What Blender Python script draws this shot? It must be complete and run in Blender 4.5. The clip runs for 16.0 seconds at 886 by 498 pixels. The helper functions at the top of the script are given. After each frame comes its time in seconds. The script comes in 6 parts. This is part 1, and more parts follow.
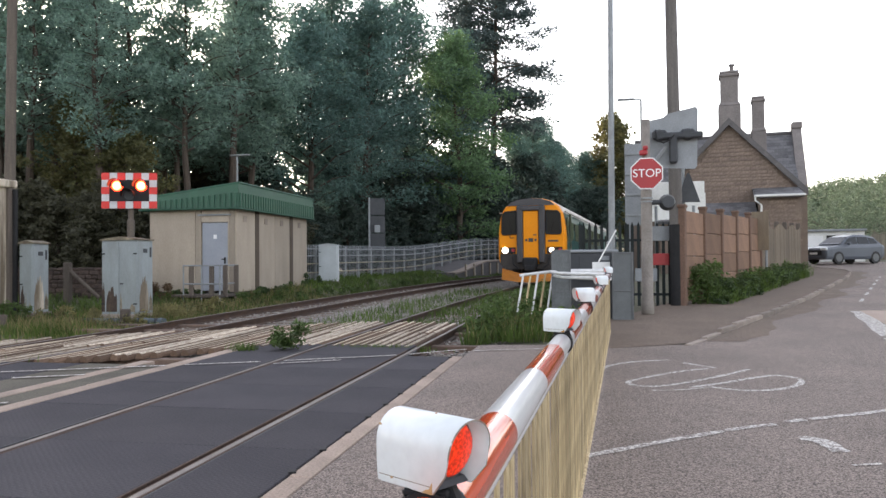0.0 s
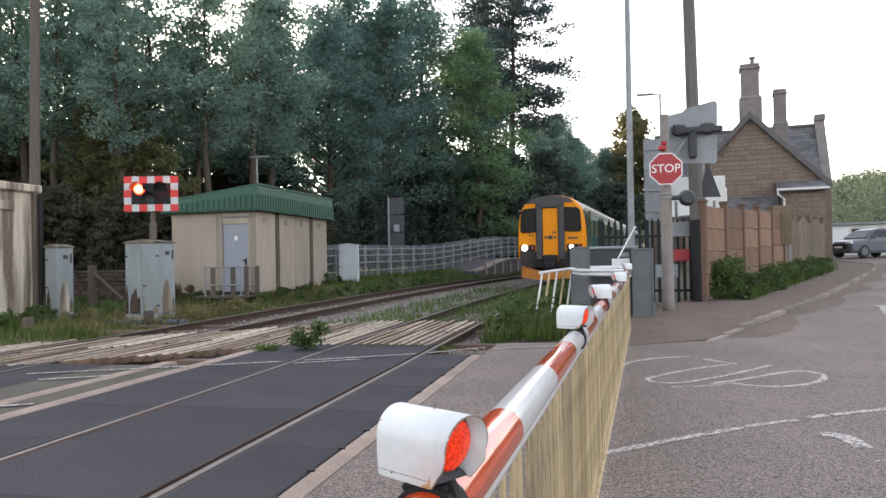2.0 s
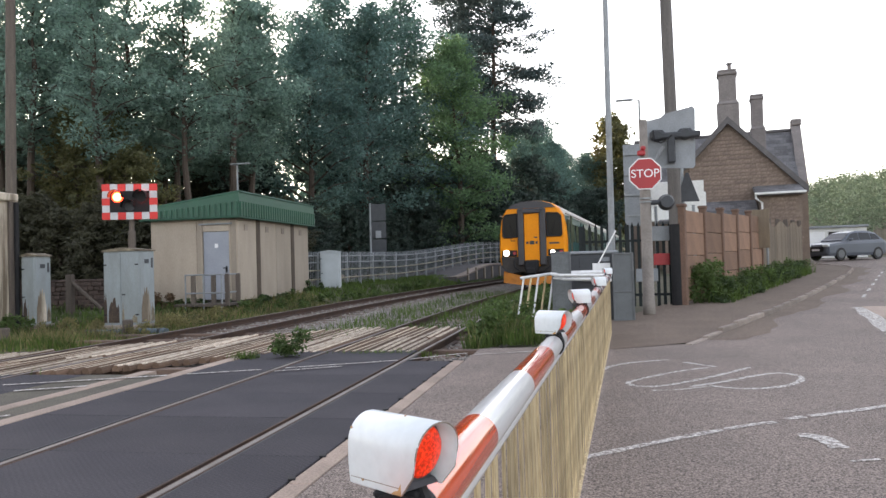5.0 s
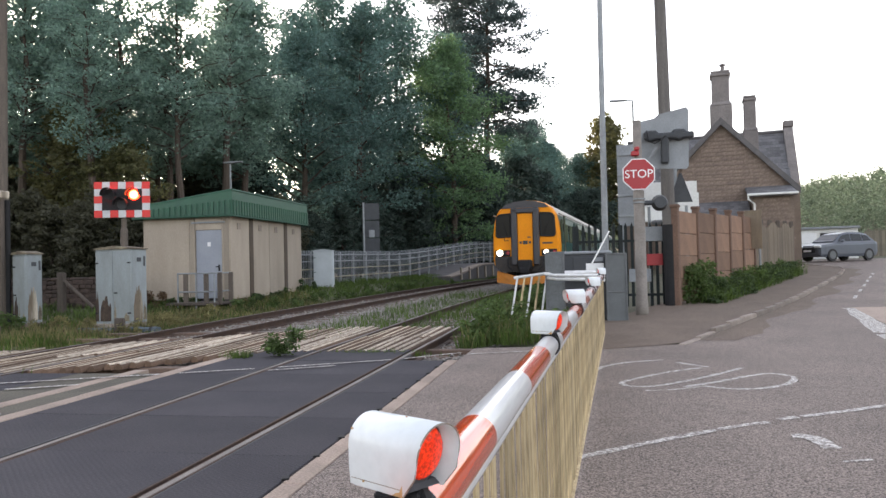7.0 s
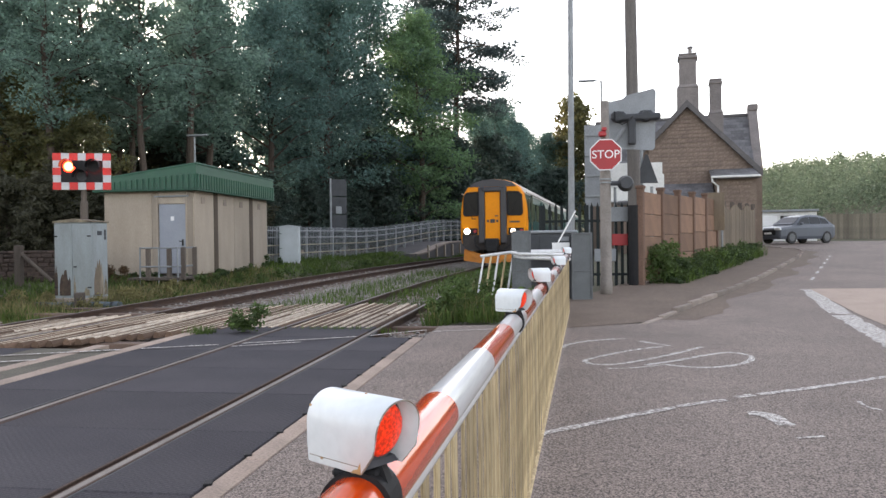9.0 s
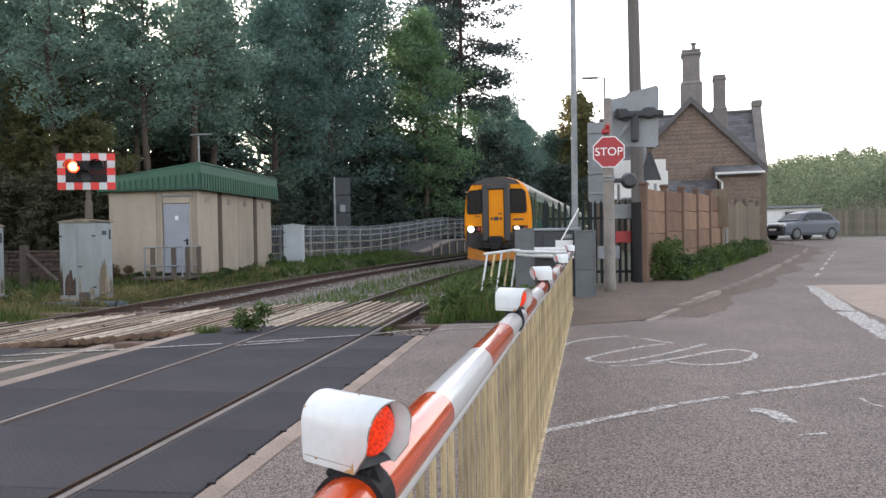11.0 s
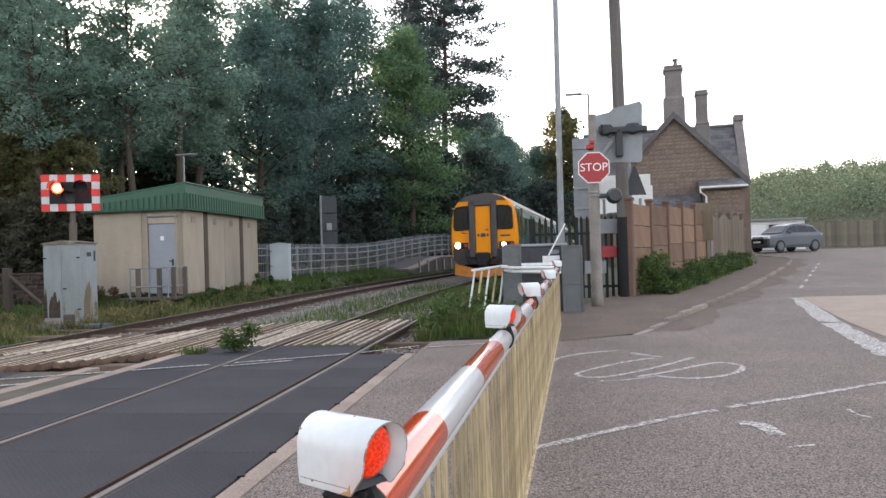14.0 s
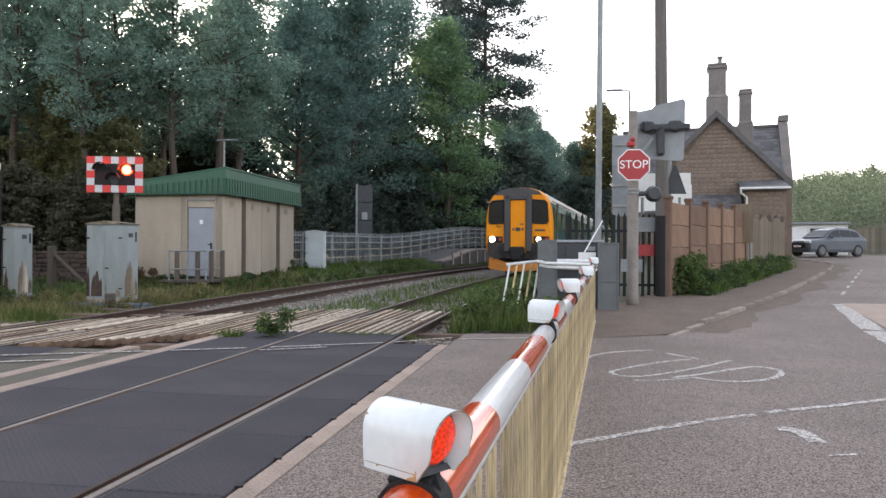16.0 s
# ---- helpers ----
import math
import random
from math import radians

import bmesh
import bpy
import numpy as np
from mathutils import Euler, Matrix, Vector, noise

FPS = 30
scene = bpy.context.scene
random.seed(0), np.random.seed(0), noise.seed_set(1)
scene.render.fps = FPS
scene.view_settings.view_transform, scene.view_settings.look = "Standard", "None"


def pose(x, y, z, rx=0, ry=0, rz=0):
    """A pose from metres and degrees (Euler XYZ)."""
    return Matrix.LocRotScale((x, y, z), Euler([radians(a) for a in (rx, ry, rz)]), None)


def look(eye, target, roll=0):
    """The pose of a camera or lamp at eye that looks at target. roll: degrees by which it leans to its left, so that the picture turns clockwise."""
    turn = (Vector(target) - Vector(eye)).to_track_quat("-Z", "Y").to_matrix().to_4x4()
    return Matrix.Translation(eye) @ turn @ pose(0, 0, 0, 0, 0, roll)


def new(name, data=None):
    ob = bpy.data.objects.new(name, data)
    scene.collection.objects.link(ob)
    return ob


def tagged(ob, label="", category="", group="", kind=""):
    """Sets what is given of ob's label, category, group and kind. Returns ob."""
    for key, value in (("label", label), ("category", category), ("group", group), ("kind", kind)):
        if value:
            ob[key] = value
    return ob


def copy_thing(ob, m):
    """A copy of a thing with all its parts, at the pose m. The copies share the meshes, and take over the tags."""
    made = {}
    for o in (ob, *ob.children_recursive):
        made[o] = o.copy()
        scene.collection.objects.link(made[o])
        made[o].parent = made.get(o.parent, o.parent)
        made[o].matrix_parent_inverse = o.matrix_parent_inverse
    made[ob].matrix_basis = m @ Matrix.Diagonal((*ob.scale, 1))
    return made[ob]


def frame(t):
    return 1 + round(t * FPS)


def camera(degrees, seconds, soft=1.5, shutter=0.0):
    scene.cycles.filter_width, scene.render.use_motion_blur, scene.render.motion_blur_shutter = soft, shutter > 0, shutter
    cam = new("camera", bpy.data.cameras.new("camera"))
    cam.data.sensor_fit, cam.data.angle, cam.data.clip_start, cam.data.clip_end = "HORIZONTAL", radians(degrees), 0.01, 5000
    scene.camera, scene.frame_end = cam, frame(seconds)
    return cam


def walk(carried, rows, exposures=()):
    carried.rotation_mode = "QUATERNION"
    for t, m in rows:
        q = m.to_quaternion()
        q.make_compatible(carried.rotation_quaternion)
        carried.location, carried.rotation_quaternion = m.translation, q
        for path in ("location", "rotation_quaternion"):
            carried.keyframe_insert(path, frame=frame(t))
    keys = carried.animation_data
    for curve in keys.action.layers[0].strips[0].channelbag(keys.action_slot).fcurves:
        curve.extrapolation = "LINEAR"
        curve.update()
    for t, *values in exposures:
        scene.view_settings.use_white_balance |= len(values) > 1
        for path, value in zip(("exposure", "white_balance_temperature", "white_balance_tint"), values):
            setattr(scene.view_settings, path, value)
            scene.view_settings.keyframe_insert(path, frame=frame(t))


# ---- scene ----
cam = camera(61.9, 16.0)
PATH = [
    (0, (0.0125, -0.4572, 1.2444), (-0.3633, 1.5070, 1.2763), -0.46),
    (0.5, (0.0178, -0.4518, 1.2458), (-0.3723, 1.5097, 1.2705), -0.91),
    (1, (0.0275, -0.4590, 1.2460), (-0.3946, 1.4956, 1.2815), -1.40),
    (1.5, (0.0348, -0.4633, 1.2442), (-0.4037, 1.4877, 1.2820), -0.64),
    (2, (0.0454, -0.4628, 1.2427), (-0.3838, 1.4903, 1.2717), -1.16),
    (2.5, (0.0499, -0.4627, 1.2439), (-0.4201, 1.4810, 1.2752), -1.12),
    (3, (0.0615, -0.4641, 1.2438), (-0.4208, 1.4762, 1.2952), -0.67),
    (3.5, (0.0661, -0.4581, 1.2399), (-0.3936, 1.4880, 1.2743), -0.84),
    (4, (0.0650, -0.4552, 1.2373), (-0.3382, 1.5034, 1.2702), -0.60),
    (6.5, (0.0604, -0.4875, 1.2575), (-0.3282, 1.4737, 1.3090), -2.26),
    (7, (0.0507, -0.4618, 1.2454), (-0.3132, 1.5043, 1.2872), -1.41),
    (7.5, (0.0512, -0.4467, 1.2428), (-0.2696, 1.5265, 1.3021), -0.86),
    (8, (0.0511, -0.4602, 1.2438), (-0.2453, 1.5176, 1.2668), -0.43),
    (8.5, (0.0524, -0.4488, 1.2435), (-0.2483, 1.5284, 1.2440), -0.35),
    (9, (0.0556, -0.4483, 1.2429), (-0.2224, 1.5322, 1.2229), -0.70),
    (9.2, (0.057, -0.448, 1.241), (-0.22, 1.533, 1.229), -0.6),
    (11.5, (0.0771, -0.4632, 1.2515), (-0.2148, 1.5152, 1.2238), -1.05),
    (12, (0.0690, -0.4550, 1.2512), (-0.2137, 1.5248, 1.2301), -1.59),
    (12.5, (0.0638, -0.4645, 1.2527), (-0.2510, 1.5104, 1.2271), -1.67),
    (13, (0.0759, -0.4633, 1.2547), (-0.2049, 1.5168, 1.2364), -1.98),
    (13.5, (0.0762, -0.4722, 1.2560), (-0.1812, 1.5112, 1.2598), -1.96),
    (14, (0.0690, -0.4738, 1.2562), (-0.1846, 1.5100, 1.2748), -1.73),
    (14.5, (0.0573, -0.4821, 1.2571), (-0.1916, 1.5023, 1.2753), -1.75),
    (15, (0.0446, -0.4843, 1.2567), (-0.2364, 1.4959, 1.2469), -1.31),
    (15.5, (0.0338, -0.4867, 1.2562), (-0.2680, 1.4904, 1.2502), -0.54),
    (16, (0.0193, -0.4878, 1.2552), (-0.3223, 1.4828, 1.2543), 0.25),
]
EXPOSURES = [(0, 1.17, 6850, 18), (16, 1.17, 6850, 18)]
walk(cam, [(t, look(eye, target, roll)) for t, eye, target, roll in PATH], EXPOSURES)

# ---- world and sun: clear evening, the sun just behind the wood ----
SUN_ELEVATION, SUN_AZIMUTH = radians(11), radians(-38)   # azimuth from +y towards +x
world = bpy.data.worlds.new("evening_sky")
scene.world = world
world.use_nodes = True
wn = world.node_tree
wn.nodes.clear()
sky = wn.nodes.new("ShaderNodeTexSky")
sky.sky_type = "NISHITA"
sky.sun_disc = False
sky.sun_elevation, sky.sun_rotation = SUN_ELEVATION, SUN_AZIMUTH
sky.air_density, sky.dust_density, sky.ozone_density = 1.2, 1.2, 2.0
tame = wn.nodes.new("ShaderNodeHueSaturation")
tame.inputs["Saturation"].default_value = 0.45
back = wn.nodes.new("ShaderNodeBackground")
back.inputs["Strength"].default_value = 0.32
wout = wn.nodes.new("ShaderNodeOutputWorld")
wn.links.new(sky.outputs[0], tame.inputs["Color"])
wn.links.new(tame.outputs[0], back.inputs[0])
wn.links.new(back.outputs[0], wout.inputs[0])

sun = new("sun", bpy.data.lights.new("sun", "SUN"))
sun.data.energy, sun.data.angle, sun.data.color = 2.0, radians(10), (1.0, 0.8, 0.6)
sd = Vector((math.sin(SUN_AZIMUTH) * math.cos(SUN_ELEVATION), math.cos(SUN_AZIMUTH) * math.cos(SUN_ELEVATION), math.sin(SUN_ELEVATION)))
sun.matrix_basis = look(sd * 100, (0, 0, 0))


# ---- materials ----
def mat(name, a, b=None, rough=0.8, metal=0.0, scale=2.0, fine=60.0, bump=0.2, depth=0.004, grain=0.25, stretch=(1, 1, 1), per="", glow=0.0, coat=0.0, vary=0.28, contrast=0.5, sharp=0.2, spec=0.5):
    """A surface: two colours in large patches, fine grain over them, relief from the grain. per: 'object' or 'island' adds a shift piece by piece."""
    m = bpy.data.materials.new(name)
    m.use_nodes = True
    t = m.node_tree
    n, l = t.nodes, t.links
    p = n["Principled BSDF"]
    b = b or tuple(c * 0.75 for c in a)
    co = n.new("ShaderNodeTexCoord")
    mp = n.new("ShaderNodeMapping")
    mp.inputs["Scale"].default_value = stretch
    l.new(co.outputs["Object"], mp.inputs["Vector"])
    big = n.new("ShaderNodeTexNoise")
    big.inputs["Scale"].default_value, big.inputs["Detail"].default_value, big.inputs["Roughness"].default_value = scale, 5, 0.6
    l.new(mp.outputs[0], big.inputs["Vector"])
    ramp = n.new("ShaderNodeMapRange")
    ramp.inputs["From Min"].default_value, ramp.inputs["From Max"].default_value = 0.5 - contrast * 0.4, 0.5 + contrast * 0.4
    l.new(big.outputs["Fac"], ramp.inputs["Value"])
    mix = n.new("ShaderNodeMix")
    mix.data_type = "RGBA"
    mix.inputs[6].default_value, mix.inputs[7].default_value = (*a, 1), (*b, 1)
    l.new(ramp.outputs[0], mix.inputs[0])
    sm = n.new("ShaderNodeTexNoise")
    sm.inputs["Scale"].default_value, sm.inputs["Detail"].default_value = fine, 3
    l.new(mp.outputs[0], sm.inputs["Vector"])
    val = n.new("ShaderNodeMapRange")
    val.inputs["From Min"].default_value, val.inputs["From Max"].default_value = 0.5 - sharp, 0.5 + sharp
    val.inputs["To Min"].default_value, val.inputs["To Max"].default_value = 1 - grain, 1 + grain
    l.new(sm.outputs["Fac"], val.inputs["Value"])
    hsv = n.new("ShaderNodeHueSaturation")
    l.new(mix.outputs[2], hsv.inputs["Color"])
    last = val.outputs[0]
    if per:
        src = n.new("ShaderNodeObjectInfo" if per == "object" else "ShaderNodeNewGeometry")
        rnd = n.new("ShaderNodeMapRange")
        rnd.inputs["To Min"].default_value, rnd.inputs["To Max"].default_value = 1 - vary, 1 + vary
        l.new(src.outputs["Random" if per == "object" else "Random Per Island"], rnd.inputs["Value"])
        mul = n.new("ShaderNodeMath")
        mul.operation = "MULTIPLY"
        l.new(rnd.outputs[0], mul.inputs[0])
        l.new(last, mul.inputs[1])
        last = mul.outputs[0]
    l.new(last, hsv.inputs["Value"])
    l.new(hsv.outputs[0], p.inputs["Base Color"])
    p.inputs["Roughness"].default_value, p.inputs["Metallic"].default_value = rough, metal
    p.inputs["Coat Weight"].default_value = coat
    p.inputs["Specular IOR Level"].default_value = spec
    if bump:
        bm_ = n.new("ShaderNodeBump")
        bm_.inputs["Strength"].default_value, bm_.inputs["Distance"].default_value = bump, depth
        l.new(sm.outputs["Fac"], bm_.inputs["Height"])
        l.new(bm_.outputs[0], p.inputs["Normal"])
    if glow:
        p.inputs["Emission Color"].default_value, p.inputs["Emission Strength"].default_value = (*a, 1), glow
    return m


def leaf_mat(name, a, b, through_light=0.42, warm=(1, 1, 1)):
    """Leaves: matt colour that differs leaf by leaf, and lets some light through."""
    m = mat(name, a, b, rough=0.6, scale=0.35, fine=3, bump=0, grain=0.35, per="island")
    t = m.node_tree
    p = t.nodes["Principled BSDF"]
    tr = t.nodes.new("ShaderNodeBsdfTranslucent")
    mx = t.nodes.new("ShaderNodeMixShader")
    mx.inputs[0].default_value = through_light
    col = p.inputs["Base Color"].links[0].from_socket
    tint = t.nodes.new("ShaderNodeVectorMath")
    tint.operation = "MULTIPLY"
    tint.inputs[1].default_value = warm
    t.links.new(col, tint.inputs[0])
    t.links.new(tint.outputs[0], tr.inputs["Color"])
    t.links.new(p.outputs[0], mx.inputs[1])
    t.links.new(tr.outputs[0], mx.inputs[2])
    t.links.new(mx.outputs[0], t.nodes["Material Output"].inputs[0])
    return m


ASPHALT = mat("asphalt", (0.236, 0.190, 0.164), (0.170, 0.139, 0.121), 0.85, 0, 0.6, 95, 0.7, 0.007, 0.65, sharp=0.12, spec=0.3)
SETTS = mat("worn_pavement", (0.185, 0.136, 0.102), (0.105, 0.078, 0.060), 0.95, 0, 1.2, 50, 0.5, 0.008, 0.45, sharp=0.13, contrast=0.8)
EARTH = mat("earth", (0.10, 0.085, 0.06), (0.06, 0.07, 0.03), 0.95, 0, 0.8, 20, 0.6, 0.02, 0.4)
BALLAST = mat("ballast", (0.24, 0.22, 0.20), (0.14, 0.12, 0.10), 0.95, 0, 0.8, 30, 0.9, 0.04, 0.5)
STONE = mat("ballast_stone", (0.30, 0.28, 0.26), (0.20, 0.17, 0.14), 0.95, 0, 3, 40, 0.3, 0.01, 0.3, per="island")
RUBBER = mat("rubber_panel", (0.045, 0.043, 0.050), (0.066, 0.062, 0.068), 0.85, 0, 0.9, 80, 0.3, 0.004, 0.3, per="object", vary=0.1, spec=0.18)


def studded(m, pitch, depth):
    """Adds a close diamond tread to a material's relief."""
    t = m.node_tree
    co, mp, vo = t.nodes.new("ShaderNodeTexCoord"), t.nodes.new("ShaderNodeMapping"), t.nodes.new("ShaderNodeTexVoronoi")
    mp.inputs["Rotation"].default_value = (0, 0, radians(45))
    vo.inputs["Scale"].default_value, vo.inputs["Randomness"].default_value = 1 / pitch, 0.0
    old = [k for k in t.nodes if k.type == "BUMP"][0]
    bu = t.nodes.new("ShaderNodeBump")
    bu.inputs["Strength"].default_value, bu.inputs["Distance"].default_value = 0.8, depth
    t.links.new(co.outputs["Object"], mp.inputs["Vector"])
    t.links.new(mp.outputs[0], vo.inputs["Vector"])
    t.links.new(vo.outputs["Distance"], bu.inputs["Height"])
    t.links.new(old.outputs[0], bu.inputs["Normal"])
    t.links.new(bu.outputs[0], t.nodes["Principled BSDF"].inputs["Normal"])


studded(RUBBER, 0.034, 0.006)
CONCRETE = mat("concrete", (0.30, 0.245, 0.205), (0.20, 0.165, 0.14), 0.9, 0, 2.5, 60, 0.3, 0.004, 0.2, per="object")
EDGEBEAM = mat("buff_edge_concrete", (0.40, 0.305, 0.245), (0.27, 0.21, 0.17), 0.9, 0, 2.5, 60, 0.3, 0.004, 0.25, per="object", vary=0.12)
PALECON = mat("stained_render", (0.55, 0.48, 0.385), (0.16, 0.125, 0.088), 0.9, 0, 0.9, 30, 0.2, 0.004, 0.25, stretch=(3, 3, 0.22), contrast=0.2)
RAILSTEEL = mat("rusty_rail", (0.10, 0.06, 0.04), (0.06, 0.04, 0.035), 0.75, 0.4, 4, 60, 0.3, 0.003, 0.3)
RAILTOP = mat("worn_rail_head", (0.22, 0.20, 0.19), (0.13, 0.105, 0.095), 0.5, 0.35, 2, 60, 0.05, 0.001, 0.15)
TIMBERDARK = mat("stained_shaded_timber", (0.17, 0.105, 0.068), (0.10, 0.062, 0.042), 0.95, 0, 3, 50, 0.3, 0.005, 0.3, stretch=(4, 0.4, 4), per="object")
SLEEPER = mat("old_sleeper", (0.16, 0.10, 0.07), (0.09, 0.07, 0.06), 0.9, 0, 3, 50, 0.4, 0.006, 0.3, stretch=(0.4, 4, 4), per="object")
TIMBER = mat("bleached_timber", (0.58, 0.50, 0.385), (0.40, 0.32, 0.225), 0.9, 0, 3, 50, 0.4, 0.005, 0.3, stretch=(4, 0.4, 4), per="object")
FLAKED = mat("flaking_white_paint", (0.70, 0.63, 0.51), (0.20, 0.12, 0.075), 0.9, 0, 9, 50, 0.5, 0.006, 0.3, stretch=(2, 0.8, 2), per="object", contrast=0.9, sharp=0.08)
INFILL = mat("worn_infill", (0.135, 0.122, 0.098), (0.09, 0.082, 0.068), 0.95, 0, 1.5, 70, 0.5, 0.006, 0.4, spec=0.2)
BOOMWHITE = mat("boom_white", (0.66, 0.66, 0.66), (0.52, 0.52, 0.52), 0.25, 0, 3, 26, 0.12, 0.002, 0.06, stretch=(4, 0.12, 4), coat=0.4)
BOOMRED = mat("boom_orange_red", (0.66, 0.066, 0.006), (0.50, 0.05, 0.008), 0.16, 0, 3, 26, 0.25, 0.002, 0.16, stretch=(4, 0.12, 4), spec=0.6, coat=0.6)
SKIRT = mat("skirt_cream", (0.60, 0.475, 0.285), (0.19, 0.135, 0.068), 0.75, 0, 9, 60, 0.2, 0.003, 0.35, stretch=(3, 3, 0.2), per="object", contrast=0.7)
HOODWHITE = mat("lamp_hood_white", (0.70, 0.735, 0.75), (0.64, 0.67, 0.68), 0.35, 0, 6, 60, 0.03, 0.001, 0.04, coat=0.2)
BLACK = mat("black_paint", (0.014, 0.014, 0.016), (0.022, 0.022, 0.023), 0.6, 0, 6, 60, 0.1, 0.002, 0.2, spec=0.2)
DARKGREY = mat("dark_grey_paint", (0.062, 0.066, 0.072), (0.042, 0.045, 0.05), 0.6, 0, 3, 60, 0.05, 0.002, 0.15, spec=0.3)
GREY = mat("grey_paint", (0.27, 0.29, 0.31), (0.20, 0.21, 0.22), 0.6, 0.1, 2, 40, 0.05, 0.002, 0.12)
GALV = mat("galvanised_steel", (0.30, 0.32, 0.33), (0.21, 0.22, 0.23), 0.6, 0.3, 3, 40, 0.05, 0.002, 0.12)
CABGREY = mat("cabinet_grey", (0.30, 0.338, 0.352), (0.20, 0.217, 0.213), 0.6, 0, 1.6, 30, 0.05, 0.002, 0.07, stretch=(2, 2, 0.7), contrast=0.7)
RUSTDARK = mat("peeled_dark", (0.035, 0.024, 0.019), (0.085, 0.058, 0.042), 0.9, 0, 6, 40, 0.3, 0.004, 0.3)
RUST = mat("peeled_rust", (0.06, 0.045, 0.035), (0.28, 0.24, 0.17), 0.9, 0, 4, 40, 0.2, 0.003, 0.3)
ROOFGREEN = mat("green_cladding", (0.020, 0.092, 0.052), (0.016, 0.07, 0.044), 0.5, 0, 1.5, 30, 0.05, 0.002, 0.12)
PANEL = mat("cream_panel", (0.335, 0.282, 0.225), (0.262, 0.217, 0.172), 0.75, 0, 1.0, 25, 0.1, 0.002, 0.1, stretch=(2, 2, 0.5), per="object")
DOORGREY = mat("door_grey", (0.30, 0.32, 0.36), (0.26, 0.28, 0.32), 0.5, 0, 2, 30, 0.03, 0.001, 0.06)
OLDWOOD = mat("weathered_wood", (0.13, 0.105, 0.085), (0.08, 0.065, 0.055), 0.9, 0, 2, 40, 0.3, 0.004, 0.3, stretch=(5, 5, 0.5), per="object")
FENCEPANEL = mat("fence_panel", (0.25, 0.145, 0.092), (0.17, 0.10, 0.068), 0.9, 0, 1.5, 35, 0.2, 0.004, 0.22, per="object")
POSTBROWN = mat("fence_post", (0.17, 0.10, 0.07), (0.12, 0.075, 0.055), 0.9, 0, 2, 40, 0.2, 0.004, 0.25)
SANDSTONE = mat("sandstone_block", (0.245, 0.182, 0.145), (0.165, 0.125, 0.102), 0.95, 0, 1.2, 14, 0.5, 0.02, 0.3, per="object", vary=0.11)
# Brown rubble, its colour lowered to hold the shade under the trees.
WALLSTONE = mat("tree_shaded_rubble", (0.072, 0.048, 0.038), (0.042, 0.030, 0.026), 0.95, 0, 3, 30, 0.4, 0.01, 0.3, per="object")
MORTAR = mat("mortar", (0.21, 0.160, 0.125), (0.16, 0.122, 0.10), 0.95, 0, 2, 30, 0.4, 0.01, 0.25)
SLATE = mat("slate", (0.17, 0.165, 0.17), (0.10, 0.10, 0.105), 0.75, 0, 1.5, 20, 0.2, 0.004, 0.25, per="island")
POLEGREY = mat("grey_pole_timber", (0.155, 0.14, 0.13), (0.10, 0.092, 0.086), 0.9, 0, 2, 40, 0.3, 0.004, 0.25, stretch=(5, 5, 0.4))
STACK = mat("chimney_stone", (0.225, 0.200, 0.19), (0.165, 0.148, 0.142), 0.95, 0, 2, 25, 0.3, 0.006, 0.25)
BARGE = mat("bargeboard", (0.12, 0.11, 0.11), (0.08, 0.075, 0.075), 0.7, 0, 2, 25, 0.1, 0.002, 0.15)
WHITE = mat("white_paint", (0.72, 0.72, 0.70), (0.60, 0.60, 0.57), 0.6, 0, 2, 30, 0.05, 0.002, 0.08)
ROADWHITE = mat("road_marking", (0.60, 0.57, 0.53), (0.20, 0.168, 0.150), 0.85, 0, 24, 95, 0.4, 0.004, 0.5, contrast=0.24, sharp=0.14)
BOARDWHITE = mat("board_white", (0.55, 0.55, 0.56), (0.47, 0.47, 0.48), 0.5, 0, 3, 30, 0, 0, 0.06)
SIGNRED = mat("sign_red", (0.37, 0.014, 0.020), (0.31, 0.014, 0.020), 0.4, 0, 2, 30, 0, 0, 0.05)
SIGNWHITE = mat("sign_white", (0.80, 0.80, 0.80), (0.72, 0.72, 0.72), 0.45, 0, 2, 30, 0, 0, 0.04)
LAMPRED = mat("red_lamp_lens", (0.80, 0.045, 0.008), (0.50, 0.012, 0.003), 0.18, 0, 45, 240, 0.5, 0.002, 0.45, glow=0.20, sharp=0.12)
LAMPON = mat("lit_lamp_centre", (1.0, 0.17, 0.06), (1.0, 0.17, 0.06), 0.4, 0, 2, 30, 0, 0, 0.0, glow=9.0)
LAMPRIM = mat("lit_red_lamp", (1.0, 0.035, 0.010), (1.0, 0.035, 0.010), 0.4, 0, 2, 30, 0, 0, 0.0, glow=7.0)
# Brighter than SIGNRED: the lamps' glow on the chequers is in the colour.
BOARDRED = mat("lamp_lit_board_red", (0.66, 0.020, 0.016), (0.56, 0.018, 0.015), 0.4, 0, 2, 30, 0, 0, 0.05)
HEADLAMP = mat("lit_headlamp", (1.0, 0.90, 0.72), (1.0, 0.9, 0.72), 0.3, 0, 2, 30, 0, 0, 0.0, glow=4.0)
TRAINYELLOW = mat("train_yellow", (0.80, 0.27, 0.0), (0.72, 0.23, 0.0), 0.5, 0, 1, 30, 0.02, 0.001, 0.08, spec=0.25)
TRAINGREY = mat("train_dark_grey", (0.048, 0.045, 0.050), (0.034, 0.032, 0.036), 0.5, 0, 1, 30, 0.02, 0.001, 0.1)
TRAINGREEN = mat("train_green", (0.008, 0.075, 0.07), (0.006, 0.06, 0.058), 0.4, 0, 1, 30, 0.02, 0.001, 0.08, spec=0.3)
TRAINROOF = mat("train_roof", (0.32, 0.28, 0.24), (0.22, 0.19, 0.16), 0.4, 0, 1, 30, 0.02, 0.001, 0.1)
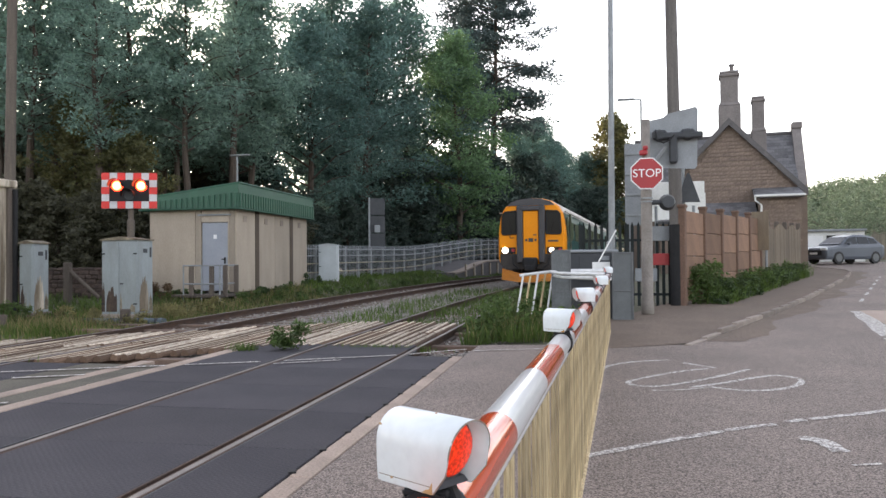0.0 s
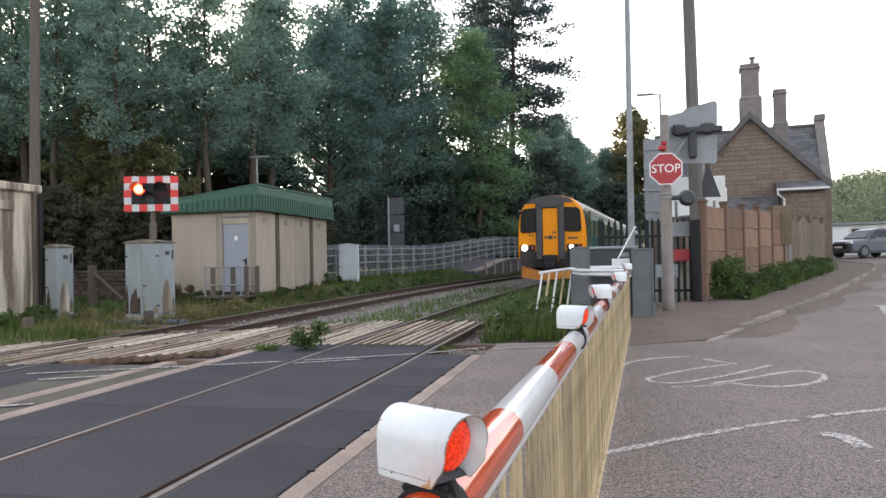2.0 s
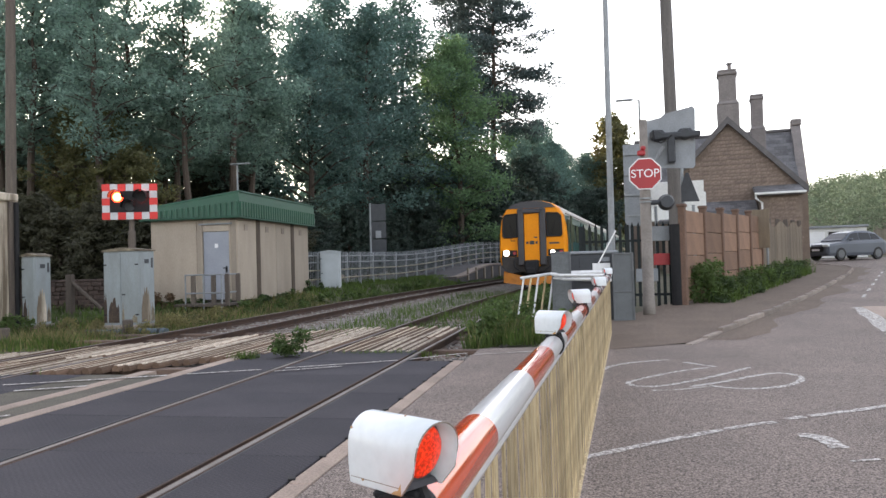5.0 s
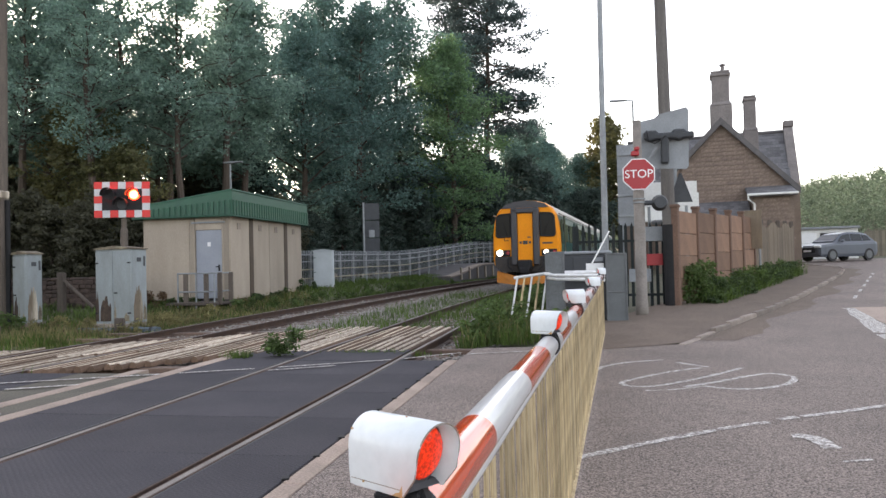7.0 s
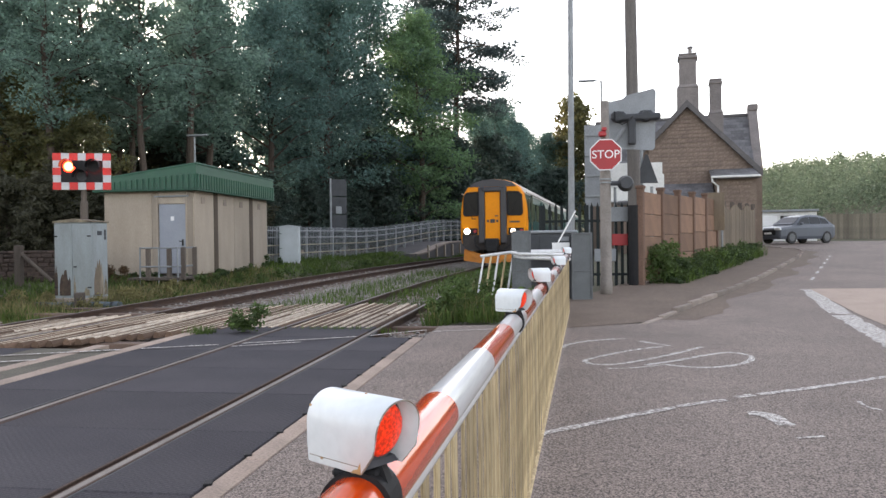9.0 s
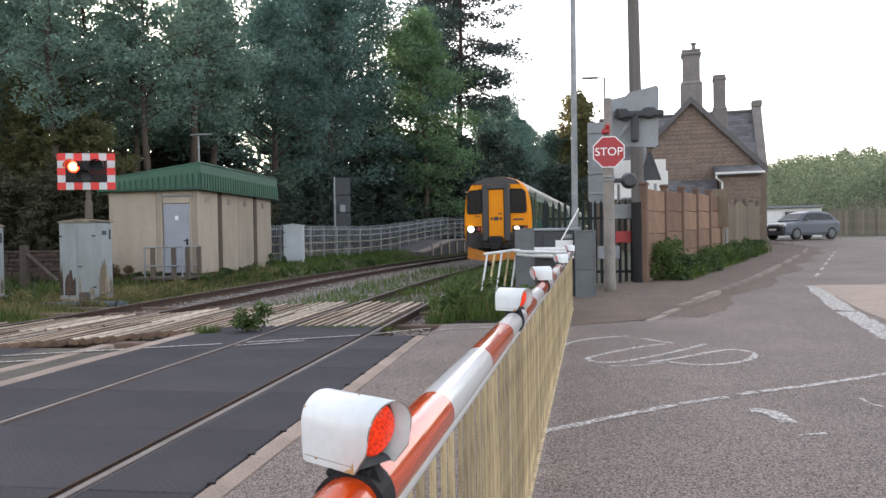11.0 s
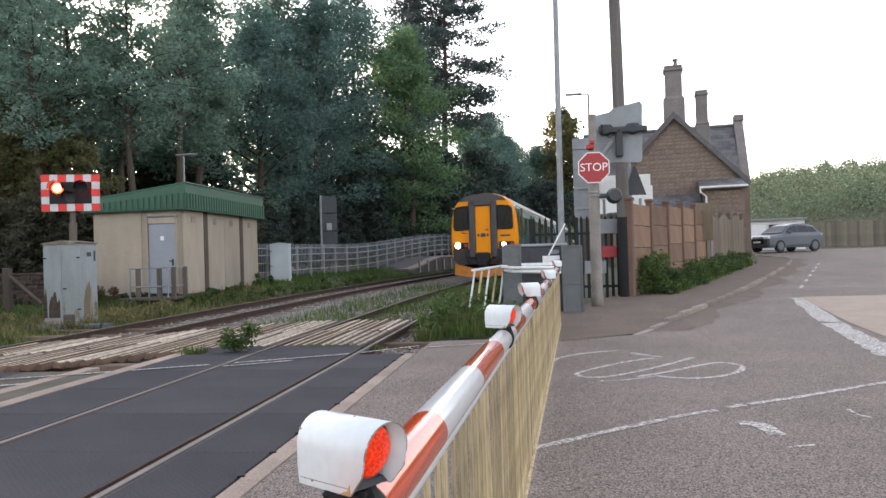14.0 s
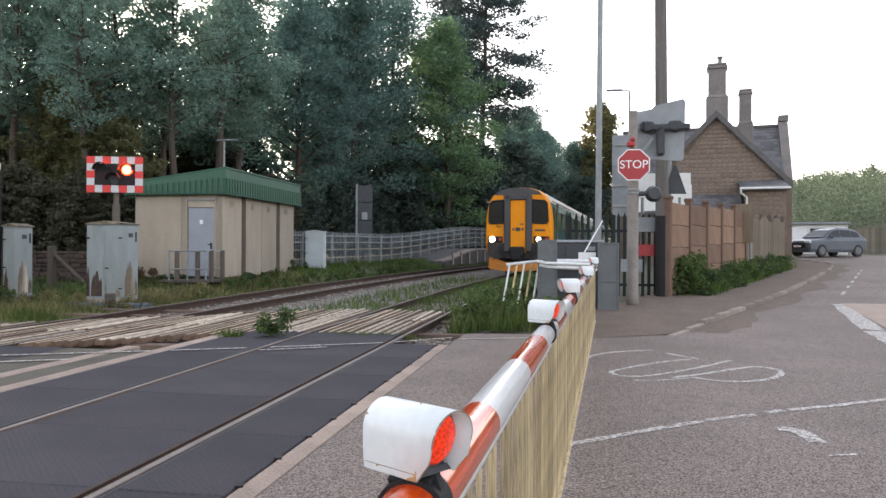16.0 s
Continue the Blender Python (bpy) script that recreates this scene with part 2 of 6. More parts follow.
UNDER = mat("underframe", (0.03, 0.028, 0.027), (0.05, 0.04, 0.035), 0.85, 0, 4, 40, 0.3, 0.01, 0.3)
GLASS = mat("dark_glass", (0.010, 0.011, 0.013), (0.012, 0.014, 0.016), 0.08, 0, 1, 10, 0, 0, 0.0, spec=0.3)
CARGREY = mat("car_grey", (0.085, 0.097, 0.118), (0.075, 0.086, 0.105), 0.45, 0.0, 1, 30, 0, 0, 0.03, coat=0.35)
WINDSCREEN = mat("dark_windscreen", (0.006, 0.007, 0.009), (0.008, 0.009, 0.011), 0.12, 0, 1, 10, 0, 0, 0.0, spec=0.12)
BOARDBROWN = mat("board_brown", (0.19, 0.145, 0.10), (0.12, 0.095, 0.07), 0.9, 0, 2, 40, 0.3, 0.004, 0.3, stretch=(5, 5, 0.5), per="object")
TYRE = mat("tyre", (0.02, 0.02, 0.02), (0.03, 0.03, 0.03), 0.85, 0, 6, 60, 0.2, 0.003, 0.2)
ALLOY = mat("alloy_wheel", (0.13, 0.135, 0.14), (0.09, 0.095, 0.10), 0.5, 0.2, 6, 60, 0, 0, 0.05)
TEAL = mat("teal_sign", (0.02, 0.16, 0.16), (0.02, 0.13, 0.13), 0.5, 0, 2, 30, 0, 0, 0.05)
PINKROAD = mat("buff_surfacing", (0.40, 0.31, 0.25), (0.33, 0.25, 0.20), 0.9, 0, 1.5, 60, 0.3, 0.004, 0.3)
BARK = mat("bark", (0.082, 0.060, 0.046), (0.050, 0.038, 0.030), 0.95, 0, 2, 30, 0.5, 0.01, 0.3, stretch=(4, 4, 0.6))
# Crown leaf colours are raised to stand in for haze over the wood.
LEAF = leaf_mat("broad_leaf", (0.168, 0.250, 0.218), (0.114, 0.186, 0.162), 0.52, (1.65, 1.65, 1.45))
LEAFBRIGHT = leaf_mat("fresh_leaf", (0.125, 0.200, 0.112), (0.090, 0.158, 0.090), 0.5, (1.5, 1.6, 1.15))
LEAFDARK = leaf_mat("dark_leaf", (0.106, 0.176, 0.162), (0.074, 0.132, 0.122), 0.52, (1.45, 1.55, 1.4))
# Undergrowth leaf coloured darker than the crowns for the shade under them.
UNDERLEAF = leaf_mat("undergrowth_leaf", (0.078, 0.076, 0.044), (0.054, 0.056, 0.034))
IVY = leaf_mat("ivy_leaf", (0.060, 0.100, 0.032), (0.038, 0.066, 0.024))
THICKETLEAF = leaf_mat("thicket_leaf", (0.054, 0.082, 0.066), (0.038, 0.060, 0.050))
NEEDLE = leaf_mat("pine_needle", (0.080, 0.118, 0.116), (0.060, 0.090, 0.090))
# The sunset's warm light is put into this bronze leaf colour.
BRONZE = leaf_mat("sunset_tinted_leaf", (0.118, 0.115, 0.05), (0.085, 0.100, 0.05), 0.5, (1.5, 1.3, 1.0))
GRASS = leaf_mat("grass_blade", (0.094, 0.152, 0.024), (0.052, 0.086, 0.019))
WEED = leaf_mat("weed_leaf", (0.095, 0.155, 0.04), (0.062, 0.10, 0.028))
BRACKEN = leaf_mat("dead_stalks", (0.13, 0.080, 0.042), (0.085, 0.055, 0.032))
STRAW = leaf_mat("dry_grass", (0.24, 0.21, 0.09), (0.16, 0.15, 0.06))
# Hillside leaf colour lightened to carry the haze of distance.
FARLEAF = leaf_mat("hazy_distant_leaf", (0.150, 0.200, 0.125), (0.118, 0.160, 0.105))


# ---- mesh tools ----
def link(name, bm, material, parent=None, label="", smooth=False):
    bmesh.ops.recalc_face_normals(bm, faces=bm.faces)
    me = bpy.data.meshes.new(name)
    bm.to_mesh(me)
    bm.free()
    me.materials.append(material)
    if smooth:
        me.polygons.foreach_set("use_smooth", [True] * len(me.polygons))
    ob = new(name, me)
    if parent:
        ob.parent = parent
    if label:
        tagged(ob, label)
    return ob


def part(name, bm, material, parent, label="", smooth=False):
    return link(name, bm, material, parent, label, smooth)


def piece(name, me, parent, m):
    """One of many alike pieces that share a mesh."""
    ob = new(name, me)
    ob.parent = parent
    ob.matrix_basis = m
    return ob


def thing(name, x, y, z, rz=0, label="", category="", group="", kind=""):
    ob = new(name)
    ob.empty_display_size = 0.2
    ob.matrix_basis = pose(x, y, z, 0, 0, rz)
    return tagged(ob, label, category, group, kind)


def B():
    return bmesh.new()


def box(bm, c, s, ch=0.0, m=None):
    """A box of size s round c, its edges chamfered by ch."""
    h = [v / 2 for v in s]
    ch = min(ch, min(h) * 0.6)
    V = {}
    for sx in (-1, 1):
        for sy in (-1, 1):
            for sz in (-1, 1):
                sg = (sx, sy, sz)
                if ch:
                    for a in range(3):
                        q = [sg[i] * (h[i] - (0 if i == a else ch)) for i in range(3)]
                        V[sg, a] = q
                else:
                    V[sg, 0] = [sg[i] * h[i] for i in range(3)]
    out = {}
    for k, q in V.items():
        v = Vector(q) + Vector(c)
        out[k] = bm.verts.new(m @ v if m else v)
    if not ch:
        for a in range(3):
            o = [i for i in range(3) if i != a]
            for s_ in (-1, 1):
                ring = []
                for u, w in ((-1, -1), (1, -1), (1, 1), (-1, 1)):
                    g = [0, 0, 0]
                    g[a], g[o[0]], g[o[1]] = s_, u, w
                    ring.append(out[tuple(g), 0])
                bm.faces.new(ring)
        return bm
    for a in range(3):
        o = [i for i in range(3) if i != a]
        for s_ in (-1, 1):
            ring = []
            for u, w in ((-1, -1), (1, -1), (1, 1), (-1, 1)):
                g = [0, 0, 0]
                g[a], g[o[0]], g[o[1]] = s_, u, w
                ring.append(out[tuple(g), a])
            bm.faces.new(ring)
        for u in (-1, 1):
            for w in (-1, 1):
                g = [0, 0, 0]
                g[o[0]], g[o[1]] = u, w
                lo, hi = list(g), list(g)
                lo[a], hi[a] = -1, 1
                lo, hi = tuple(lo), tuple(hi)
                bm.faces.new((out[lo, o[0]], out[lo, o[1]], out[hi, o[1]], out[hi, o[0]]))
    for sx in (-1, 1):
        for sy in (-1, 1):
            for sz in (-1, 1):
                g = (sx, sy, sz)
                bm.faces.new((out[g, 0], out[g, 1], out[g, 2]))
    return bm


def tube(bm, pts, radii, seg=10, cap=True):
    """A round tube through points."""
    pts = [Vector(p) for p in pts]
    if not isinstance(radii, (list, tuple)):
        radii = [radii] * len(pts)
    rings = []
    for i, p in enumerate(pts):
        d = (pts[min(i + 1, len(pts) - 1)] - pts[max(i - 1, 0)]).normalized()
        u = d.cross(Vector((0, 0, 1)) if abs(d.z) < 0.9 else Vector((1, 0, 0))).normalized()
        w = d.cross(u)
        rings.append([bm.verts.new(p + (u * math.cos(k * 2 * math.pi / seg) + w * math.sin(k * 2 * math.pi / seg)) * radii[i]) for k in range(seg)])
    for r0, r1 in zip(rings, rings[1:]):
        for k in range(seg):
            bm.faces.new((r0[k], r0[(k + 1) % seg], r1[(k + 1) % seg], r1[k]))
    if cap:
        bm.faces.new(rings[0])
        bm.faces.new(rings[-1])
    return bm


def prism(bm, poly, axis, a, b):
    """A polygon (u, v) drawn out along an axis from a to b. axis y: (u, v) are x, z; axis x: y, z; axis z: x, y."""
    def at(u, v, w):
        return {"x": (w, u, v), "y": (u, w, v), "z": (u, v, w)}[axis]
    r0 = [bm.verts.new(at(u, v, a)) for u, v in poly]
    r1 = [bm.verts.new(at(u, v, b)) for u, v in poly]
    n = len(poly)
    bm.faces.new(r0)
    bm.faces.new(r1)
    for i in range(n):
        bm.faces.new((r0[i], r0[(i + 1) % n], r1[(i + 1) % n], r1[i]))
    return bm


def loft(bm, rings, closed=True, cap=True):
    """Skin over rings of equally many points."""
    R = [[bm.verts.new(p) for p in r] for r in rings]
    n = len(R[0])
    for r0, r1 in zip(R, R[1:]):
        for k in range(n if closed else n - 1):
            bm.faces.new((r0[k], r0[(k + 1) % n], r1[(k + 1) % n], r1[k]))
    if cap:
        bm.faces.new(R[0])
        bm.faces.new(R[-1])
    return bm


def mesh_of(name, verts, faces, material):
    me = bpy.data.meshes.new(name)
    me.from_pydata(verts, [], faces)
    me.materials.append(material)
    return me


def boxmesh(name, s, ch, material, c=(0, 0, 0)):
    bm = B()
    box(bm, c, s, ch)
    bmesh.ops.recalc_face_normals(bm, faces=bm.faces)
    me = bpy.data.meshes.new(name)
    bm.to_mesh(me)
    bm.free()
    me.materials.append(material)
    return me


def letters(name, text, size, material, parent, m, extrude=0.002, label=""):
    """Raised lettering as a mesh, centred on m, reading along its x."""
    cu = bpy.data.curves.new(name, "FONT")
    cu.body, cu.size, cu.extrude, cu.align_x, cu.align_y = text, size, extrude, "CENTER", "CENTER"
    tmp = bpy.data.objects.new(name, cu)
    me = bpy.data.meshes.new_from_object(tmp)
    bpy.data.objects.remove(tmp)
    me.materials.clear()
    me.materials.append(material)
    ob = new(name, me)
    ob.parent = parent
    ob.matrix_basis = m
    if label:
        tagged(ob, label)
    return ob


# ---- lie of the land ----
def step(a, b, v):
    v = max(0.0, min(1.0, (v - a) / (b - a)))
    return v * v * (3 - 2 * v)


def bend(y):
    """How far the railway has curved to the right at y."""
    return max(0.0, y - 10) ** 2 / 400 if y < 90 else 16 + (y - 90) * 0.4


def rail_z(y):
    return 0.008 * max(0.0, min(y, 90) - 12)


def gz(x, y):
    """Height of the ground."""
    xr = x - bend(y)
    left = rail_z(y) - 0.12 * step(9.5, 12.5, y) * step(-1.2, -1.9, xr)
    left += (0.22 * step(16.3, 20.3, y) + 0.20 * step(21, 28, y)) * step(-9.6, -11.2, xr) + 0.10 * step(-11, -16, xr)
    right = 0.027 * max(0.0, min(y, 70) - 12)
    k = step(0.0, 2.5, x - bend(y) * 0.6)
    z = left * (1 - k) + right * k
    d = math.hypot(x, y)
    z += 14 * step(90, 300, d) * step(-0.1, 0.35, math.atan2(x, y)) + 3 * step(60, 200, d)
    return z


def kerb_x(y):
    """The kerb's line."""
    pts = ((9.9, 0.1), (10.15, 0.6), (10.6, 1.5), (12.3, 2.22), (16.04, 4.01), (19.27, 5.46), (23.7, 7.32), (29.3, 9.61), (33.4, 11.1), (35.6, 11.5), (38, 11.2), (44, 10.8))
    for (y0, x0), (y1, x1) in zip(pts, pts[1:]):
        if y <= y1:
            return x0 + (x1 - x0) * max(0.0, y - y0) / (y1 - y0)
    return pts[-1][1]


def sheet(name, rows, material, parent=None, smooth=True):
    verts = [p for r in rows for p in r]
    n = len(rows[0])
    faces = [(i * n + j, i * n + j + 1, (i + 1) * n + j + 1, (i + 1) * n + j) for i in range(len(rows) - 1) for j in range(n - 1)]
    me = mesh_of(name, verts, faces, material)
    me.polygons.foreach_set("use_smooth", [smooth] * len(me.polygons))
    ob = new(name, me)
    ob.parent = parent
    return ob


def spread(a, b, near, n):
    """n values from a to b, close together round near."""
    out = []
    for i in range(n):
        s = 2 * i / (n - 1) - 1
        k = abs(s) ** 3 * 0.92 + abs(s) * 0.08
        out.append(near + (b - near) * k if s > 0 else near - (near - a) * k)
    return out


gx, gy = spread(-900, 900, -4, 150), spread(-400, 1500, 16, 170)
ground = sheet("ground", [[(x, y, gz(x, y) - 0.05 - 0.14 * step(-9.9, -9.5, x - bend(y)) * step(-0.9, -1.4, x - bend(y))) for x in gx] for y in gy], EARTH)
tagged(ground, "earth and rough grass beside the railway and road", "ground", kind="structure")

ys = [-14 + 0.5 * i for i in range(48)] + [10 + 0.37 * i for i in range(1, 3)] + [11 + 0.75 * i for i in range(50)]
rows = []
for y in sorted(ys):
    x0 = -1.53 if y < 10.7 else kerb_x(y)
    rows.append([(x0 + (30 - x0) * (j / 24) ** 1.5, y, gz(x0 + (30 - x0) * (j / 24) ** 1.5, y) + 0.004) for j in range(25)])
road = tagged(sheet("road", rows, ASPHALT), "grey worn asphalt road with coarse aggregate", "road", kind="structure")


def fence_x(y):
    return 2.2 + (y - 17.0) * 0.414


rows = []
for i in range(45):
    y = 9.3 + i * 0.75
    xk = kerb_x(y) - 0.11
    xf = min(fence_x(max(y, 14.5)) - 0.6, xk - 0.05) if y > 14 else -0.3
    xf = min(xf, xk - 0.04)
    up = -0.02 + 0.034 * step(9.4, 10.3, y) + 0.05 * step(10.5, 15, y)
    rows.append([(xf + (xk - xf) * j / 8, y, gz(xf + (xk - xf) * j / 8, y) + up) for j in range(9)])
pavement = tagged(sheet("pavement", rows, SETTS), "brown worn footway of compacted dirt and asphalt", "pavement", kind="structure")

# ---- railway ----
RAIL = [(-0.035, 0.0), (0.035, 0.0), (0.036, -0.03), (0.012, -0.045), (0.009, -0.12), (0.07, -0.14), (0.07, -0.155), (-0.07, -0.155), (-0.07, -0.14), (-0.009, -0.12), (-0.012, -0.045), (-0.036, -0.03)]


def run_of(x0, y0, y1, stepy=1.0):
    out, y = [], y0
    while y <= y1:
        out.append((x0 + bend(y), y, rail_z(y)))
        y += stepy
    return out


def rail_line(name, x0, y0, y1, parent, lift):
    line = run_of(x0, y0, y1)
    bm = B()
    loft(bm, [[(x + u, y, z + v + lift) for u, v in RAIL] for x, y, z in line])
    ob = part("rail", bm, RAILSTEEL, parent)
    bm = B()
    loft(bm, [[(x + u, y, z + lift + v) for u, v in ((-0.022, 0.0005), (0.022, 0.0005), (0.019, 0.003), (-0.019, 0.003))] for x, y, z in line])
    part("rail_head", bm, RAILTOP, ob, "polished steel rail head")


def track(xc, y_guard, label):
    th = thing("railway_track", 0, 0, 0, 0, label, "railway track", "running lines")
    for dx in (-0.7375, 0.7375):
        rail_line("rail", xc + dx, -14, 110, th, 0.0)
    me = boxmesh("sleeper", (2.6, 0.25, 0.14), 0.012, SLEEPER)
    y = y_guard
    while y < 80:
        piece("sleeper", me, th, pose(xc + bend(y), y, rail_z(y) - 0.225, 0, 0, -math.degrees(math.atan((bend(y + .5) - bend(y - .5)))) + random.uniform(-1, 1)))
        y += 0.68
    return th


track(-3.0925, 9.9, "near track with worn shiny rails on timber sleepers")
track(-7.85, 9.2, "far track with rusty rails on brown timber sleepers")

rows = []
for i in range(120):
    y = 8.0 + i * 0.85
    rows.append([(x + bend(y), y, rail_z(y) + z) for x, z in ((-9.9, -0.40), (-9.4, -0.20), (-8.6, -0.17), (-7.1, -0.17), (-6.3, -0.16), (-5.4, -0.20), (-4.5, -0.16), (-3.8, -0.17), (-2.4, -0.17), (-1.6, -0.17), (-0.8, -0.35))])
ballast = tagged(sheet("ballast_bed", rows, BALLAST), "grey and brown stone ballast under both tracks", "ballast", kind="structure")

# loose stones over the bed
rs = random.Random(4)
V, F = [], []
for i in range(9000):
    y = 9 + 40 * rs.random() ** 1.6
    x = rs.uniform(-9.6, -1.3)
    r = rs.uniform(0.02, 0.045)
    cx, cz = x + bend(y), rail_z(y) - 0.165
    q = len(V)
    for ax, ay, az in ((1, 0, 0), (-1, 0, 0), (0, 1, 0), (0, -1, 0), (0, 0, 1), (0, 0, -0.5)):
        V.append((cx + (ax + rs.uniform(-.3, .3)) * r, y + (ay + rs.uniform(-.3, .3)) * r, cz + (az + rs.uniform(-.3, .3)) * r * 0.8 + 0.01))
    F += [(q + a, q + b, q + c) for a, b, c in ((0, 2, 4), (2, 1, 4), (1, 3, 4), (3, 0, 4), (2, 0, 5), (1, 2, 5), (3, 1, 5), (0, 3, 5))]
tagged(new("ballast_stones", mesh_of("ballast_stones", V, F, STONE)), "loose grey ballast stones", "stones", kind="stuff")


# ---- level crossing deck ----
deck = thing("crossing_deck", 0, 0, 0, 0, "black rubber tread panels filling the crossing between rails", "crossing deck", kind="structure")


def skew_end(x):
    """Where the deck ends towards the station: it steps back away from the road's skew."""
    return min(9.9, 9.9 + (x + 4.5) * 0.84)


def panel_row(x0, x1, length, material, name, top=0.0, end=None):
    w = x1 - x0
    bm = B()
    box(bm, (0, 0, -0.06), (w - 0.006, length - 0.006, 0.12), 0.006)
    bmesh.ops.recalc_face_normals(bm, faces=bm.faces)
    me = bpy.data.meshes.new(name)
    bm.to_mesh(me)
    bm.free()
    me.materials.append(material)
    y = -9.0
    stop = end if end is not None else skew_end((x0 + x1) / 2)
    while y + length <= stop + length * 0.6:
        piece(name, me, deck, pose((x0 + x1) / 2, y + length / 2, top + random.uniform(-0.002, 0.002)))
        y += length


panel_row(-3.76, -2.44, 1.2, RUBBER, "rubber_panel")
panel_row(-2.31, -1.70, 1.2, RUBBER, "rubber_panel", end=9.3)
panel_row(-4.82, -3.90, 1.2, RUBBER, "rubber_panel")
panel_row(-8.50, -7.20, 1.2, RUBBER, "rubber_panel")
panel_row(-7.05, -6.15, 1.2, RUBBER, "rubber_panel")
panel_row(-9.60, -8.65, 1.2, RUBBER, "rubber_panel")
panel_row(-1.69, -1.54, 0.9, EDGEBEAM, "edge_beam", 0.004, end=8.9)
panel_row(-5.02, -4.83, 0.9, EDGEBEAM, "edge_beam", 0.004)
panel_row(-5.55, -5.36, 0.9, EDGEBEAM, "edge_beam", 0.004, end=8.1)
bm = B()
for x0, x1 in ((-5.36, -5.02), (-6.15, -5.55)):
    box(bm, ((x0 + x1) / 2, -0.5, -0.06), (x1 - x0 - 0.01, 16.6, 0.118), 0.004)
part("infill", bm, INFILL, deck, "worn asphalt strip between the tracks")
bm = B()
box(bm, (-14.5, -1, -0.06), (9.6, 17, 0.11), 0.004)
tagged(link("road_far_side", bm, ASPHALT), "asphalt road on the other side of the railway", "road", kind="structure")
clip_me = boxmesh("clip", (0.045, 0.07, 0.012), 0.003, BLACK)
for i in range(21):
    piece("clip", clip_me, deck, pose(-1.695, -1.0 + i * 0.52, 0.008, 0, 0, 20))
# flangeway rims beside the near rail
for x in (-2.435, -2.30, -3.765, -3.895):
    bm = B()
    box(bm, (x, 0.3, -0.012), (0.018, 18.6, 0.03), 0.003)
    part("steel_edge", bm, DARKGREY if x in (-2.30, -3.895) else RAILSTEEL, deck, "worn steel edge along the flangeway")

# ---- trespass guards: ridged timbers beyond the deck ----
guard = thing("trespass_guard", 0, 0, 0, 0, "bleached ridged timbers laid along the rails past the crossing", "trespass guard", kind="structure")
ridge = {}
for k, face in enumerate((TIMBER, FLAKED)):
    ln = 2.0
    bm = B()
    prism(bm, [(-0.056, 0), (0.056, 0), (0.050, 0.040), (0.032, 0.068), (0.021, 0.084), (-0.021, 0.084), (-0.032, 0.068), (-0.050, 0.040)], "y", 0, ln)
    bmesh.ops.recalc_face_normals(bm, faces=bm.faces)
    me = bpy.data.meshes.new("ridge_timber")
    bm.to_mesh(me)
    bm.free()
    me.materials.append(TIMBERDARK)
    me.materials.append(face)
    # Flanks get the dark colour for stain and gap shade; crests stay pale.
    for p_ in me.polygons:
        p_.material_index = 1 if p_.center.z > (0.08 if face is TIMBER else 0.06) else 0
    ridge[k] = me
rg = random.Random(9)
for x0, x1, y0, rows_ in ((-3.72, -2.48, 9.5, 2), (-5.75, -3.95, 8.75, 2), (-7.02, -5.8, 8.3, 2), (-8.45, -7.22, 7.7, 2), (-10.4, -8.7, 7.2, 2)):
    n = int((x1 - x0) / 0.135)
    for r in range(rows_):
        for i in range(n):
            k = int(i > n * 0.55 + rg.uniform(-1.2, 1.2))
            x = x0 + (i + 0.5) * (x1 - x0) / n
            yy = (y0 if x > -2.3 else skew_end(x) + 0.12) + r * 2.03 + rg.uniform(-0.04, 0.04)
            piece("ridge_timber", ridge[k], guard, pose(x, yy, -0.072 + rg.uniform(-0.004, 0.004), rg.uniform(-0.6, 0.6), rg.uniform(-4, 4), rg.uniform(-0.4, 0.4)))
for y in (8.6, 10.6, 12.6, 13.8):
    bm = B()
    box(bm, (-5.0, y + 0.3, -0.13), (10.3, 0.2, 0.1), 0.01)
    part("bearer", bm, SLEEPER, guard)


# ---- road markings ----
def marking(name, pts, width, label, lift=0.0075):
    rows = []
    if 2 < len(pts) < 12:
        # round the corners
        fine = []
        for i in range(len(pts) - 1):
            p0, p1, p2, p3 = (Vector((*pts[max(0, min(len(pts) - 1, i + k))], 0)) for k in (-1, 0, 1, 2))
            for q in range(6):
                s = q / 6
                v = 0.5 * (2 * p1 + (p2 - p0) * s + (2 * p0 - 5 * p1 + 4 * p2 - p3) * s * s + (3 * p1 - p0 - 3 * p2 + p3) * s ** 3)
                fine.append((v.x, v.y))
        pts = fine + [pts[-1]]
    for i, (x, y) in enumerate(pts):
        x0, y0 = pts[max(i - 1, 0)]
        x1, y1 = pts[min(i + 1, len(pts) - 1)]
        d = Vector((x1 - x0, y1 - y0, 0)).normalized()
        w = width * (0.62 + 0.34 * rg.random()) / 2
        rows.append([(x - d.y * w * s, y + d.x * w * s, gz(x, y) + lift) for s in (1, -1)])
    ob = sheet(name, rows, ROADWHITE)
    return tagged(ob, label, "road marking", kind="structure")


def arc(a, b, bulge, n=10):
    ax, ay = a
    bx, by = b
    out = []
    for i in range(n + 1):
        s = i / n
        k = 4 * s * (1 - s) * bulge
        out.append((ax + (bx - ax) * s - (by - ay) * k, ay + (by - ay) * s + (bx - ax) * k))
    return out


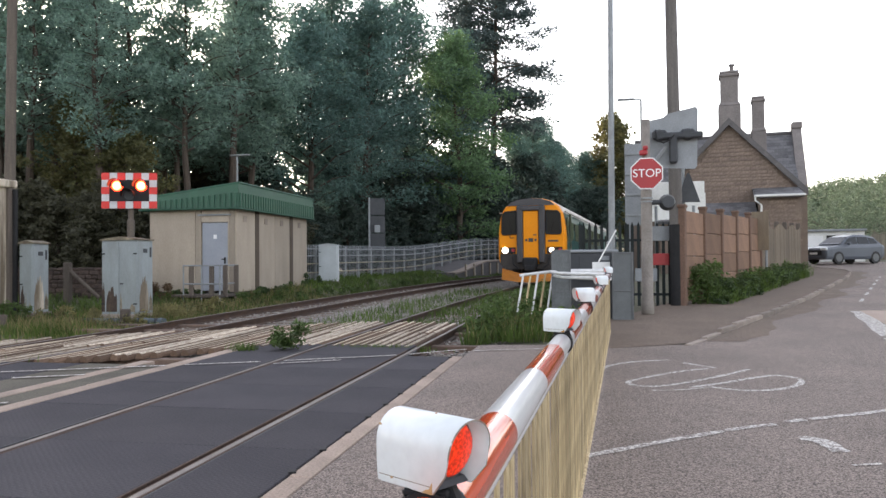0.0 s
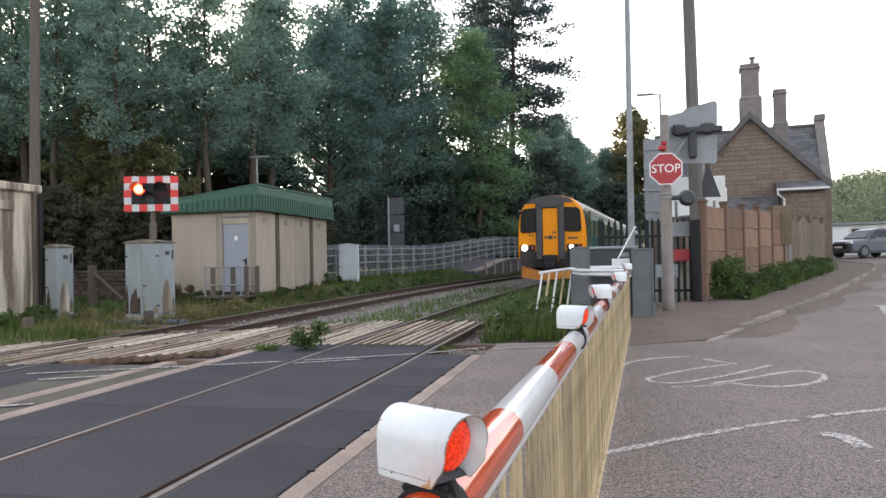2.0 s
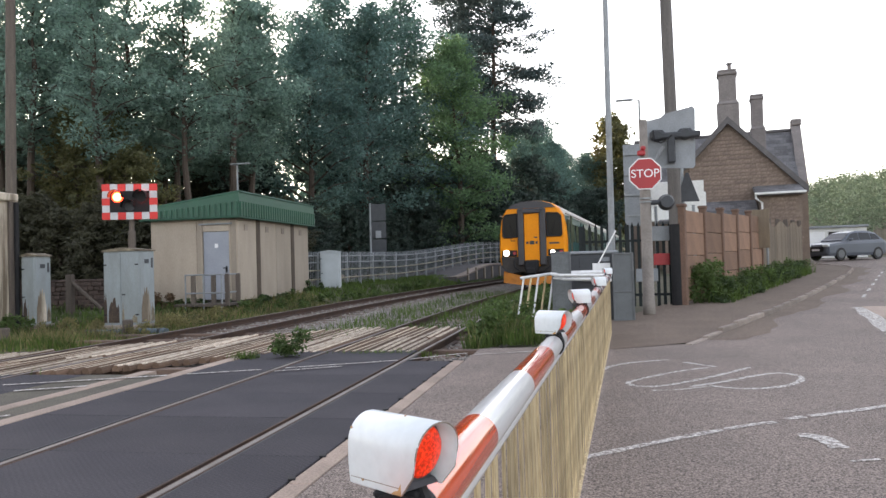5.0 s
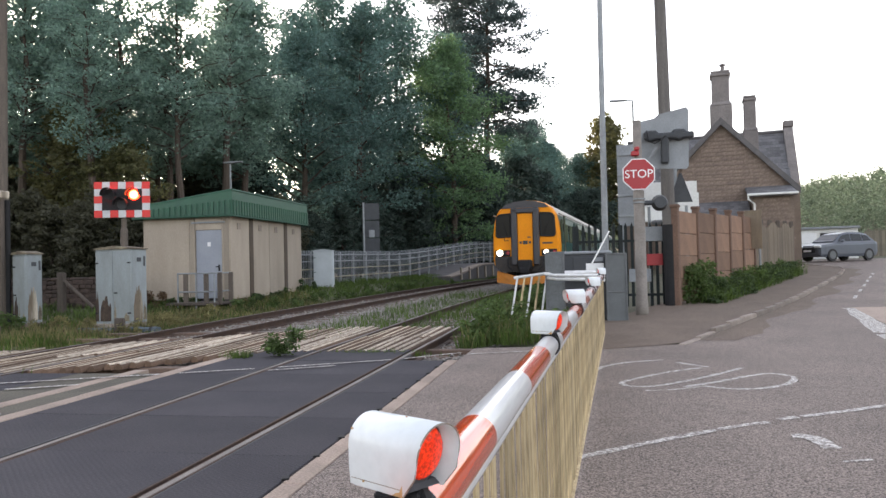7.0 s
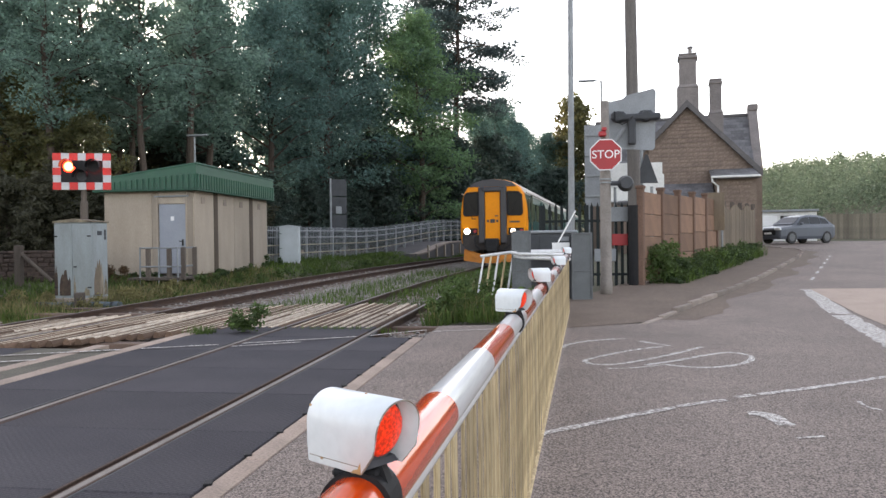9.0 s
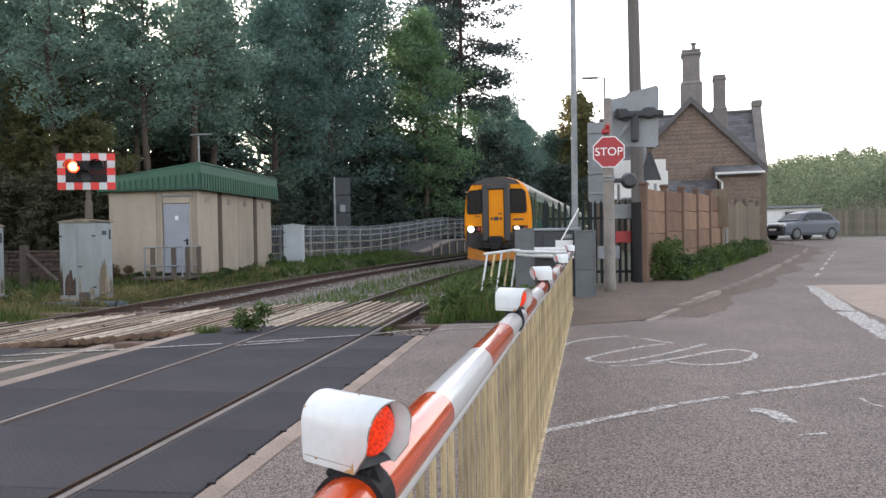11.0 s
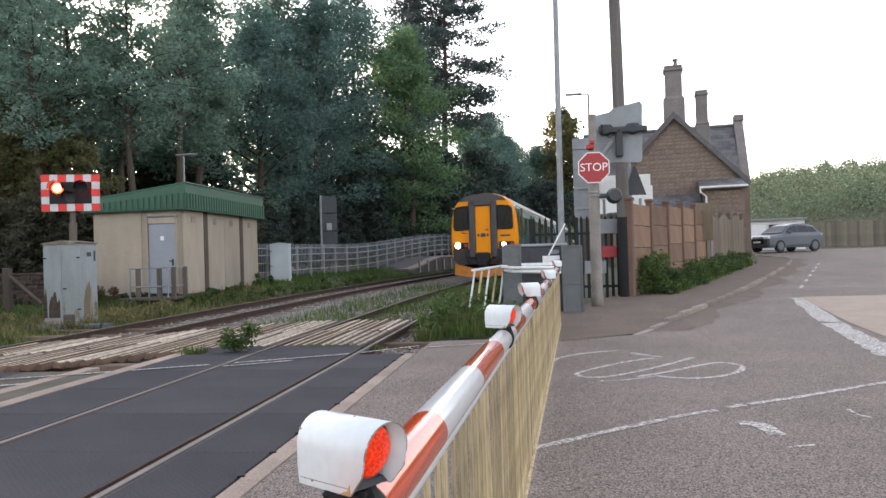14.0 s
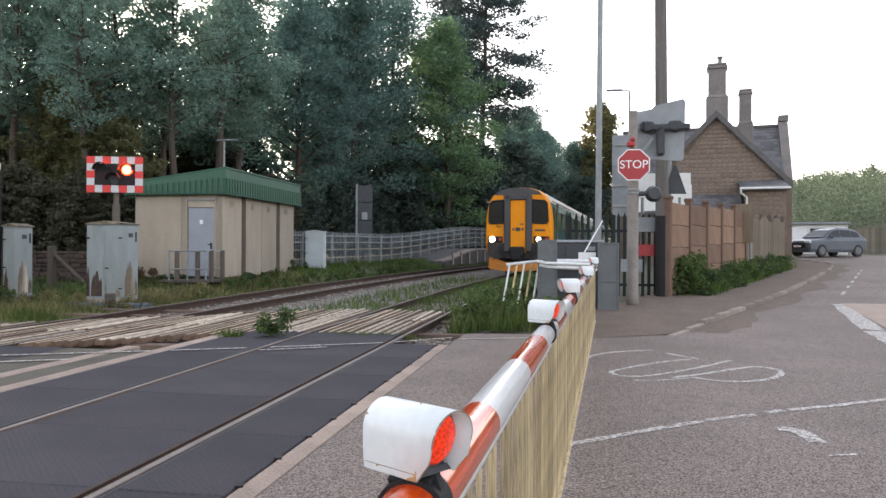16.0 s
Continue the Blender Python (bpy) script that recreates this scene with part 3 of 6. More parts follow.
W = "worn white painted line on the asphalt"
for a, b in (((-6.57, 6.92), (-4.95, 7.66)), ((-4.75, 7.76), (-3.95, 8.14)), ((-3.7, 8.27), (-2.42, 8.97)), ((-2.28, 9.08), (-1.62, 9.72)), ((-1.5, 9.55), (-0.35, 10.0)), ((-9.5, 5.6), (-7.2, 6.6)), ((-3.72, 8.0), (-3.0, 8.42)), ((-6.1, 6.55), (-5.45, 6.88)), ((-5.4, 5.1), (-5.05, 5.3))):
    marking("road_line", arc(a, b, 0.0, 8), 0.075, "worn white line across the crossing deck", 0.014)
for run in ([(0.0, 4.30), (0.28, 4.55), (0.55, 4.79), (0.98, 5.15)], [(1.0, 5.17), (1.22, 5.33), (1.40, 5.43)], [(1.50, 5.54), (1.60, 5.61), (1.66, 5.64)], [(1.70, 5.66), (2.11, 5.91), (2.55, 6.20), (3.0, 6.52)], [(3.02, 6.53), (4.3, 7.25), (6.5, 8.3)]):
    marking("road_line", run, 0.085, W)
marking("road_line", arc((0.19, 8.13), (1.02, 8.97), 0.14, 8), 0.09, W)
marking("road_line", arc((1.15, 8.75), (1.45, 8.35), 0.0, 4), 0.09, W)
OVAL = [(0.42, 7.22), (0.55, 7.45), (0.95, 7.95), (1.35, 8.3)]
marking("road_line", OVAL, 0.08, W)
marking("road_line", [(0.42, 7.22), (0.5, 7.02), (0.75, 7.05), (1.15, 7.45), (1.55, 7.95), (1.8, 8.3)], 0.08, W)
marking("road_line", [(1.0, 7.0), (1.35, 7.3), (1.72, 7.68), (2.0, 7.88), (2.16, 7.65), (2.02, 7.25), (1.75, 6.97), (1.45, 6.90), (1.2, 7.05)], 0.08, W)
marking("road_line", [(0.62, 6.78), (0.9, 6.85), (1.2, 7.05)], 0.05, W)
marking("road_line", [(1.45, 5.0), (1.57, 4.96), (1.61, 4.66)], 0.15, "worn white paint patch on the asphalt")
marking("road_line", [(1.57, 4.34), (1.75, 4.41)], 0.04, W)
marking("road_line", [(2.36, 5.46), (2.35, 5.28), (2.40, 5.18)], 0.04, W)
for i in range(6):
    marking("road_line", [(6.5 + i * 0.85, 18.8 + i * 2.15), (6.85 + i * 0.85, 19.7 + i * 2.15)], 0.1, W)
marking("road_line", [(5.62, 16.3), (5.1, 14.0), (4.68, 12.0), (4.32, 10.2), (4.08, 9.0), (3.9, 8.2)], 0.40, "broad worn white painted edge of the buff surfacing")
rows = []
for i in range(16):
    y = 9.4 + i * 0.47
    x0 = 4.42 + max(0, y - 9.6) * 0.165
    rows.append([(x0 + 0.12 + j * 1.6, y, gz(x0 + j * 1.6, y) + 0.010) for j in range(6)])
tagged(sheet("buff_surfacing", rows, PINKROAD), "buff coloured road surfacing within a white edge", "road surface", kind="structure")

# dust swept against the kerb
rows = []
for i in range(52):
    y = 11.2 + i * 0.48
    w = 0.42 + 0.16 * math.sin(i * 0.7) + 0.16 * rg.random()
    rows.append([(kerb_x(y) + 0.02 + w * j / 5, y, gz(kerb_x(y) + 0.02 + w * j / 5, y) + 0.0085) for j in range(6)])
tagged(sheet("road_edge_dust", rows, SETTS), "brown dust and grit along the kerb", "dirt", kind="structure")

# kerb stones
kerb = thing("kerb", 0, 0, 0, 0, "low grey kerb stones along the footway", "kerb", kind="structure")
kme = boxmesh("kerb_stone", (0.10, 0.90, 0.22), 0.012, CONCRETE)
y = 10.62
while y < 41:
    x, x2 = kerb_x(y), kerb_x(y + 0.9)
    ang = math.atan2(x2 - x, 0.9)
    ym = y + 0.45 * math.cos(ang)
    up = -0.092 + 0.07 * step(10.5, 13, y)
    piece("kerb_stone", kme, kerb, pose(kerb_x(ym) - 0.06, ym, gz(kerb_x(ym), ym) + up, 0, 0, -math.degrees(ang)))
    y += 0.92 * math.cos(ang)

# ---- train ----
PLOUGH = mat("deflector_orange", (0.50, 0.17, 0.01), (0.36, 0.13, 0.02), 0.7, 0, 3, 40, 0.1, 0.003, 0.25)


def train():
    yaw = -5.7
    th = thing("train", -2.12, 30.0, rail_z(30), yaw, "yellow-fronted green two-car diesel train standing at the station", "train")
    # section of the body: half width by height above rail
    half = [(1.36, 1.0), (1.40, 1.25), (1.41, 1.7), (1.39, 2.3), (1.33, 2.75), (1.26, 3.05), (1.10, 3.32), (0.82, 3.52), (0.45, 3.63), (0.0, 3.67)]
    ring = half + [(-x, z) for x, z in reversed(half[:-1])]

    def car(y0, y1, front):
        L = []
        for y, k, dz in ([(y0, 0.93, -0.09), (y0 + 0.05, 0.965, -0.05), (y0 + 0.16, 0.99, -0.015), (y0 + 0.35, 1.0, 0)] if front else [(y0, 1.0, 0)]) + [(y1, 1.0, 0)]:
            L.append([(x * k, y, 1.0 + (z - 1.0) * (1 + dz / 2.67)) for x, z in ring])
        return L
    for n, (y0, y1) in enumerate(((0.0, 19.7), (20.5, 40.2))):
        bm = B()
        loft(bm, car(y0, y1, n == 0))
        body = part("body" if n == 0 else "second_car_body", bm, TRAINGREEN, th, "dark green side with windows", smooth=False)
        roof = [(x * 1.004, z + 0.006) for x, z in ring if z > 3.0]
        bm = B()
        loft(bm, [[(x, y, z) for x, z in roof] + [(x * 0.98, y, z - 0.03) for x, z in reversed(roof)] for y in (y0 + 0.34, y1)])
        part("roof", bm, TRAINROOF, body, "brown-grey corrugated roof")
        for side in (-1, 1):
            for k in range(9):
                yy = y0 + 2.1 + k * 1.95
                if k in (2, 6):
                    bm = B()
                    box(bm, (side * 1.405, yy, 1.95), (0.04, 1.35, 1.9), 0.02)
                    d = part("door", bm, TRAINGREEN, body, "green sliding passenger door")
                    bm = B()
                    box(bm, (side * 1.418, yy, 2.3), (0.03, 0.9, 0.8), 0.01)
                    part("door_window", bm, GLASS, d)
                else:
                    bm = B()
                    box(bm, (side * 1.385, yy, 2.32), (0.05, 1.45, 0.78), 0.02)
                    part("side_window", bm, GLASS, body)
            bm = B()
            box(bm, (side * 1.36, (y0 + y1) / 2, 3.08), (0.06, y1 - y0 - 0.5, 0.05), 0.01)
            part("cantrail_gutter", bm, TRAINROOF, body)
        for yy in (y0 + 2.9, y1 - 2.9):
            bm = B()
            box(bm, (0, yy, 0.55), (2.3, 2.9, 0.3), 0.05)
            bog = part("bogie", bm, UNDER, th)
            for wy in (-1.3, 1.3):
                for wx in (-0.74, 0.74):
                    bm = B()
                    tube(bm, [(wx - 0.06, yy + wy, 0.42), (wx + 0.06, yy + wy, 0.42)], 0.42, 20)
                    part("wheel", bm, UNDER, bog)
        bm = B()
        box(bm, (0, (y0 + y1) / 2, 0.72), (2.4, y1 - y0 - 8, 0.6), 0.06)
        part("underframe", bm, UNDER, th)
        if n == 0:
            # nose: yellow shell in front, with a dark gangway and roof dome
            def plate(poly, y, thick, material, name, label=""):
                bm_ = B()
                prism(bm_, poly, "y", y - thick, y + 0.02)
                return part(name, bm_, material, nose, label)
            sc = [(x * 0.935, 1.0 + (z - 1.0) * 0.967) for x, z in ring]
            bm = B()
            prism(bm, sc, "y", -0.03, 0.02)
            nose = part("cab_front", bm, TRAINYELLOW, th, "yellow cab end")
            bm = B()
            loft(bm, [[(x * k * 1.006, y, 1.0 + (z - 1.0) * (1 + dz / 2.67) + 0.004) for x, z in ring] for y, k, dz in ((0.0, 0.93, -0.09), (0.05, 0.965, -0.05), (0.16, 0.99, -0.015), (0.34, 1.0, 0))])
            part("cab_corner", bm, TRAINYELLOW, nose, "yellow wrap round the cab corners")
            # dark hood over the top
            hood = [(x * 1.05, z + 0.06) for x, z in sc if z > 3.26]
            bm = B()
            prism(bm, hood + [(-0.98, 3.34), (0.98, 3.34)], "y", -0.07, 0.40)
            part("front_dome", bm, TRAINGREY, nose, "dark grey roof dome")
            bm = B()
            for side in (-1, 1):
                box(bm, (side * 0.45, -0.10, 2.16), (0.26, 0.2, 2.34), 0.04)
            box(bm, (0, -0.10, 3.22), (1.04, 0.2, 0.20), 0.04)
            part("gangway_frame", bm, TRAINGREY, nose, "dark grey gangway surround")
            bm = B()
            box(bm, (0, -0.06, 2.03), (0.64, 0.1, 2.18), 0.02)
            gd = part("gangway_door", bm, TRAINYELLOW, nose, "yellow end door")
            for side in (-1, 1):
                x0, x1 = 0.62, 1.22
                bm = B()
                pl = [(side * x0, 2.18), (side * (x1 - 0.06), 2.16), (side * x1, 2.24), (side * (x1 - 0.03), 2.98), (side * (x1 - 0.14), 3.09), (side * x0, 3.12)]
                prism(bm, pl, "y", -0.05, -0.02)
                w = part("windscreen", bm, WINDSCREEN, nose)
                bm = B()
                for (a, b), (c, d) in zip(pl, pl[1:] + pl[:1]):
                    tube(bm, [(a, -0.05, b), (c, -0.05, d)], 0.035, 6)
                part("rubber_seal", bm, BLACK, w)
                bm = B()
                tube(bm, [(side * 0.75, -0.07, 2.2), (side * 0.95, -0.07, 2.75)], 0.012, 5)
                part("wiper", bm, BLACK, w)
                # lamp cluster
                bm = B()
                box(bm, (side * 0.96, -0.05, 1.50), (0.62, 0.06, 0.26), 0.02)
                cl = part("lamp_cluster", bm, BLACK, nose)
                bm = B()
                tube(bm, [(side * 0.86 - (0.22 if side < 0 else 0.02), -0.10, 1.51), (side * 0.86 - (0.22 if side < 0 else 0.02), -0.07, 1.51)], 0.125 if side < 0 else 0.095, 20)
                part("headlamp", bm, HEADLAMP, cl, "lit white headlamp")
                bm = B()
                tube(bm, [(side * 1.18 if side > 0 else -0.74, -0.095, 1.51), (side * 1.18 if side > 0 else -0.74, -0.07, 1.51)], 0.07, 14)
                part("tail_lamp", bm, SIGNRED, cl)
            # lower dark skirt, coupler and yellow plough
            bm = B()
            prism(bm, [(-1.30, 1.36), (-1.28, 0.95), (-1.05, 0.72), (1.05, 0.72), (1.28, 0.95), (1.30, 1.36), (0.55, 1.36), (0.5, 1.22), (-0.5, 1.22), (-0.55, 1.36)], "y", -0.045, 0.3)
            part("front_skirt", bm, UNDER, nose, "black lower front")
            bm = B()
            box(bm, (0, -0.28, 1.0), (0.55, 0.5, 0.42), 0.06)
            box(bm, (0, -0.42, 0.78), (0.42, 0.3, 0.26), 0.05)
            part("coupler", bm, BLACK, nose)
            for side in (-1, 1):
                bm = B()
                tube(bm, [(side * 0.75, -0.12, 1.25), (side * 0.72, -0.2, 0.95), (side * 0.5, -0.22, 0.75)], 0.03, 6)
                part("jumper_cable", bm, BLACK, nose)
            bm = B()
            loft(bm, [[(-1.25, 0.10, 0.78), (-1.25, 0.14, 0.78), (-1.25, 0.05, 0.30), (-1.25, 0.0, 0.30)], [(-0.45, -0.16, 0.56), (-0.45, -0.12, 0.56), (-0.45, -0.32, 0.20), (-0.45, -0.36, 0.20)], [(0.45, -0.16, 0.56), (0.45, -0.12, 0.56), (0.45, -0.32, 0.20), (0.45, -0.36, 0.20)], [(1.25, 0.10, 0.78), (1.25, 0.14, 0.78), (1.25, 0.05, 0.30), (1.25, 0.0, 0.30)]])
            part("plough", bm, PLOUGH, nose, "yellow obstacle deflector")
            # company mark as plain bars, and the unit's number bar
            for bx, bw, bh in ((-0.19, 0.09, 0.10), (0.0, 0.20, 0.15), (0.19, 0.09, 0.10)):
                bm = B()
                box(bm, (bx, -0.115, 1.92), (bw, 0.008, bh), 0.002)
                part("emblem_bar", bm, DARKGREY, gd, "dark emblem bar")
            bm = B()
            box(bm, (0.16, -0.115, 2.13), (0.14, 0.008, 0.05), 0.002)
            part("emblem_bar", bm, DARKGREY, gd, "dark emblem bar")
            bm = B()
            box(bm, (0.9, -0.036, 1.88), (0.42, 0.008, 0.07), 0.002)
            part("number_bar", bm, DARKGREY, nose)
            bm = B()
            box(bm, (-0.80, -0.04, 2.02), (0.18, 0.01, 0.03), 0.002)
            box(bm, (-0.88, -0.04, 2.08), (0.03, 0.01, 0.12), 0.002)
            part("handrail", bm, BLACK, nose)
            for side in (-1, 1):
                for k in range(2):
                    bm = B()
                    box(bm, (side * 1.40, 0.75 + 0.9 * k, 2.35 - 0.1 * k), (0.03, 0.55, 1.0 if k == 0 else 1.6), 0.01)
                    part("cab_side_window", bm, GLASS, body)
    return th


train()


# ---- the barrier ----
EDGEGRIME = mat("edge_grime", (0.16, 0.12, 0.09), (0.30, 0.26, 0.22), 0.8, 0, 40, 120, 0.1, 0.001, 0.3)
RUSTSPOT = mat("rust_spot", (0.42, 0.20, 0.05), (0.5, 0.36, 0.2), 0.8, 0, 30, 90, 0.1, 0.001, 0.2)


def boom_axis(y):
    return Vector((-0.210 + 0.0504 * y, y, 0.906 + 0.00065 * y * y))


def boom_r(y):
    return 0.043 - 0.004 * step(0.8, 2.5, y) + 0.010 * step(3, 12, y)


def barrier():
    th = thing("crossing_barrier", 0, 0, 0, 0, "lowered level crossing barrier with red and white boom and cream skirt", "barrier")
    # boom in painted bands
    y, red = -0.15, True
    ends = [0.98 + 0.60 * k for k in range(0, 20)]
    for e in ends:
        bm = B()
        n = max(2, int((e - y) / 0.2) + 1)
        ysn = [y + (e - y) * i / (n - 1) for i in range(n)]
        tube(bm, [boom_axis(v) for v in ysn], [boom_r(v) for v in ysn], 36, cap=False)
        part("boom_band", bm, BOOMRED if red else BOOMWHITE, th, "orange-red band" if red else "white band", smooth=True)
        y, red = e, not red
    # skirt: close-set ribbed slats between two bars
    bm = B()
    pts = [boom_axis(0.0 + 0.5 * i) for i in range(25)]
    tube(bm, [(p.x + 0.012, p.y, p.z - boom_r(p.y) - 0.004) for p in pts], 0.016, 8)
    part("skirt_top_bar", bm, BOOMWHITE, th, "pale grey hanging rail", smooth=True)
    bm = B()
    tube(bm, [(p.x + 0.025, p.y, 0.075 + max(0, gz(p.x, p.y))) for p in pts], 0.010, 6)
    part("skirt_bottom_bar", bm, SKIRT, th)
    bm = B()
    prism(bm, [(-0.004, -0.025), (0.001, -0.027), (0.004, -0.022), (0.0025, 0.0), (0.004, 0.022), (0.001, 0.027), (-0.004, 0.025), (-0.0025, 0.0)], "z", -0.37, 0.37)
    bmesh.ops.recalc_face_normals(bm, faces=bm.faces)
    me = bpy.data.meshes.new("skirt_slat")
    bm.to_mesh(me)
    bm.free()
    me.materials.append(SKIRT)
    for i in range(128):
        yy = 0.03 + i * 0.096
        a = boom_axis(yy)
        hgt = a.z - boom_r(yy) - 0.07
        piece("skirt_slat", me, th, pose(a.x + 0.016, yy + random.uniform(-0.006, 0.006), 0.07 + hgt / 2, random.uniform(-0.3, 0.3), random.uniform(-0.5, 0.5), random.uniform(-5, 5)) @ Matrix.Diagonal((1, 1, hgt / 0.74, 1)))
    # lamps on the boom: the two near the tip face the road, the others the railway
    for ly, way, off in ((0.48, -33, 0.0085), (2.56, -33, 0.0085), (4.55, 209, -0.022), (7.2, 209, 0.012), (11.0, 209, 0.005)):
        a = boom_axis(ly)
        r = boom_r(ly)
        top = a.z + r
        bm = B()
        tube(bm, [(a.x, ly - 0.030, a.z), (a.x, ly + 0.030, a.z)], r + 0.006, 28)
        box(bm, (a.x - 0.002, ly + 0.004, top + 0.002), (0.060, 0.056, 0.010), 0.004)
        prism(bm, [(a.x - 0.052, a.z - 0.02), (a.x - 0.02, top + 0.012), (a.x + 0.03, top + 0.012), (a.x + 0.045, a.z + 0.012), (a.x, a.z)], "y", ly - 0.012, ly + 0.012)
        bracket = part("lamp_bracket", bm, BLACK, th, "black lamp bracket")
        rr, drop = 0.0385, 0.052
        M = pose(a.x + off, ly, top + 0.008 + drop, 0, 0, way)

        def shell(k):
            arc_ = [(math.cos(math.radians(q)) * rr * k, math.sin(math.radians(q)) * rr * k) for q in range(0, 181, 9)]
            return [(rr * k * 0.94, -drop), (rr * k, -drop * 0.5)] + arc_ + [(-rr * k, -drop * 0.5), (-rr * k * 0.94, -drop)]
        o, i_ = shell(1.0), shell(0.95)
        front = [0.0285 + 0.034 * max(0.0, (z + drop) / (rr + drop)) ** 0.32 for _, z in o]
        bm = B()
        loft(bm, [[M @ Vector((-0.072, yv, zv)) for yv, zv in o], [M @ Vector((-0.02, yv, zv)) for yv, zv in o], [M @ Vector((f, yv, zv)) for f, (yv, zv) in zip(front, o)], [M @ Vector((f, yv, zv)) for f, (yv, zv) in zip(front, i_)], [M @ Vector((-0.068, yv, zv)) for yv, zv in i_]], closed=False, cap=False)
        hood = part("lamp_hood", bm, HOODWHITE, th, "white lamp hood with rusty lower edge", smooth=True)
        bm = B()
        edge = [M @ Vector((f, yv * 0.985, zv * 0.985)) for f, (yv, zv) in zip(front, o)]
        tube(bm, edge, 0.0011, 6)
        part("rim_edge", bm, EDGEGRIME, hood, "grimy folded rim")
        bm = B()
        tube(bm, [M @ Vector((-0.070, -rr * 0.957, -drop + 0.009)), M @ Vector((0.028, -rr * 0.957, -drop + 0.009))], 0.0006, 5)
        part("seam", bm, EDGEGRIME, hood)
        for sx_, sz_ in ((-0.066, 0.022), (-0.045, -0.044), (0.0, rr * 1.0)):
            bm = B()
            sy_ = -rr * 0.985 if sz_ < 0.03 else 0.0
            tube(bm, [M @ Vector((sx_, sy_ * 0.97, sz_)), M @ Vector((sx_, sy_ * 1.02, sz_ + (0.001 if sy_ == 0 else 0.0)))], 0.0016, 8)
            part("rivet", bm, RUSTSPOT, hood)
        bm = B()
        prism(bm, shell(0.985), "x", -0.074, -0.069)
        bm.transform(M)
        part("hood_back", bm, HOODWHITE, hood)
        bm = B()
        box(bm, (-0.03, 0, -drop), (0.082, rr * 1.8, 0.004), 0.001, M)
        part("hood_base", bm, HOODWHITE, hood)
        bm = B()
        prism(bm, [(0.010, -drop), (0.0275, -drop), (0.0285, -drop + 0.016), (0.026, -drop + 0.012), (0.023, -drop + 0.006), (0.016, -drop + 0.004)], "y", -rr * 0.975, -rr * 0.93)
        bm.transform(M)
        part("rusty_lip", bm, RUSTSPOT, hood, "rust-brown lower corner")
        bm = B()
        # the lens leans with the hood's mouth
        rings = []
        for q in (1.0, 0.9, 0.7, 0.4, 0.1):
            ring_ = [(math.cos(j * math.pi / 14) * 0.0315 * q + 0.003, -0.004 + math.sin(j * math.pi / 14) * 0.0345 * q) for j in range(28)]
            rings.append([M @ Vector((0.030 + 0.16 * v_ + 0.010 * math.sqrt(max(0, 1 - q * q)), u_, v_)) for u_, v_ in ring_])
        loft(bm, rings)
        part("lamp_lens", bm, LAMPRED, hood, "glowing red lens", smooth=True)
        bm = B()
        loft(bm, [[M @ Vector((x_ + 0.16 * math.sin(j * math.pi / 12) * 0.038, math.cos(j * math.pi / 12) * 0.0355, -0.004 + math.sin(j * math.pi / 12) * 0.0395)) for j in range(24)] for x_ in (-0.03, 0.028)])
        part("lens_ring", bm, DARKGREY, hood)
        # shelf that slopes from the lens down to the lower lip, with a screw on each side
        bm = B()
        loft(bm, [[M @ Vector((x_, y_, z_)) for x_, y_ in ((-0.010, -w_), (-0.010 + d_, -w_ * 0.9), (-0.010 + d_, w_ * 0.9), (-0.010, w_))] for z_, w_, d_ in ((-0.049, rr * 0.9, 0.037), (-0.042, rr * 0.82, 0.032), (-0.036, rr * 0.6, 0.018))])
        part("lens_shelf", bm, DARKGREY, hood, "grimy dark shelf below the lens")
    return th


barrier()


def barrier_machine():
    th = thing("barrier_machine", 0.10, 14.5, gz(0.1, 14.5), 3, "grey barrier machine box with white arms beside the gate", "barrier machine")
    bm = B()
    box(bm, (0.05, 0.2, 0.62), (0.95, 0.8, 1.5), 0.03)
    body = part("housing", bm, DARKGREY, th)
    bm = B()
    box(bm, (0.05, 0.2, 1.39), (1.0, 0.86, 0.06), 0.02)
    part("lid", bm, GREY, body)
    bm = B()
    box(bm, (0.1, -0.21, 1.05), (0.6, 0.02, 0.5), 0.01)
    dr = part("access_door", bm, DARKGREY, body)
    bm = B()
    box(bm, (0.22, -0.225, 1.10), (0.34, 0.006, 0.15), 0.002)
    part("notice", bm, SIGNWHITE, dr, "white notice plate")
    bm = B()
    box(bm, (0.30, -0.225, 1.25), (0.16, 0.006, 0.08), 0.002)
    part("notice", bm, GREY, dr)
    # arms that carry the boom and its balance weights
    for z, x0 in ((1.0, -0.75), (0.93, -0.70)):
        bm = B()
        tube(bm, [(0.32, -0.5, z), (0.2, -0.75, z), (x0 + 0.1, -0.9, z), (x0, -1.1, z), (x0 + 0.15, -1.4, z - 0.02), (0.22, -2.3, z - 0.03)], 0.030, 8)
        part("arm", bm, BOOMWHITE, th, "white tubular arm")
    bm = B()
    tube(bm, [(-1.35, -0.7, 0.93), (-0.6, -0.65, 1.02), (0.3, -0.62, 1.02)], 0.028, 8)
    part("arm", bm, BOOMWHITE, th, "white tubular arm")
    for k in range(6):
        bm = B()
        x = -1.28 + 0.14 * k
        tube(bm, [(x, -0.72, 0.93 + 0.01 * k), (x - 0.12, -0.85, 0.2)], 0.022, 6)
        part("folded_skirt_bar", bm, SKIRT if k % 2 else BOOMWHITE, th, "loose hanging skirt bar")
    bm = B()
    tube(bm, [(0.50, -0.35, 1.79), (0.13, -0.8, 1.18)], 0.014, 6)
    part("stay", bm, WHITE, th, "thin white stay")
    return th


barrier_machine()


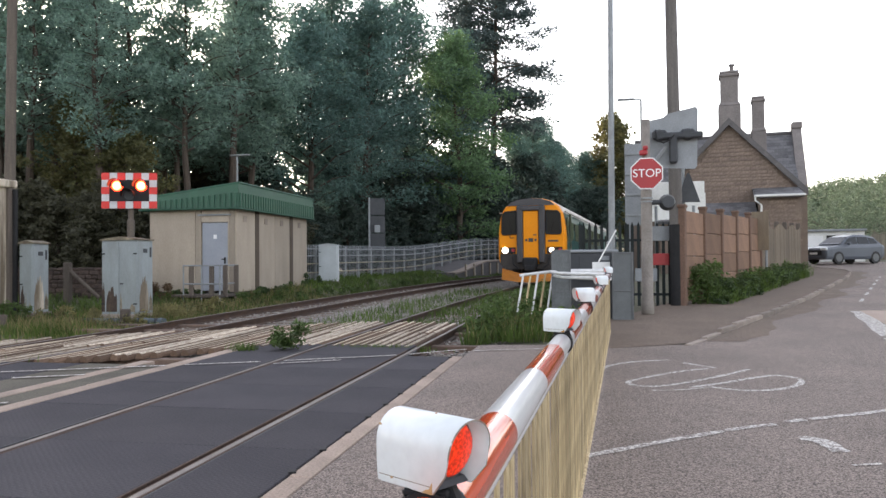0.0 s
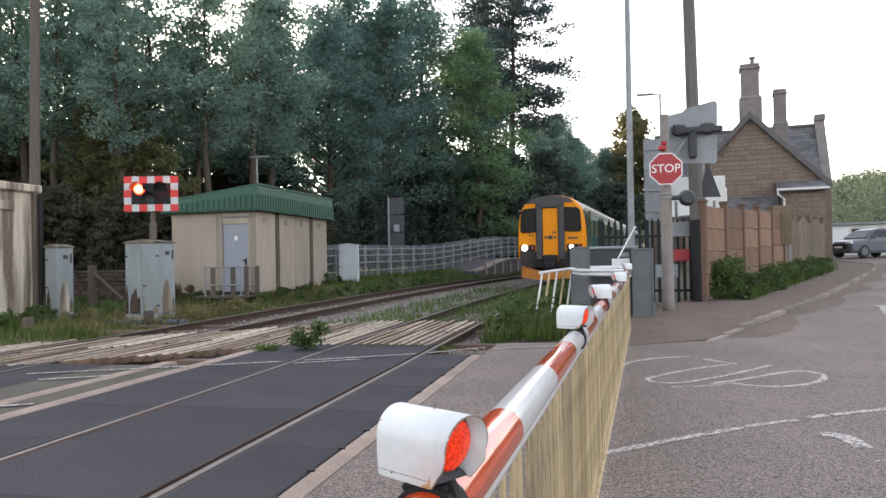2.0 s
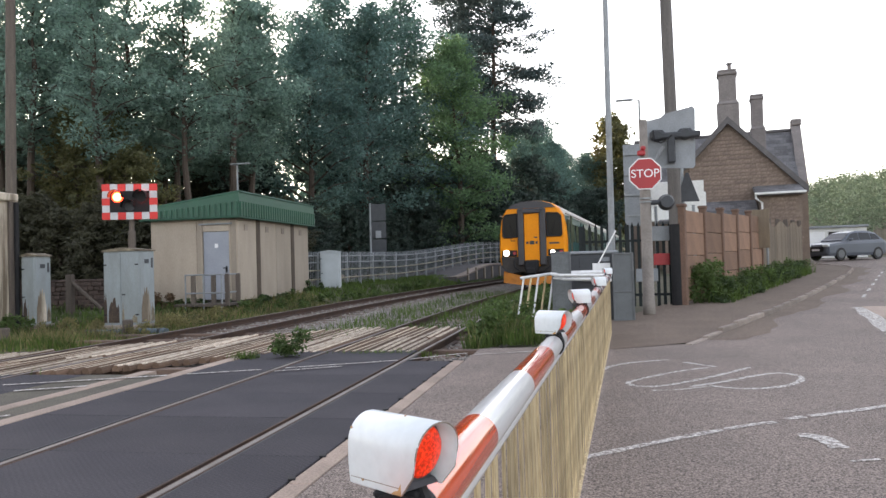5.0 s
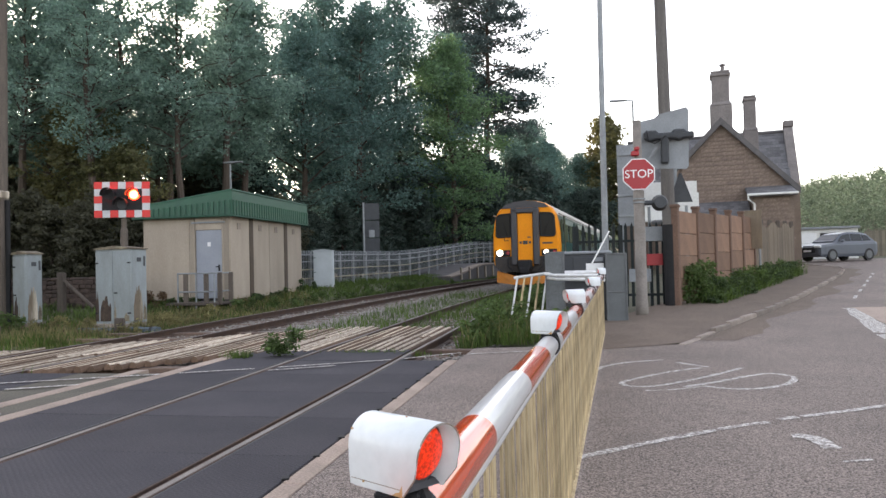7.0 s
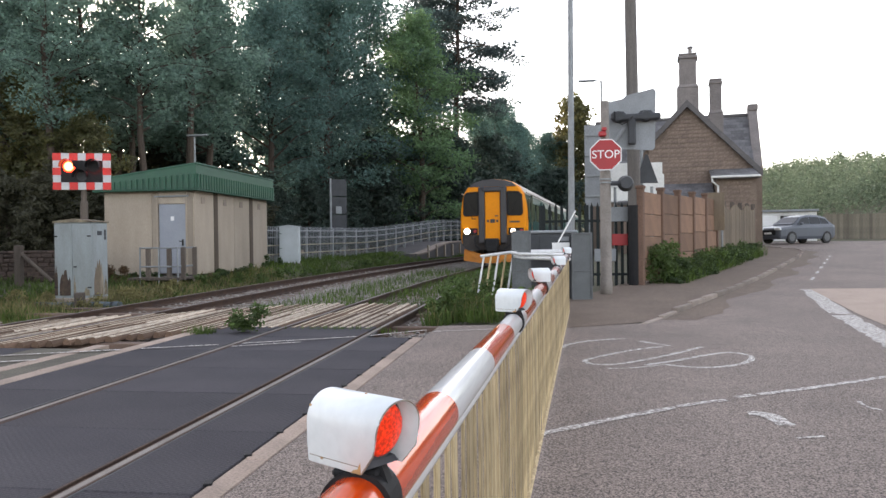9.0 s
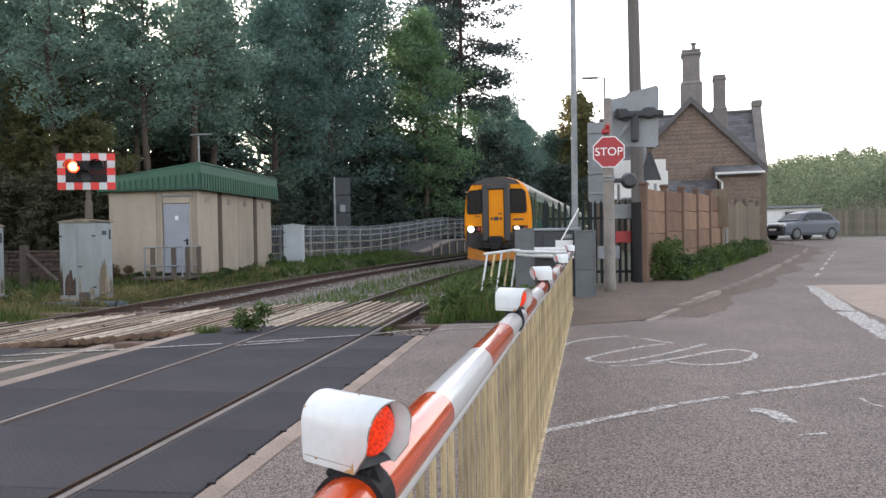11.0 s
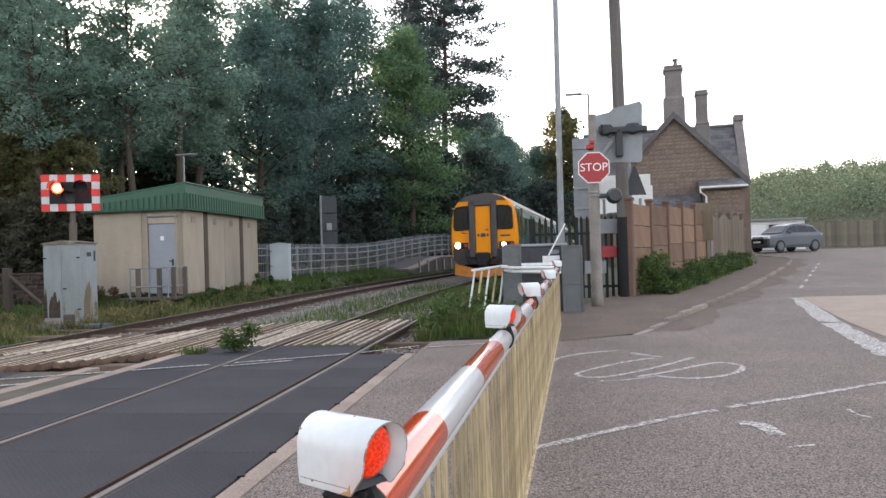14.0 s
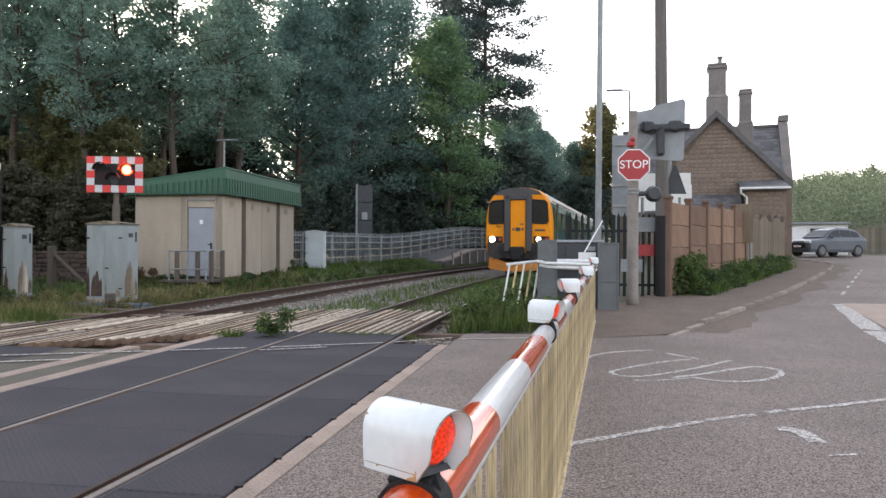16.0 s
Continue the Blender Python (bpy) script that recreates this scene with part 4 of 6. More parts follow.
FRAMEGREY = mat("frame_grey", (0.15, 0.155, 0.16), (0.10, 0.105, 0.11), 0.7, 0.1, 3, 60, 0.1, 0.002, 0.2)
MESHGREY = mat("perforated_grey", (0.135, 0.145, 0.15), (0.10, 0.107, 0.11), 0.8, 0.0, 3, 90, 0.3, 0.003, 0.35)


def guard_panel(x, y, w, d, h, label):
    th = thing("guard_screen", x, y, gz(x, y), 3, label, "guard screen", "barrier guard screens")
    fr = B()
    for sx in (-1, 1):
        box(fr, (sx * (w / 2 - 0.015), 0, h / 2 - 0.05), (0.03, d, h + 0.1), 0.004)
    box(fr, (0, 0, h - 0.015), (w - 0.06, d, 0.03), 0.004)
    box(fr, (0, 0, 0.06), (w - 0.06, d, 0.03), 0.004)
    box(fr, (0, 0, h * 0.45), (w - 0.06, d * 0.8, 0.025), 0.004)
    part("frame", fr, FRAMEGREY, th)
    sh = B()
    box(sh, (0, 0, h / 2), (w - 0.06, d * 0.5, h - 0.06), 0.002)
    part("mesh_infill", sh, MESHGREY, th, "grey perforated infill")
    return th


guard_panel(-0.42, 13.55, 0.36, 0.06, 1.42, "grey perforated steel guard screen beside the barrier machine")
guard_panel(0.73, 14.15, 0.40, 0.09, 1.36, "grey perforated steel guard screen beside the barrier machine")


# ---- traffic lights at the far side ----
def wigwag():
    x, y = -11.15, 16.2
    th = thing("crossing_signal", x, y, 0.36, 18, "red and white chequered board with twin red flashing lights", "crossing signal")
    bm = B()
    tube(bm, [(0, 0.12, -0.7), (0, 0.12, 1.95), (0, 0.12, 2.0)], [0.09, 0.09, 0.066], 14)
    tube(bm, [(0, 0.12, 1.7), (0, 0.12, 3.0)], 0.065, 14)
    part("post", bm, OLDWOOD, th, "grey-brown post")
    W_, H_ = 1.33, 0.89
    zc = 2.70
    bm = B()
    box(bm, (0, 0, zc), (W_ - 0.26, 0.03, H_ - 0.26), 0.004)
    board = part("backboard", bm, BLACK, th, "black backing board")
    nx, nz = 7, 5
    cw, chh = W_ / nx, H_ / nz
    for i in range(nx):
        for j in range(nz):
            if 0 < i < nx - 1 and 0 < j < nz - 1:
                continue
            bm = B()
            box(bm, (-W_ / 2 + (i + 0.5) * cw, 0, zc - H_ / 2 + (j + 0.5) * chh), ((cw if (i + j) % 2 == 0 else cw * 0.94) - 0.001, 0.034 if (i + j) % 2 == 0 else 0.035, chh - 0.001), 0.0)
            part("chequer", bm, BOARDRED if (i + j) % 2 == 0 else BOARDWHITE, board)
    # two red lamps over a third unlit one, each with its own hood
    blanking_discs = []
    for k, (lx, lz) in enumerate(((-0.29, 0.12), (0.29, 0.12), (0.0, -0.12))):
        cx, cz = lx, zc + lz
        bm = B()
        pts = [(math.cos(math.radians(a)), math.sin(math.radians(a))) for a in range(-10, 191, 10)]
        outer = [(cx + 0.165 * c, cz + 0.165 * s) for c, s in pts]
        inner = [(cx + 0.155 * c, cz + 0.155 * s) for c, s in pts]
        n = len(outer)
        loft(bm, [[(u, -0.075, v) for u, v in outer], [(u, -0.28, v) for u, v in outer], [(u, -0.28, v) for u, v in inner], [(u, -0.075, v) for u, v in inner]], closed=False, cap=False)
        hd = part("hood", bm, BLACK, th, "black lamp hood")
        bm = B()
        if k < 2:
            tube(bm, [(cx, -0.022, cz), (cx, -0.046, cz)], [0.135, 0.130], 24)
            lamp = part("lamp", bm, LAMPRIM, hd, "glowing red lamp")
            bm = B()
            tube(bm, [(cx, -0.044, cz), (cx, -0.051, cz)], [0.105, 0.085], 24)
            part("bulb_glare", bm, LAMPON, lamp, "glaring centre of the lit lamp")
            # Added disc, no part of the signal: it covers the lamp to flash it.
            bm = B()
            tube(bm, [(0, -0.003, 0), (0, 0.003, 0)], 0.15, 24)
            sh = part("shutter", bm, BLACK, th, "added black disc that hides the lamp between flashes")
            blanking_discs.append((sh, cx, cz))
        else:
            tube(bm, [(cx, -0.022, cz), (cx, -0.04, cz)], 0.12, 24)
            part("lamp", bm, DARKGREY, hd, "unlit lamp")
    return blanking_discs


BLANKING_DISCS = wigwag()


def cabinet(x, y, z, w, d, h, rz, material, label, doors=2, worn=True):
    th = thing("equipment_cabinet", x, y, z, rz, label, "cabinet", "trackside cabinets")
    bm = B()
    box(bm, (0, 0, h / 2), (w, d, h), 0.012)
    body = part("body", bm, material, th)
    bm = B()
    prism(bm, [(-w / 2 - 0.03, h), (w / 2 + 0.03, h), (w / 2 + 0.03, h + 0.03), (0, h + 0.09), (-w / 2 - 0.03, h + 0.03)], "y", -d / 2 - 0.03, d / 2 + 0.03)
    part("lid", bm, RUST if worn else material, th, "weathered lid" if worn else "")
    for k in range(doors):
        dw = w / doors
        cx = -w / 2 + (k + 0.5) * dw
        bm = B()
        box(bm, (cx, -d / 2 - 0.008, h / 2 + 0.02), (dw - 0.03, 0.02, h - 0.12), 0.006)
        dr = part("door", bm, material, body)
        for zz in (0.15, 0.82):
            bm = B()
            box(bm, (cx + (dw / 2 - 0.05) * (1 if k else -1), -d / 2 - 0.026, h * zz), (0.09, 0.02, 0.03), 0.004)
            part("hinge", bm, BLACK, dr)
        if k == doors - 1:
            bm = B()
            box(bm, (cx - dw / 2 + 0.07, -d / 2 - 0.03, h * 0.42), (0.08, 0.03, 0.025), 0.006)
            part("handle", bm, BLACK, dr)
    bm = B()
    box(bm, (w / 2 + 0.006, 0, h / 2 + 0.02), (0.02, d - 0.06, h - 0.12), 0.006)
    part("side_door", bm, material, body)
    if worn:
        def flake(x0, x1, base, height, seed):
            """A ragged strip of lost paint that reaches up to uneven tongues."""
            q = random.Random(seed)
            n = 11
            top = [(x1 + (x0 - x1) * i / n, base + height * (0.35 + 0.65 * math.sin(math.pi * (i + 0.5) / (n + 1)) ** 0.7) * q.uniform(0.62, 1.0)) for i in range(n + 1)]
            return [(x0, base), (x1, base)] + top
        for x0_, x1_, hh_, mm_, lab_, sd_ in ((-0.36, -0.06, 0.66, RUSTDARK, "peeled dark brown patch", 2), (-0.49, -0.40, 0.85, RUSTDARK, "peeled dark brown strip", 3), (0.02, 0.08, 0.5, RUST, "peeled patch of bare filler", 4), (0.30, 0.44, 0.22, RUST, "peeled patch of bare filler", 6)):
            bm = B()
            prism(bm, flake(x0_ * w, x1_ * w, 0.08, hh_, sd_), "y", -d / 2 - 0.0205, -d / 2 - 0.012)
            part("peeled_patch", bm, mm_, body, lab_)
        for y0_, y1_, hh_, mm_, sd_ in ((-0.42, 0.16, 1.05, PALECON, 7), (0.20, 0.42, 0.45, RUST, 8)):
            bm = B()
            prism(bm, flake(y0_ * d, y1_ * d, 0.08, hh_, sd_), "x", w / 2 + 0.012, w / 2 + 0.0185)
            part("peeled_patch", bm, mm_, body, "peeled patch of tan filler")
        bm = B()
        box(bm, (w / 2 + 0.02, -0.05 * d, h * 0.86), (0.02, 0.16, 0.10), 0.006)
        box(bm, (w / 2 + 0.02, 0.30 * d, h * 0.84), (0.02, 0.06, 0.24), 0.006)
        part("lock_plate", bm, DARKGREY, body)
    bm = B()
    box(bm, (0, 0, -0.05), (w + 0.1, d + 0.1, 0.14), 0.01)
    part("plinth", bm, CONCRETE, th)
    return th


cabinet(-10.80, 15.6, 0.02, 0.94, 0.62, 1.77, 0, CABGREY, "pale grey steel cabinet with peeled paint below the signal")
cabinet(-13.36, 15.6, 0.04, 0.36, 0.56, 1.70, 0, CABGREY, "pale grey-green steel cabinet in the grass", doors=1)
cabinet(-10.45, 28.9, gz(-10.45 , 28.9) - 0.02, 0.78, 0.42, 1.50, 8, mat("cabinet_pale", (0.46, 0.50, 0.52), (0.38, 0.41, 0.42), 0.6, 0, 1.5, 30, 0.03, 0.002, 0.06), "pale grey slim cabinet beside the far track", doors=1, worn=False)


# ---- relay building ----
PILASTER = mat("pilaster_brown", (0.09, 0.065, 0.045), (0.06, 0.045, 0.035), 0.85, 0, 3, 40, 0.1, 0.003, 0.25)

def relay_room():
    x0, x1, y0, y1 = -13.5, -10.6, 20.8, 26.7
    zb = 0.33
    th = thing("relay_building", 0, 0, 0, 0, "cream panelled equipment building with green flat roof", "building")
    zt = 2.90
    bm = B()
    box(bm, ((x0 + x1) / 2, (y0 + y1) / 2, zb - 0.2), (x1 - x0 - 0.2, y1 - y0 - 0.2, 0.4), 0.02)
    part("plinth", bm, DARKGREY, th)
    bm = B()
    box(bm, ((x0 + x1) / 2, (y0 + y1) / 2, (zb + zt) / 2), (x1 - x0 - 0.5, y1 - y0 - 0.1, zt - zb), 0.0)
    shell = part("shell", bm, OLDWOOD, th, "dark gaps between the panels")
    # side panels, standing proud of dark gaps
    for a, b in ((20.8, 22.12), (22.40, 23.68), (23.71, 25.0), (25.28, 26.7)):
        bm = B()
        box(bm, (x1 - 0.09, (a + b) / 2, (zb + zt) / 2), (0.26, b - a, zt - zb), 0.012)
        pn = part("wall_panel", bm, PANEL, th)
        bm = B()
        box(bm, (x1 + 0.05, (a + b) / 2 - 0.1, zt - 0.28), (0.03, 0.22, 0.2), 0.004)
        if b - a > 1.19:
            part("vent", bm, CONCRETE, pn)
        else:
            bm.free()
    for ya, yb in ((22.12, 22.40), (25.0, 25.28)):
        bm = B()
        box(bm, (x1 - 0.02, (ya + yb) / 2, (zb + zt) / 2), (0.16, yb - ya - 0.01, zt - zb), 0.01)
        part("pilaster", bm, PILASTER, th, "dark brown pilaster between panels")
    # front
    for a, b in ((x0, -11.92), (-11.92, -11.72), (-10.82, x1)):
        bm = B()
        box(bm, ((a + b) / 2, y0 + 0.03, (zb + zt) / 2), (b - a - 0.012, 0.14, zt - zb), 0.008)
        part("wall_panel", bm, PANEL, th)
    bm = B()
    box(bm, (-11.27, y0 + 0.03, zt - 0.20), (0.9, 0.14, 0.40), 0.006)
    part("wall_panel", bm, PANEL, th)
    bm = B()
    box(bm, (-11.27, y0 + 0.02, zb + 1.1), (0.88, 0.06, 2.12), 0.008)
    door = part("door", bm, DOORGREY, th, "pale grey steel door")
    bm = B()
    box(bm, (-10.98, y0 - 0.03, zb + 1.02), (0.13, 0.05, 0.03), 0.006)
    box(bm, (-10.94, y0 - 0.02, zb + 0.98), (0.05, 0.03, 0.2), 0.006)
    part("handle", bm, BLACK, door)
    bm = B()
    box(bm, (-11.27, y0 - 0.014, zb + 1.72), (0.11, 0.006, 0.13), 0.002)
    part("notice", bm, SIGNWHITE, door)
    bm = B()
    box(bm, (-11.27, y0 - 0.06, zt - 0.17), (1.1, 0.08, 0.05), 0.006)
    part("drip_rail", bm, GREY, th)
    bm = B()
    for xx in (-11.75, -10.80):
        box(bm, (xx, y0 - 0.05, (zb + zt) / 2), (0.05, 0.03, zt - zb), 0.004)
    part("door_frame", bm, PANEL, th)
    # roof: a shallow slope behind a fascia that is deepest at the near corner
    e = 0.24
    X0, X1, Y0, Y1 = x0 - e, x1 + e, y0 - e, y1 + e
    tops = {"fl": 0.36, "fr": 0.80, "br": 0.78, "bl": 0.34}
    bm = B()
    lo = [(X0, Y0, zt), (X1, Y0, zt), (X1, Y1, zt), (X0, Y1, zt)]
    hi = [(X0 + .03, Y0 + .03, zt + tops["fl"]), (X1 - .03, Y0 + .03, zt + tops["fr"]), (X1 - .03, Y1 - .03, zt + tops["br"]), (X0 + .03, Y1 - .03, zt + tops["bl"])]
    loft(bm, [lo, hi])
    roof = part("roof", bm, ROOFGREEN, th, "dark green metal fascia roof")
    bm = B()
    tube(bm, [hi[3], hi[0], hi[1], hi[2], hi[3]], 0.035, 6)
    part("edge_trim", bm, ROOFGREEN, roof)
    bm = B()
    for p, q in zip(lo, lo[1:] + lo[:1]):
        tube(bm, [p, q], 0.022, 6)
    part("lower_trim", bm, ROOFGREEN, roof)
    rib = boxmesh("fascia_rib", (0.05, 0.11, 1.0), 0.012, ROOFGREEN)
    n = 34
    for i in range(n):
        f = i / (n - 1)
        hh = (tops["fr"] * (1 - f) + tops["br"] * f) * 0.58
        piece("fascia_rib", rib, roof, pose(X1 + 0.006, Y0 + 0.12 + (Y1 - Y0 - 0.24) * f, zt + 0.03 + hh / 2) @ Matrix.Diagonal((1, 1, hh, 1)))
    for i in range(18):
        f = i / 17
        hh = (tops["fl"] * (1 - f) + tops["fr"] * f) * 0.58
        piece("fascia_rib", rib, roof, pose(X0 + 0.12 + (X1 - X0 - 0.24) * f, Y0 - 0.006, zt + 0.03 + hh / 2, 0, 0, 90) @ Matrix.Diagonal((1, 1, hh, 1)))
    return th


relay_room()


def platform_lamp():
    x, y = -14.1, 28.0
    th = thing("platform_lamp", x, y, gz(x, y) - 0.1, 0, "slim grey lamp post with a flat head behind the building", "lamp post")
    bm = B()
    tube(bm, [(0, 0, 0), (0, 0, 5.75 - gz(x, y))], [0.05, 0.035], 10)
    part("post", bm, GALV, th)
    bm = B()
    box(bm, (0.12, 0, 5.79 - gz(x, y)), (0.86, 0.16, 0.07), 0.02)
    part("lamp_head", bm, GALV, th)


platform_lamp()


def landing():
    th = thing("steel_landing", -11.2, 19.95, gz(-11.2, 19.95), 0, "small landing with galvanised handrails at the building door", "landing")
    zf = 0.30 - gz(-11.2, 19.95) + 0.0
    bm = B()
    box(bm, (0, 0.15, zf - 0.04), (1.6, 1.2, 0.08), 0.01)
    part("deck", bm, OLDWOOD, th)
    for x in (-0.7, 0.7):
        for y in (-0.35, 0.6):
            bm = B()
            box(bm, (x, y, zf / 2 - 0.1), (0.08, 0.08, zf + 0.2), 0.01)
            part("support", bm, CONCRETE, th)
    for xs, ys_ in (((-0.42, 0.16, 0.74), -0.42),):
        for x in xs:
            bm = B()
            tube(bm, [(x, ys_, zf - 0.3), (x, ys_, zf + 0.88)], 0.024, 8)
            part("post", bm, GALV, th)
    for z in (0.86, 0.32):
        bm = B()
        tube(bm, [(-0.42, -0.42, zf + z), (0.74, -0.42, zf + z), (0.74, 0.7, zf + z)], 0.024, 8)
        part("rail", bm, GALV, th)
    for x, y in ((-0.2, -0.36), (0.45, -0.36), (0.80, -0.2), (0.8, 0.5)):
        bm = B()
        box(bm, (x, y, zf + 0.4), (0.14, 0.06, 0.95), 0.008)
        part("board", bm, OLDWOOD, th)
    return th


landing()

# ---- station house ----
def block_wall(parent, poly, to_world, seed, course=0.20, lo=0.22, hi=0.56):
    """Sandstone blocks, course by course, inside a polygon (u, v); to_world gives a block's pose."""
    r = random.Random(seed)
    meshes = {}
    us = [p[0] for p in poly]
    vs = [p[1] for p in poly]

    def inside(u, v):
        c = False
        for (x0, y0), (x1, y1) in zip(poly, poly[1:] + poly[:1]):
            if (y0 > v) != (y1 > v) and u < x0 + (x1 - x0) * (v - y0) / (y1 - y0):
                c = not c
        return c
    v = min(vs)
    k = 0
    while v < max(vs):
        h = course * r.choice((0.7, 0.95, 1.2))
        u = min(us) - r.random() * 0.3
        while u < max(us):
            w = r.choice((lo, 0.30, 0.38, 0.46, hi))
            if all(inside(u + a, v + b) for a, b in ((0.02, 0.02), (w - 0.02, 0.02), (0.02, h - 0.02), (w - 0.02, h - 0.02))):
                key = (w, round(h, 3))
                if key not in meshes:
                    meshes[key] = boxmesh("stone_block", (w - 0.009, 0.06, h - 0.009), 0.006, SANDSTONE)
                piece("stone_block", meshes[key], parent, to_world(u + w / 2, v + h / 2, r.uniform(-0.006, 0.010)))
                k += 1
            u += w
        v += h
    return k


def roof_slope(name, parent, a, b, c, d, material, n_rows=16):
    """A slated slope: lower edge a-b, upper edge d-c, in overlapping courses of slates."""
    a, b, c, d = (Vector(p) for p in (a, b, c, d))
    nrm = (b - a).cross(d - a).normalized()
    if nrm.z < 0:
        nrm = -nrm
    V, F = [], []
    for i in range(n_rows):
        s0, s1 = i / n_rows, (i + 1.35) / n_rows
        l0, r0 = a.lerp(d, s0), b.lerp(c, s0)
        l1, r1 = a.lerp(d, min(s1, 1)), b.lerp(c, min(s1, 1))
        n = max(2, int((r0 - l0).length / 0.32))
        for j in range(n):
            t0, t1 = (j + (0.5 if i % 2 else 0)) / n, (j + 0.97 + (0.5 if i % 2 else 0)) / n
            t1 = min(t1, 1.0)
            if t0 >= 1:
                continue
            q = len(V)
            lift = nrm * (0.03 + random.uniform(0, 0.008))
            for p in (l0.lerp(r0, t0) + lift, l0.lerp(r0, t1) + lift, l1.lerp(r1, t1) + nrm * 0.012, l1.lerp(r1, t0) + nrm * 0.012):
                V.append(p)
            for p in (l0.lerp(r0, t0) + lift - nrm * 0.015, l0.lerp(r0, t1) + lift - nrm * 0.015):
                V.append(p)
            F += [(q, q + 1, q + 2, q + 3), (q + 4, q + 5, q + 1, q)]
    # solid deck below
    q = len(V)
    for p in (a, b, c, d):
        V.append(p)
        V.append(p - nrm * 0.12)
    F += [(q, q + 2, q + 4, q + 6), (q + 1, q + 3, q + 5, q + 7), (q, q + 1, q + 3, q + 2), (q + 2, q + 3, q + 5, q + 4), (q + 4, q + 5, q + 7, q + 6), (q + 6, q + 7, q + 1, q)]
    ob = new(name, mesh_of(name, V, F, material))
    ob.parent = parent
    return ob


def house():
    X, Y, rz = 6.95, 37.2, -9
    z0 = gz(X + 2, Y)
    th = thing("station_house", X, Y, z0, rz, "old sandstone station house with steep slate roofs and tall chimneys", "house")
    hw, eave, apex = 3.0, 4.1, 7.2
    # front gabled wing: u across, v up; face in the plane y = 0
    gable = [(-hw, -0.4), (hw, -0.4), (hw, eave), (0, apex), (-hw, eave)]
    bm = B()
    prism(bm, gable, "y", 0.03, 0.45)
    wall = part("gable_wall", bm, MORTAR, th, "brown sandstone gable wall")
    block_wall(wall, [(-hw, 1.6), (hw, 1.6), (hw, eave), (0, apex), (-hw, eave)], lambda u, v, o: pose(u, 0.0 + o, v), 3)
    bm = B()
    box(bm, (hw - 0.2, 4.0, eave / 2 - 0.2), (0.4, 7.0, eave + 0.4), 0.0)
    part("side_wall", bm, MORTAR, th)
    bm = B()
    box(bm, (-hw + 0.2, 4.0, eave / 2 - 0.2), (0.4, 7.0, eave + 0.4), 0.0)
    part("side_wall", bm, MORTAR, th)
    for s in (-1, 1):
        roof_slope("roof_slope", th, (s * (hw + 0.35), -0.12, eave - 0.38), (s * (hw + 0.35), 7.5, eave - 0.38), (0, 7.5, apex + 0.02), (0, -0.12, apex + 0.02), SLATE)
        bm = B()
        loft(bm, [[(s * (hw + 0.4), -0.26, eave - 0.62), (s * (hw + 0.4), -0.12, eave - 0.62), (s * (hw + 0.4), -0.12, eave - 0.30), (s * (hw + 0.4), -0.26, eave - 0.30)], [(0, -0.26, apex - 0.20), (0, -0.12, apex - 0.20), (0, -0.12, apex + 0.14), (0, -0.26, apex + 0.14)]])
        part("bargeboard", bm, BARGE, th, "dark stone gable coping")
    # main range across behind, ridge left to right
    r0, r1, yr = -4.9, 3.65, 5.2
    bm = B()
    box(bm, ((r0 + r1) / 2, yr, 1.9), (r1 - r0, 5.6, 4.6), 0.0)
    part("main_wall", bm, MORTAR, th)
    bm = B()
    prism(bm, [(yr - 2.9, 3.9), (yr + 2.9, 3.9), (yr + 0.15, 7.6), (yr - 0.15, 7.6)], "x", r1 - 0.4, r1 + 0.05)
    ge = part("end_gable", bm, STACK, th, "stone end gable with raised coping")
    bm = B()
    box(bm, (r1 - 0.15, yr, 7.62), (0.5, 0.7, 0.35), 0.04)
    part("kneeler", bm, STACK, ge)
    roof_slope("roof_slope", th, (r0, yr - 3.1, 3.9), (r1 - 0.35, yr - 3.1, 3.9), (r1 - 0.35, yr, 7.22), (r0, yr, 7.22), SLATE, 18)
    roof_slope("roof_slope", th, (r0, yr + 3.1, 3.9), (r1 - 0.35, yr + 3.1, 3.9), (r1 - 0.35, yr, 7.22), (r0, yr, 7.22), SLATE, 10)
    bm = B()
    tube(bm, [(r0, yr, 7.25), (r1 - 0.3, yr, 7.25)], 0.11, 8)
    part("ridge_tiles", bm, BARGE, th)
    # chimneys
    def chimney(x, y, zb, w, d, h, shoulder):
        bm_ = B()
        box(bm_, (x, y, zb + shoulder / 2), (w * 1.25, d * 1.25, shoulder), 0.05)
        loft(bm_, [[(x + sx * w * k / 2, y + sy * d * k / 2, zb + z) for sx, sy in ((-1, -1), (1, -1), (1, 1), (-1, 1))] for k, z in ((1.25, shoulder), (1.0, shoulder + 0.16))])
        box(bm_, (x, y, zb + shoulder + (h - shoulder) / 2), (w, d, h - shoulder), 0.03)
        box(bm_, (x, y, zb + h - 0.16), (w * 1.16, d * 1.16, 0.14), 0.03)
        box(bm_, (x, y, zb + h), (w * 1.06, d * 1.06, 0.10), 0.02)
        ch_ = part("chimney", bm_, STACK, th, "tall stone chimney stack")
        return ch_
    c1 = chimney(0.05, 0.75, 6.3, 0.82, 0.8, 3.40, 1.75)
    bm = B()
    tube(bm, [(0.18, 0.75, 9.6), (0.18, 0.75, 10.05), (0.18, 0.75, 10.06), (0.18, 0.75, 10.14)], [0.10, 0.09, 0.15, 0.13], 12)
    part("chimney_pot", bm, STACK, c1)
    chimney(1.50, 3.2, 5.2, 0.58, 0.7, 3.65, 1.9)
    # lower lean-to in front
    bm = B()
    box(bm, (-1.05, -1.3, 1.0), (4.1, 2.5, 2.8), 0.0)
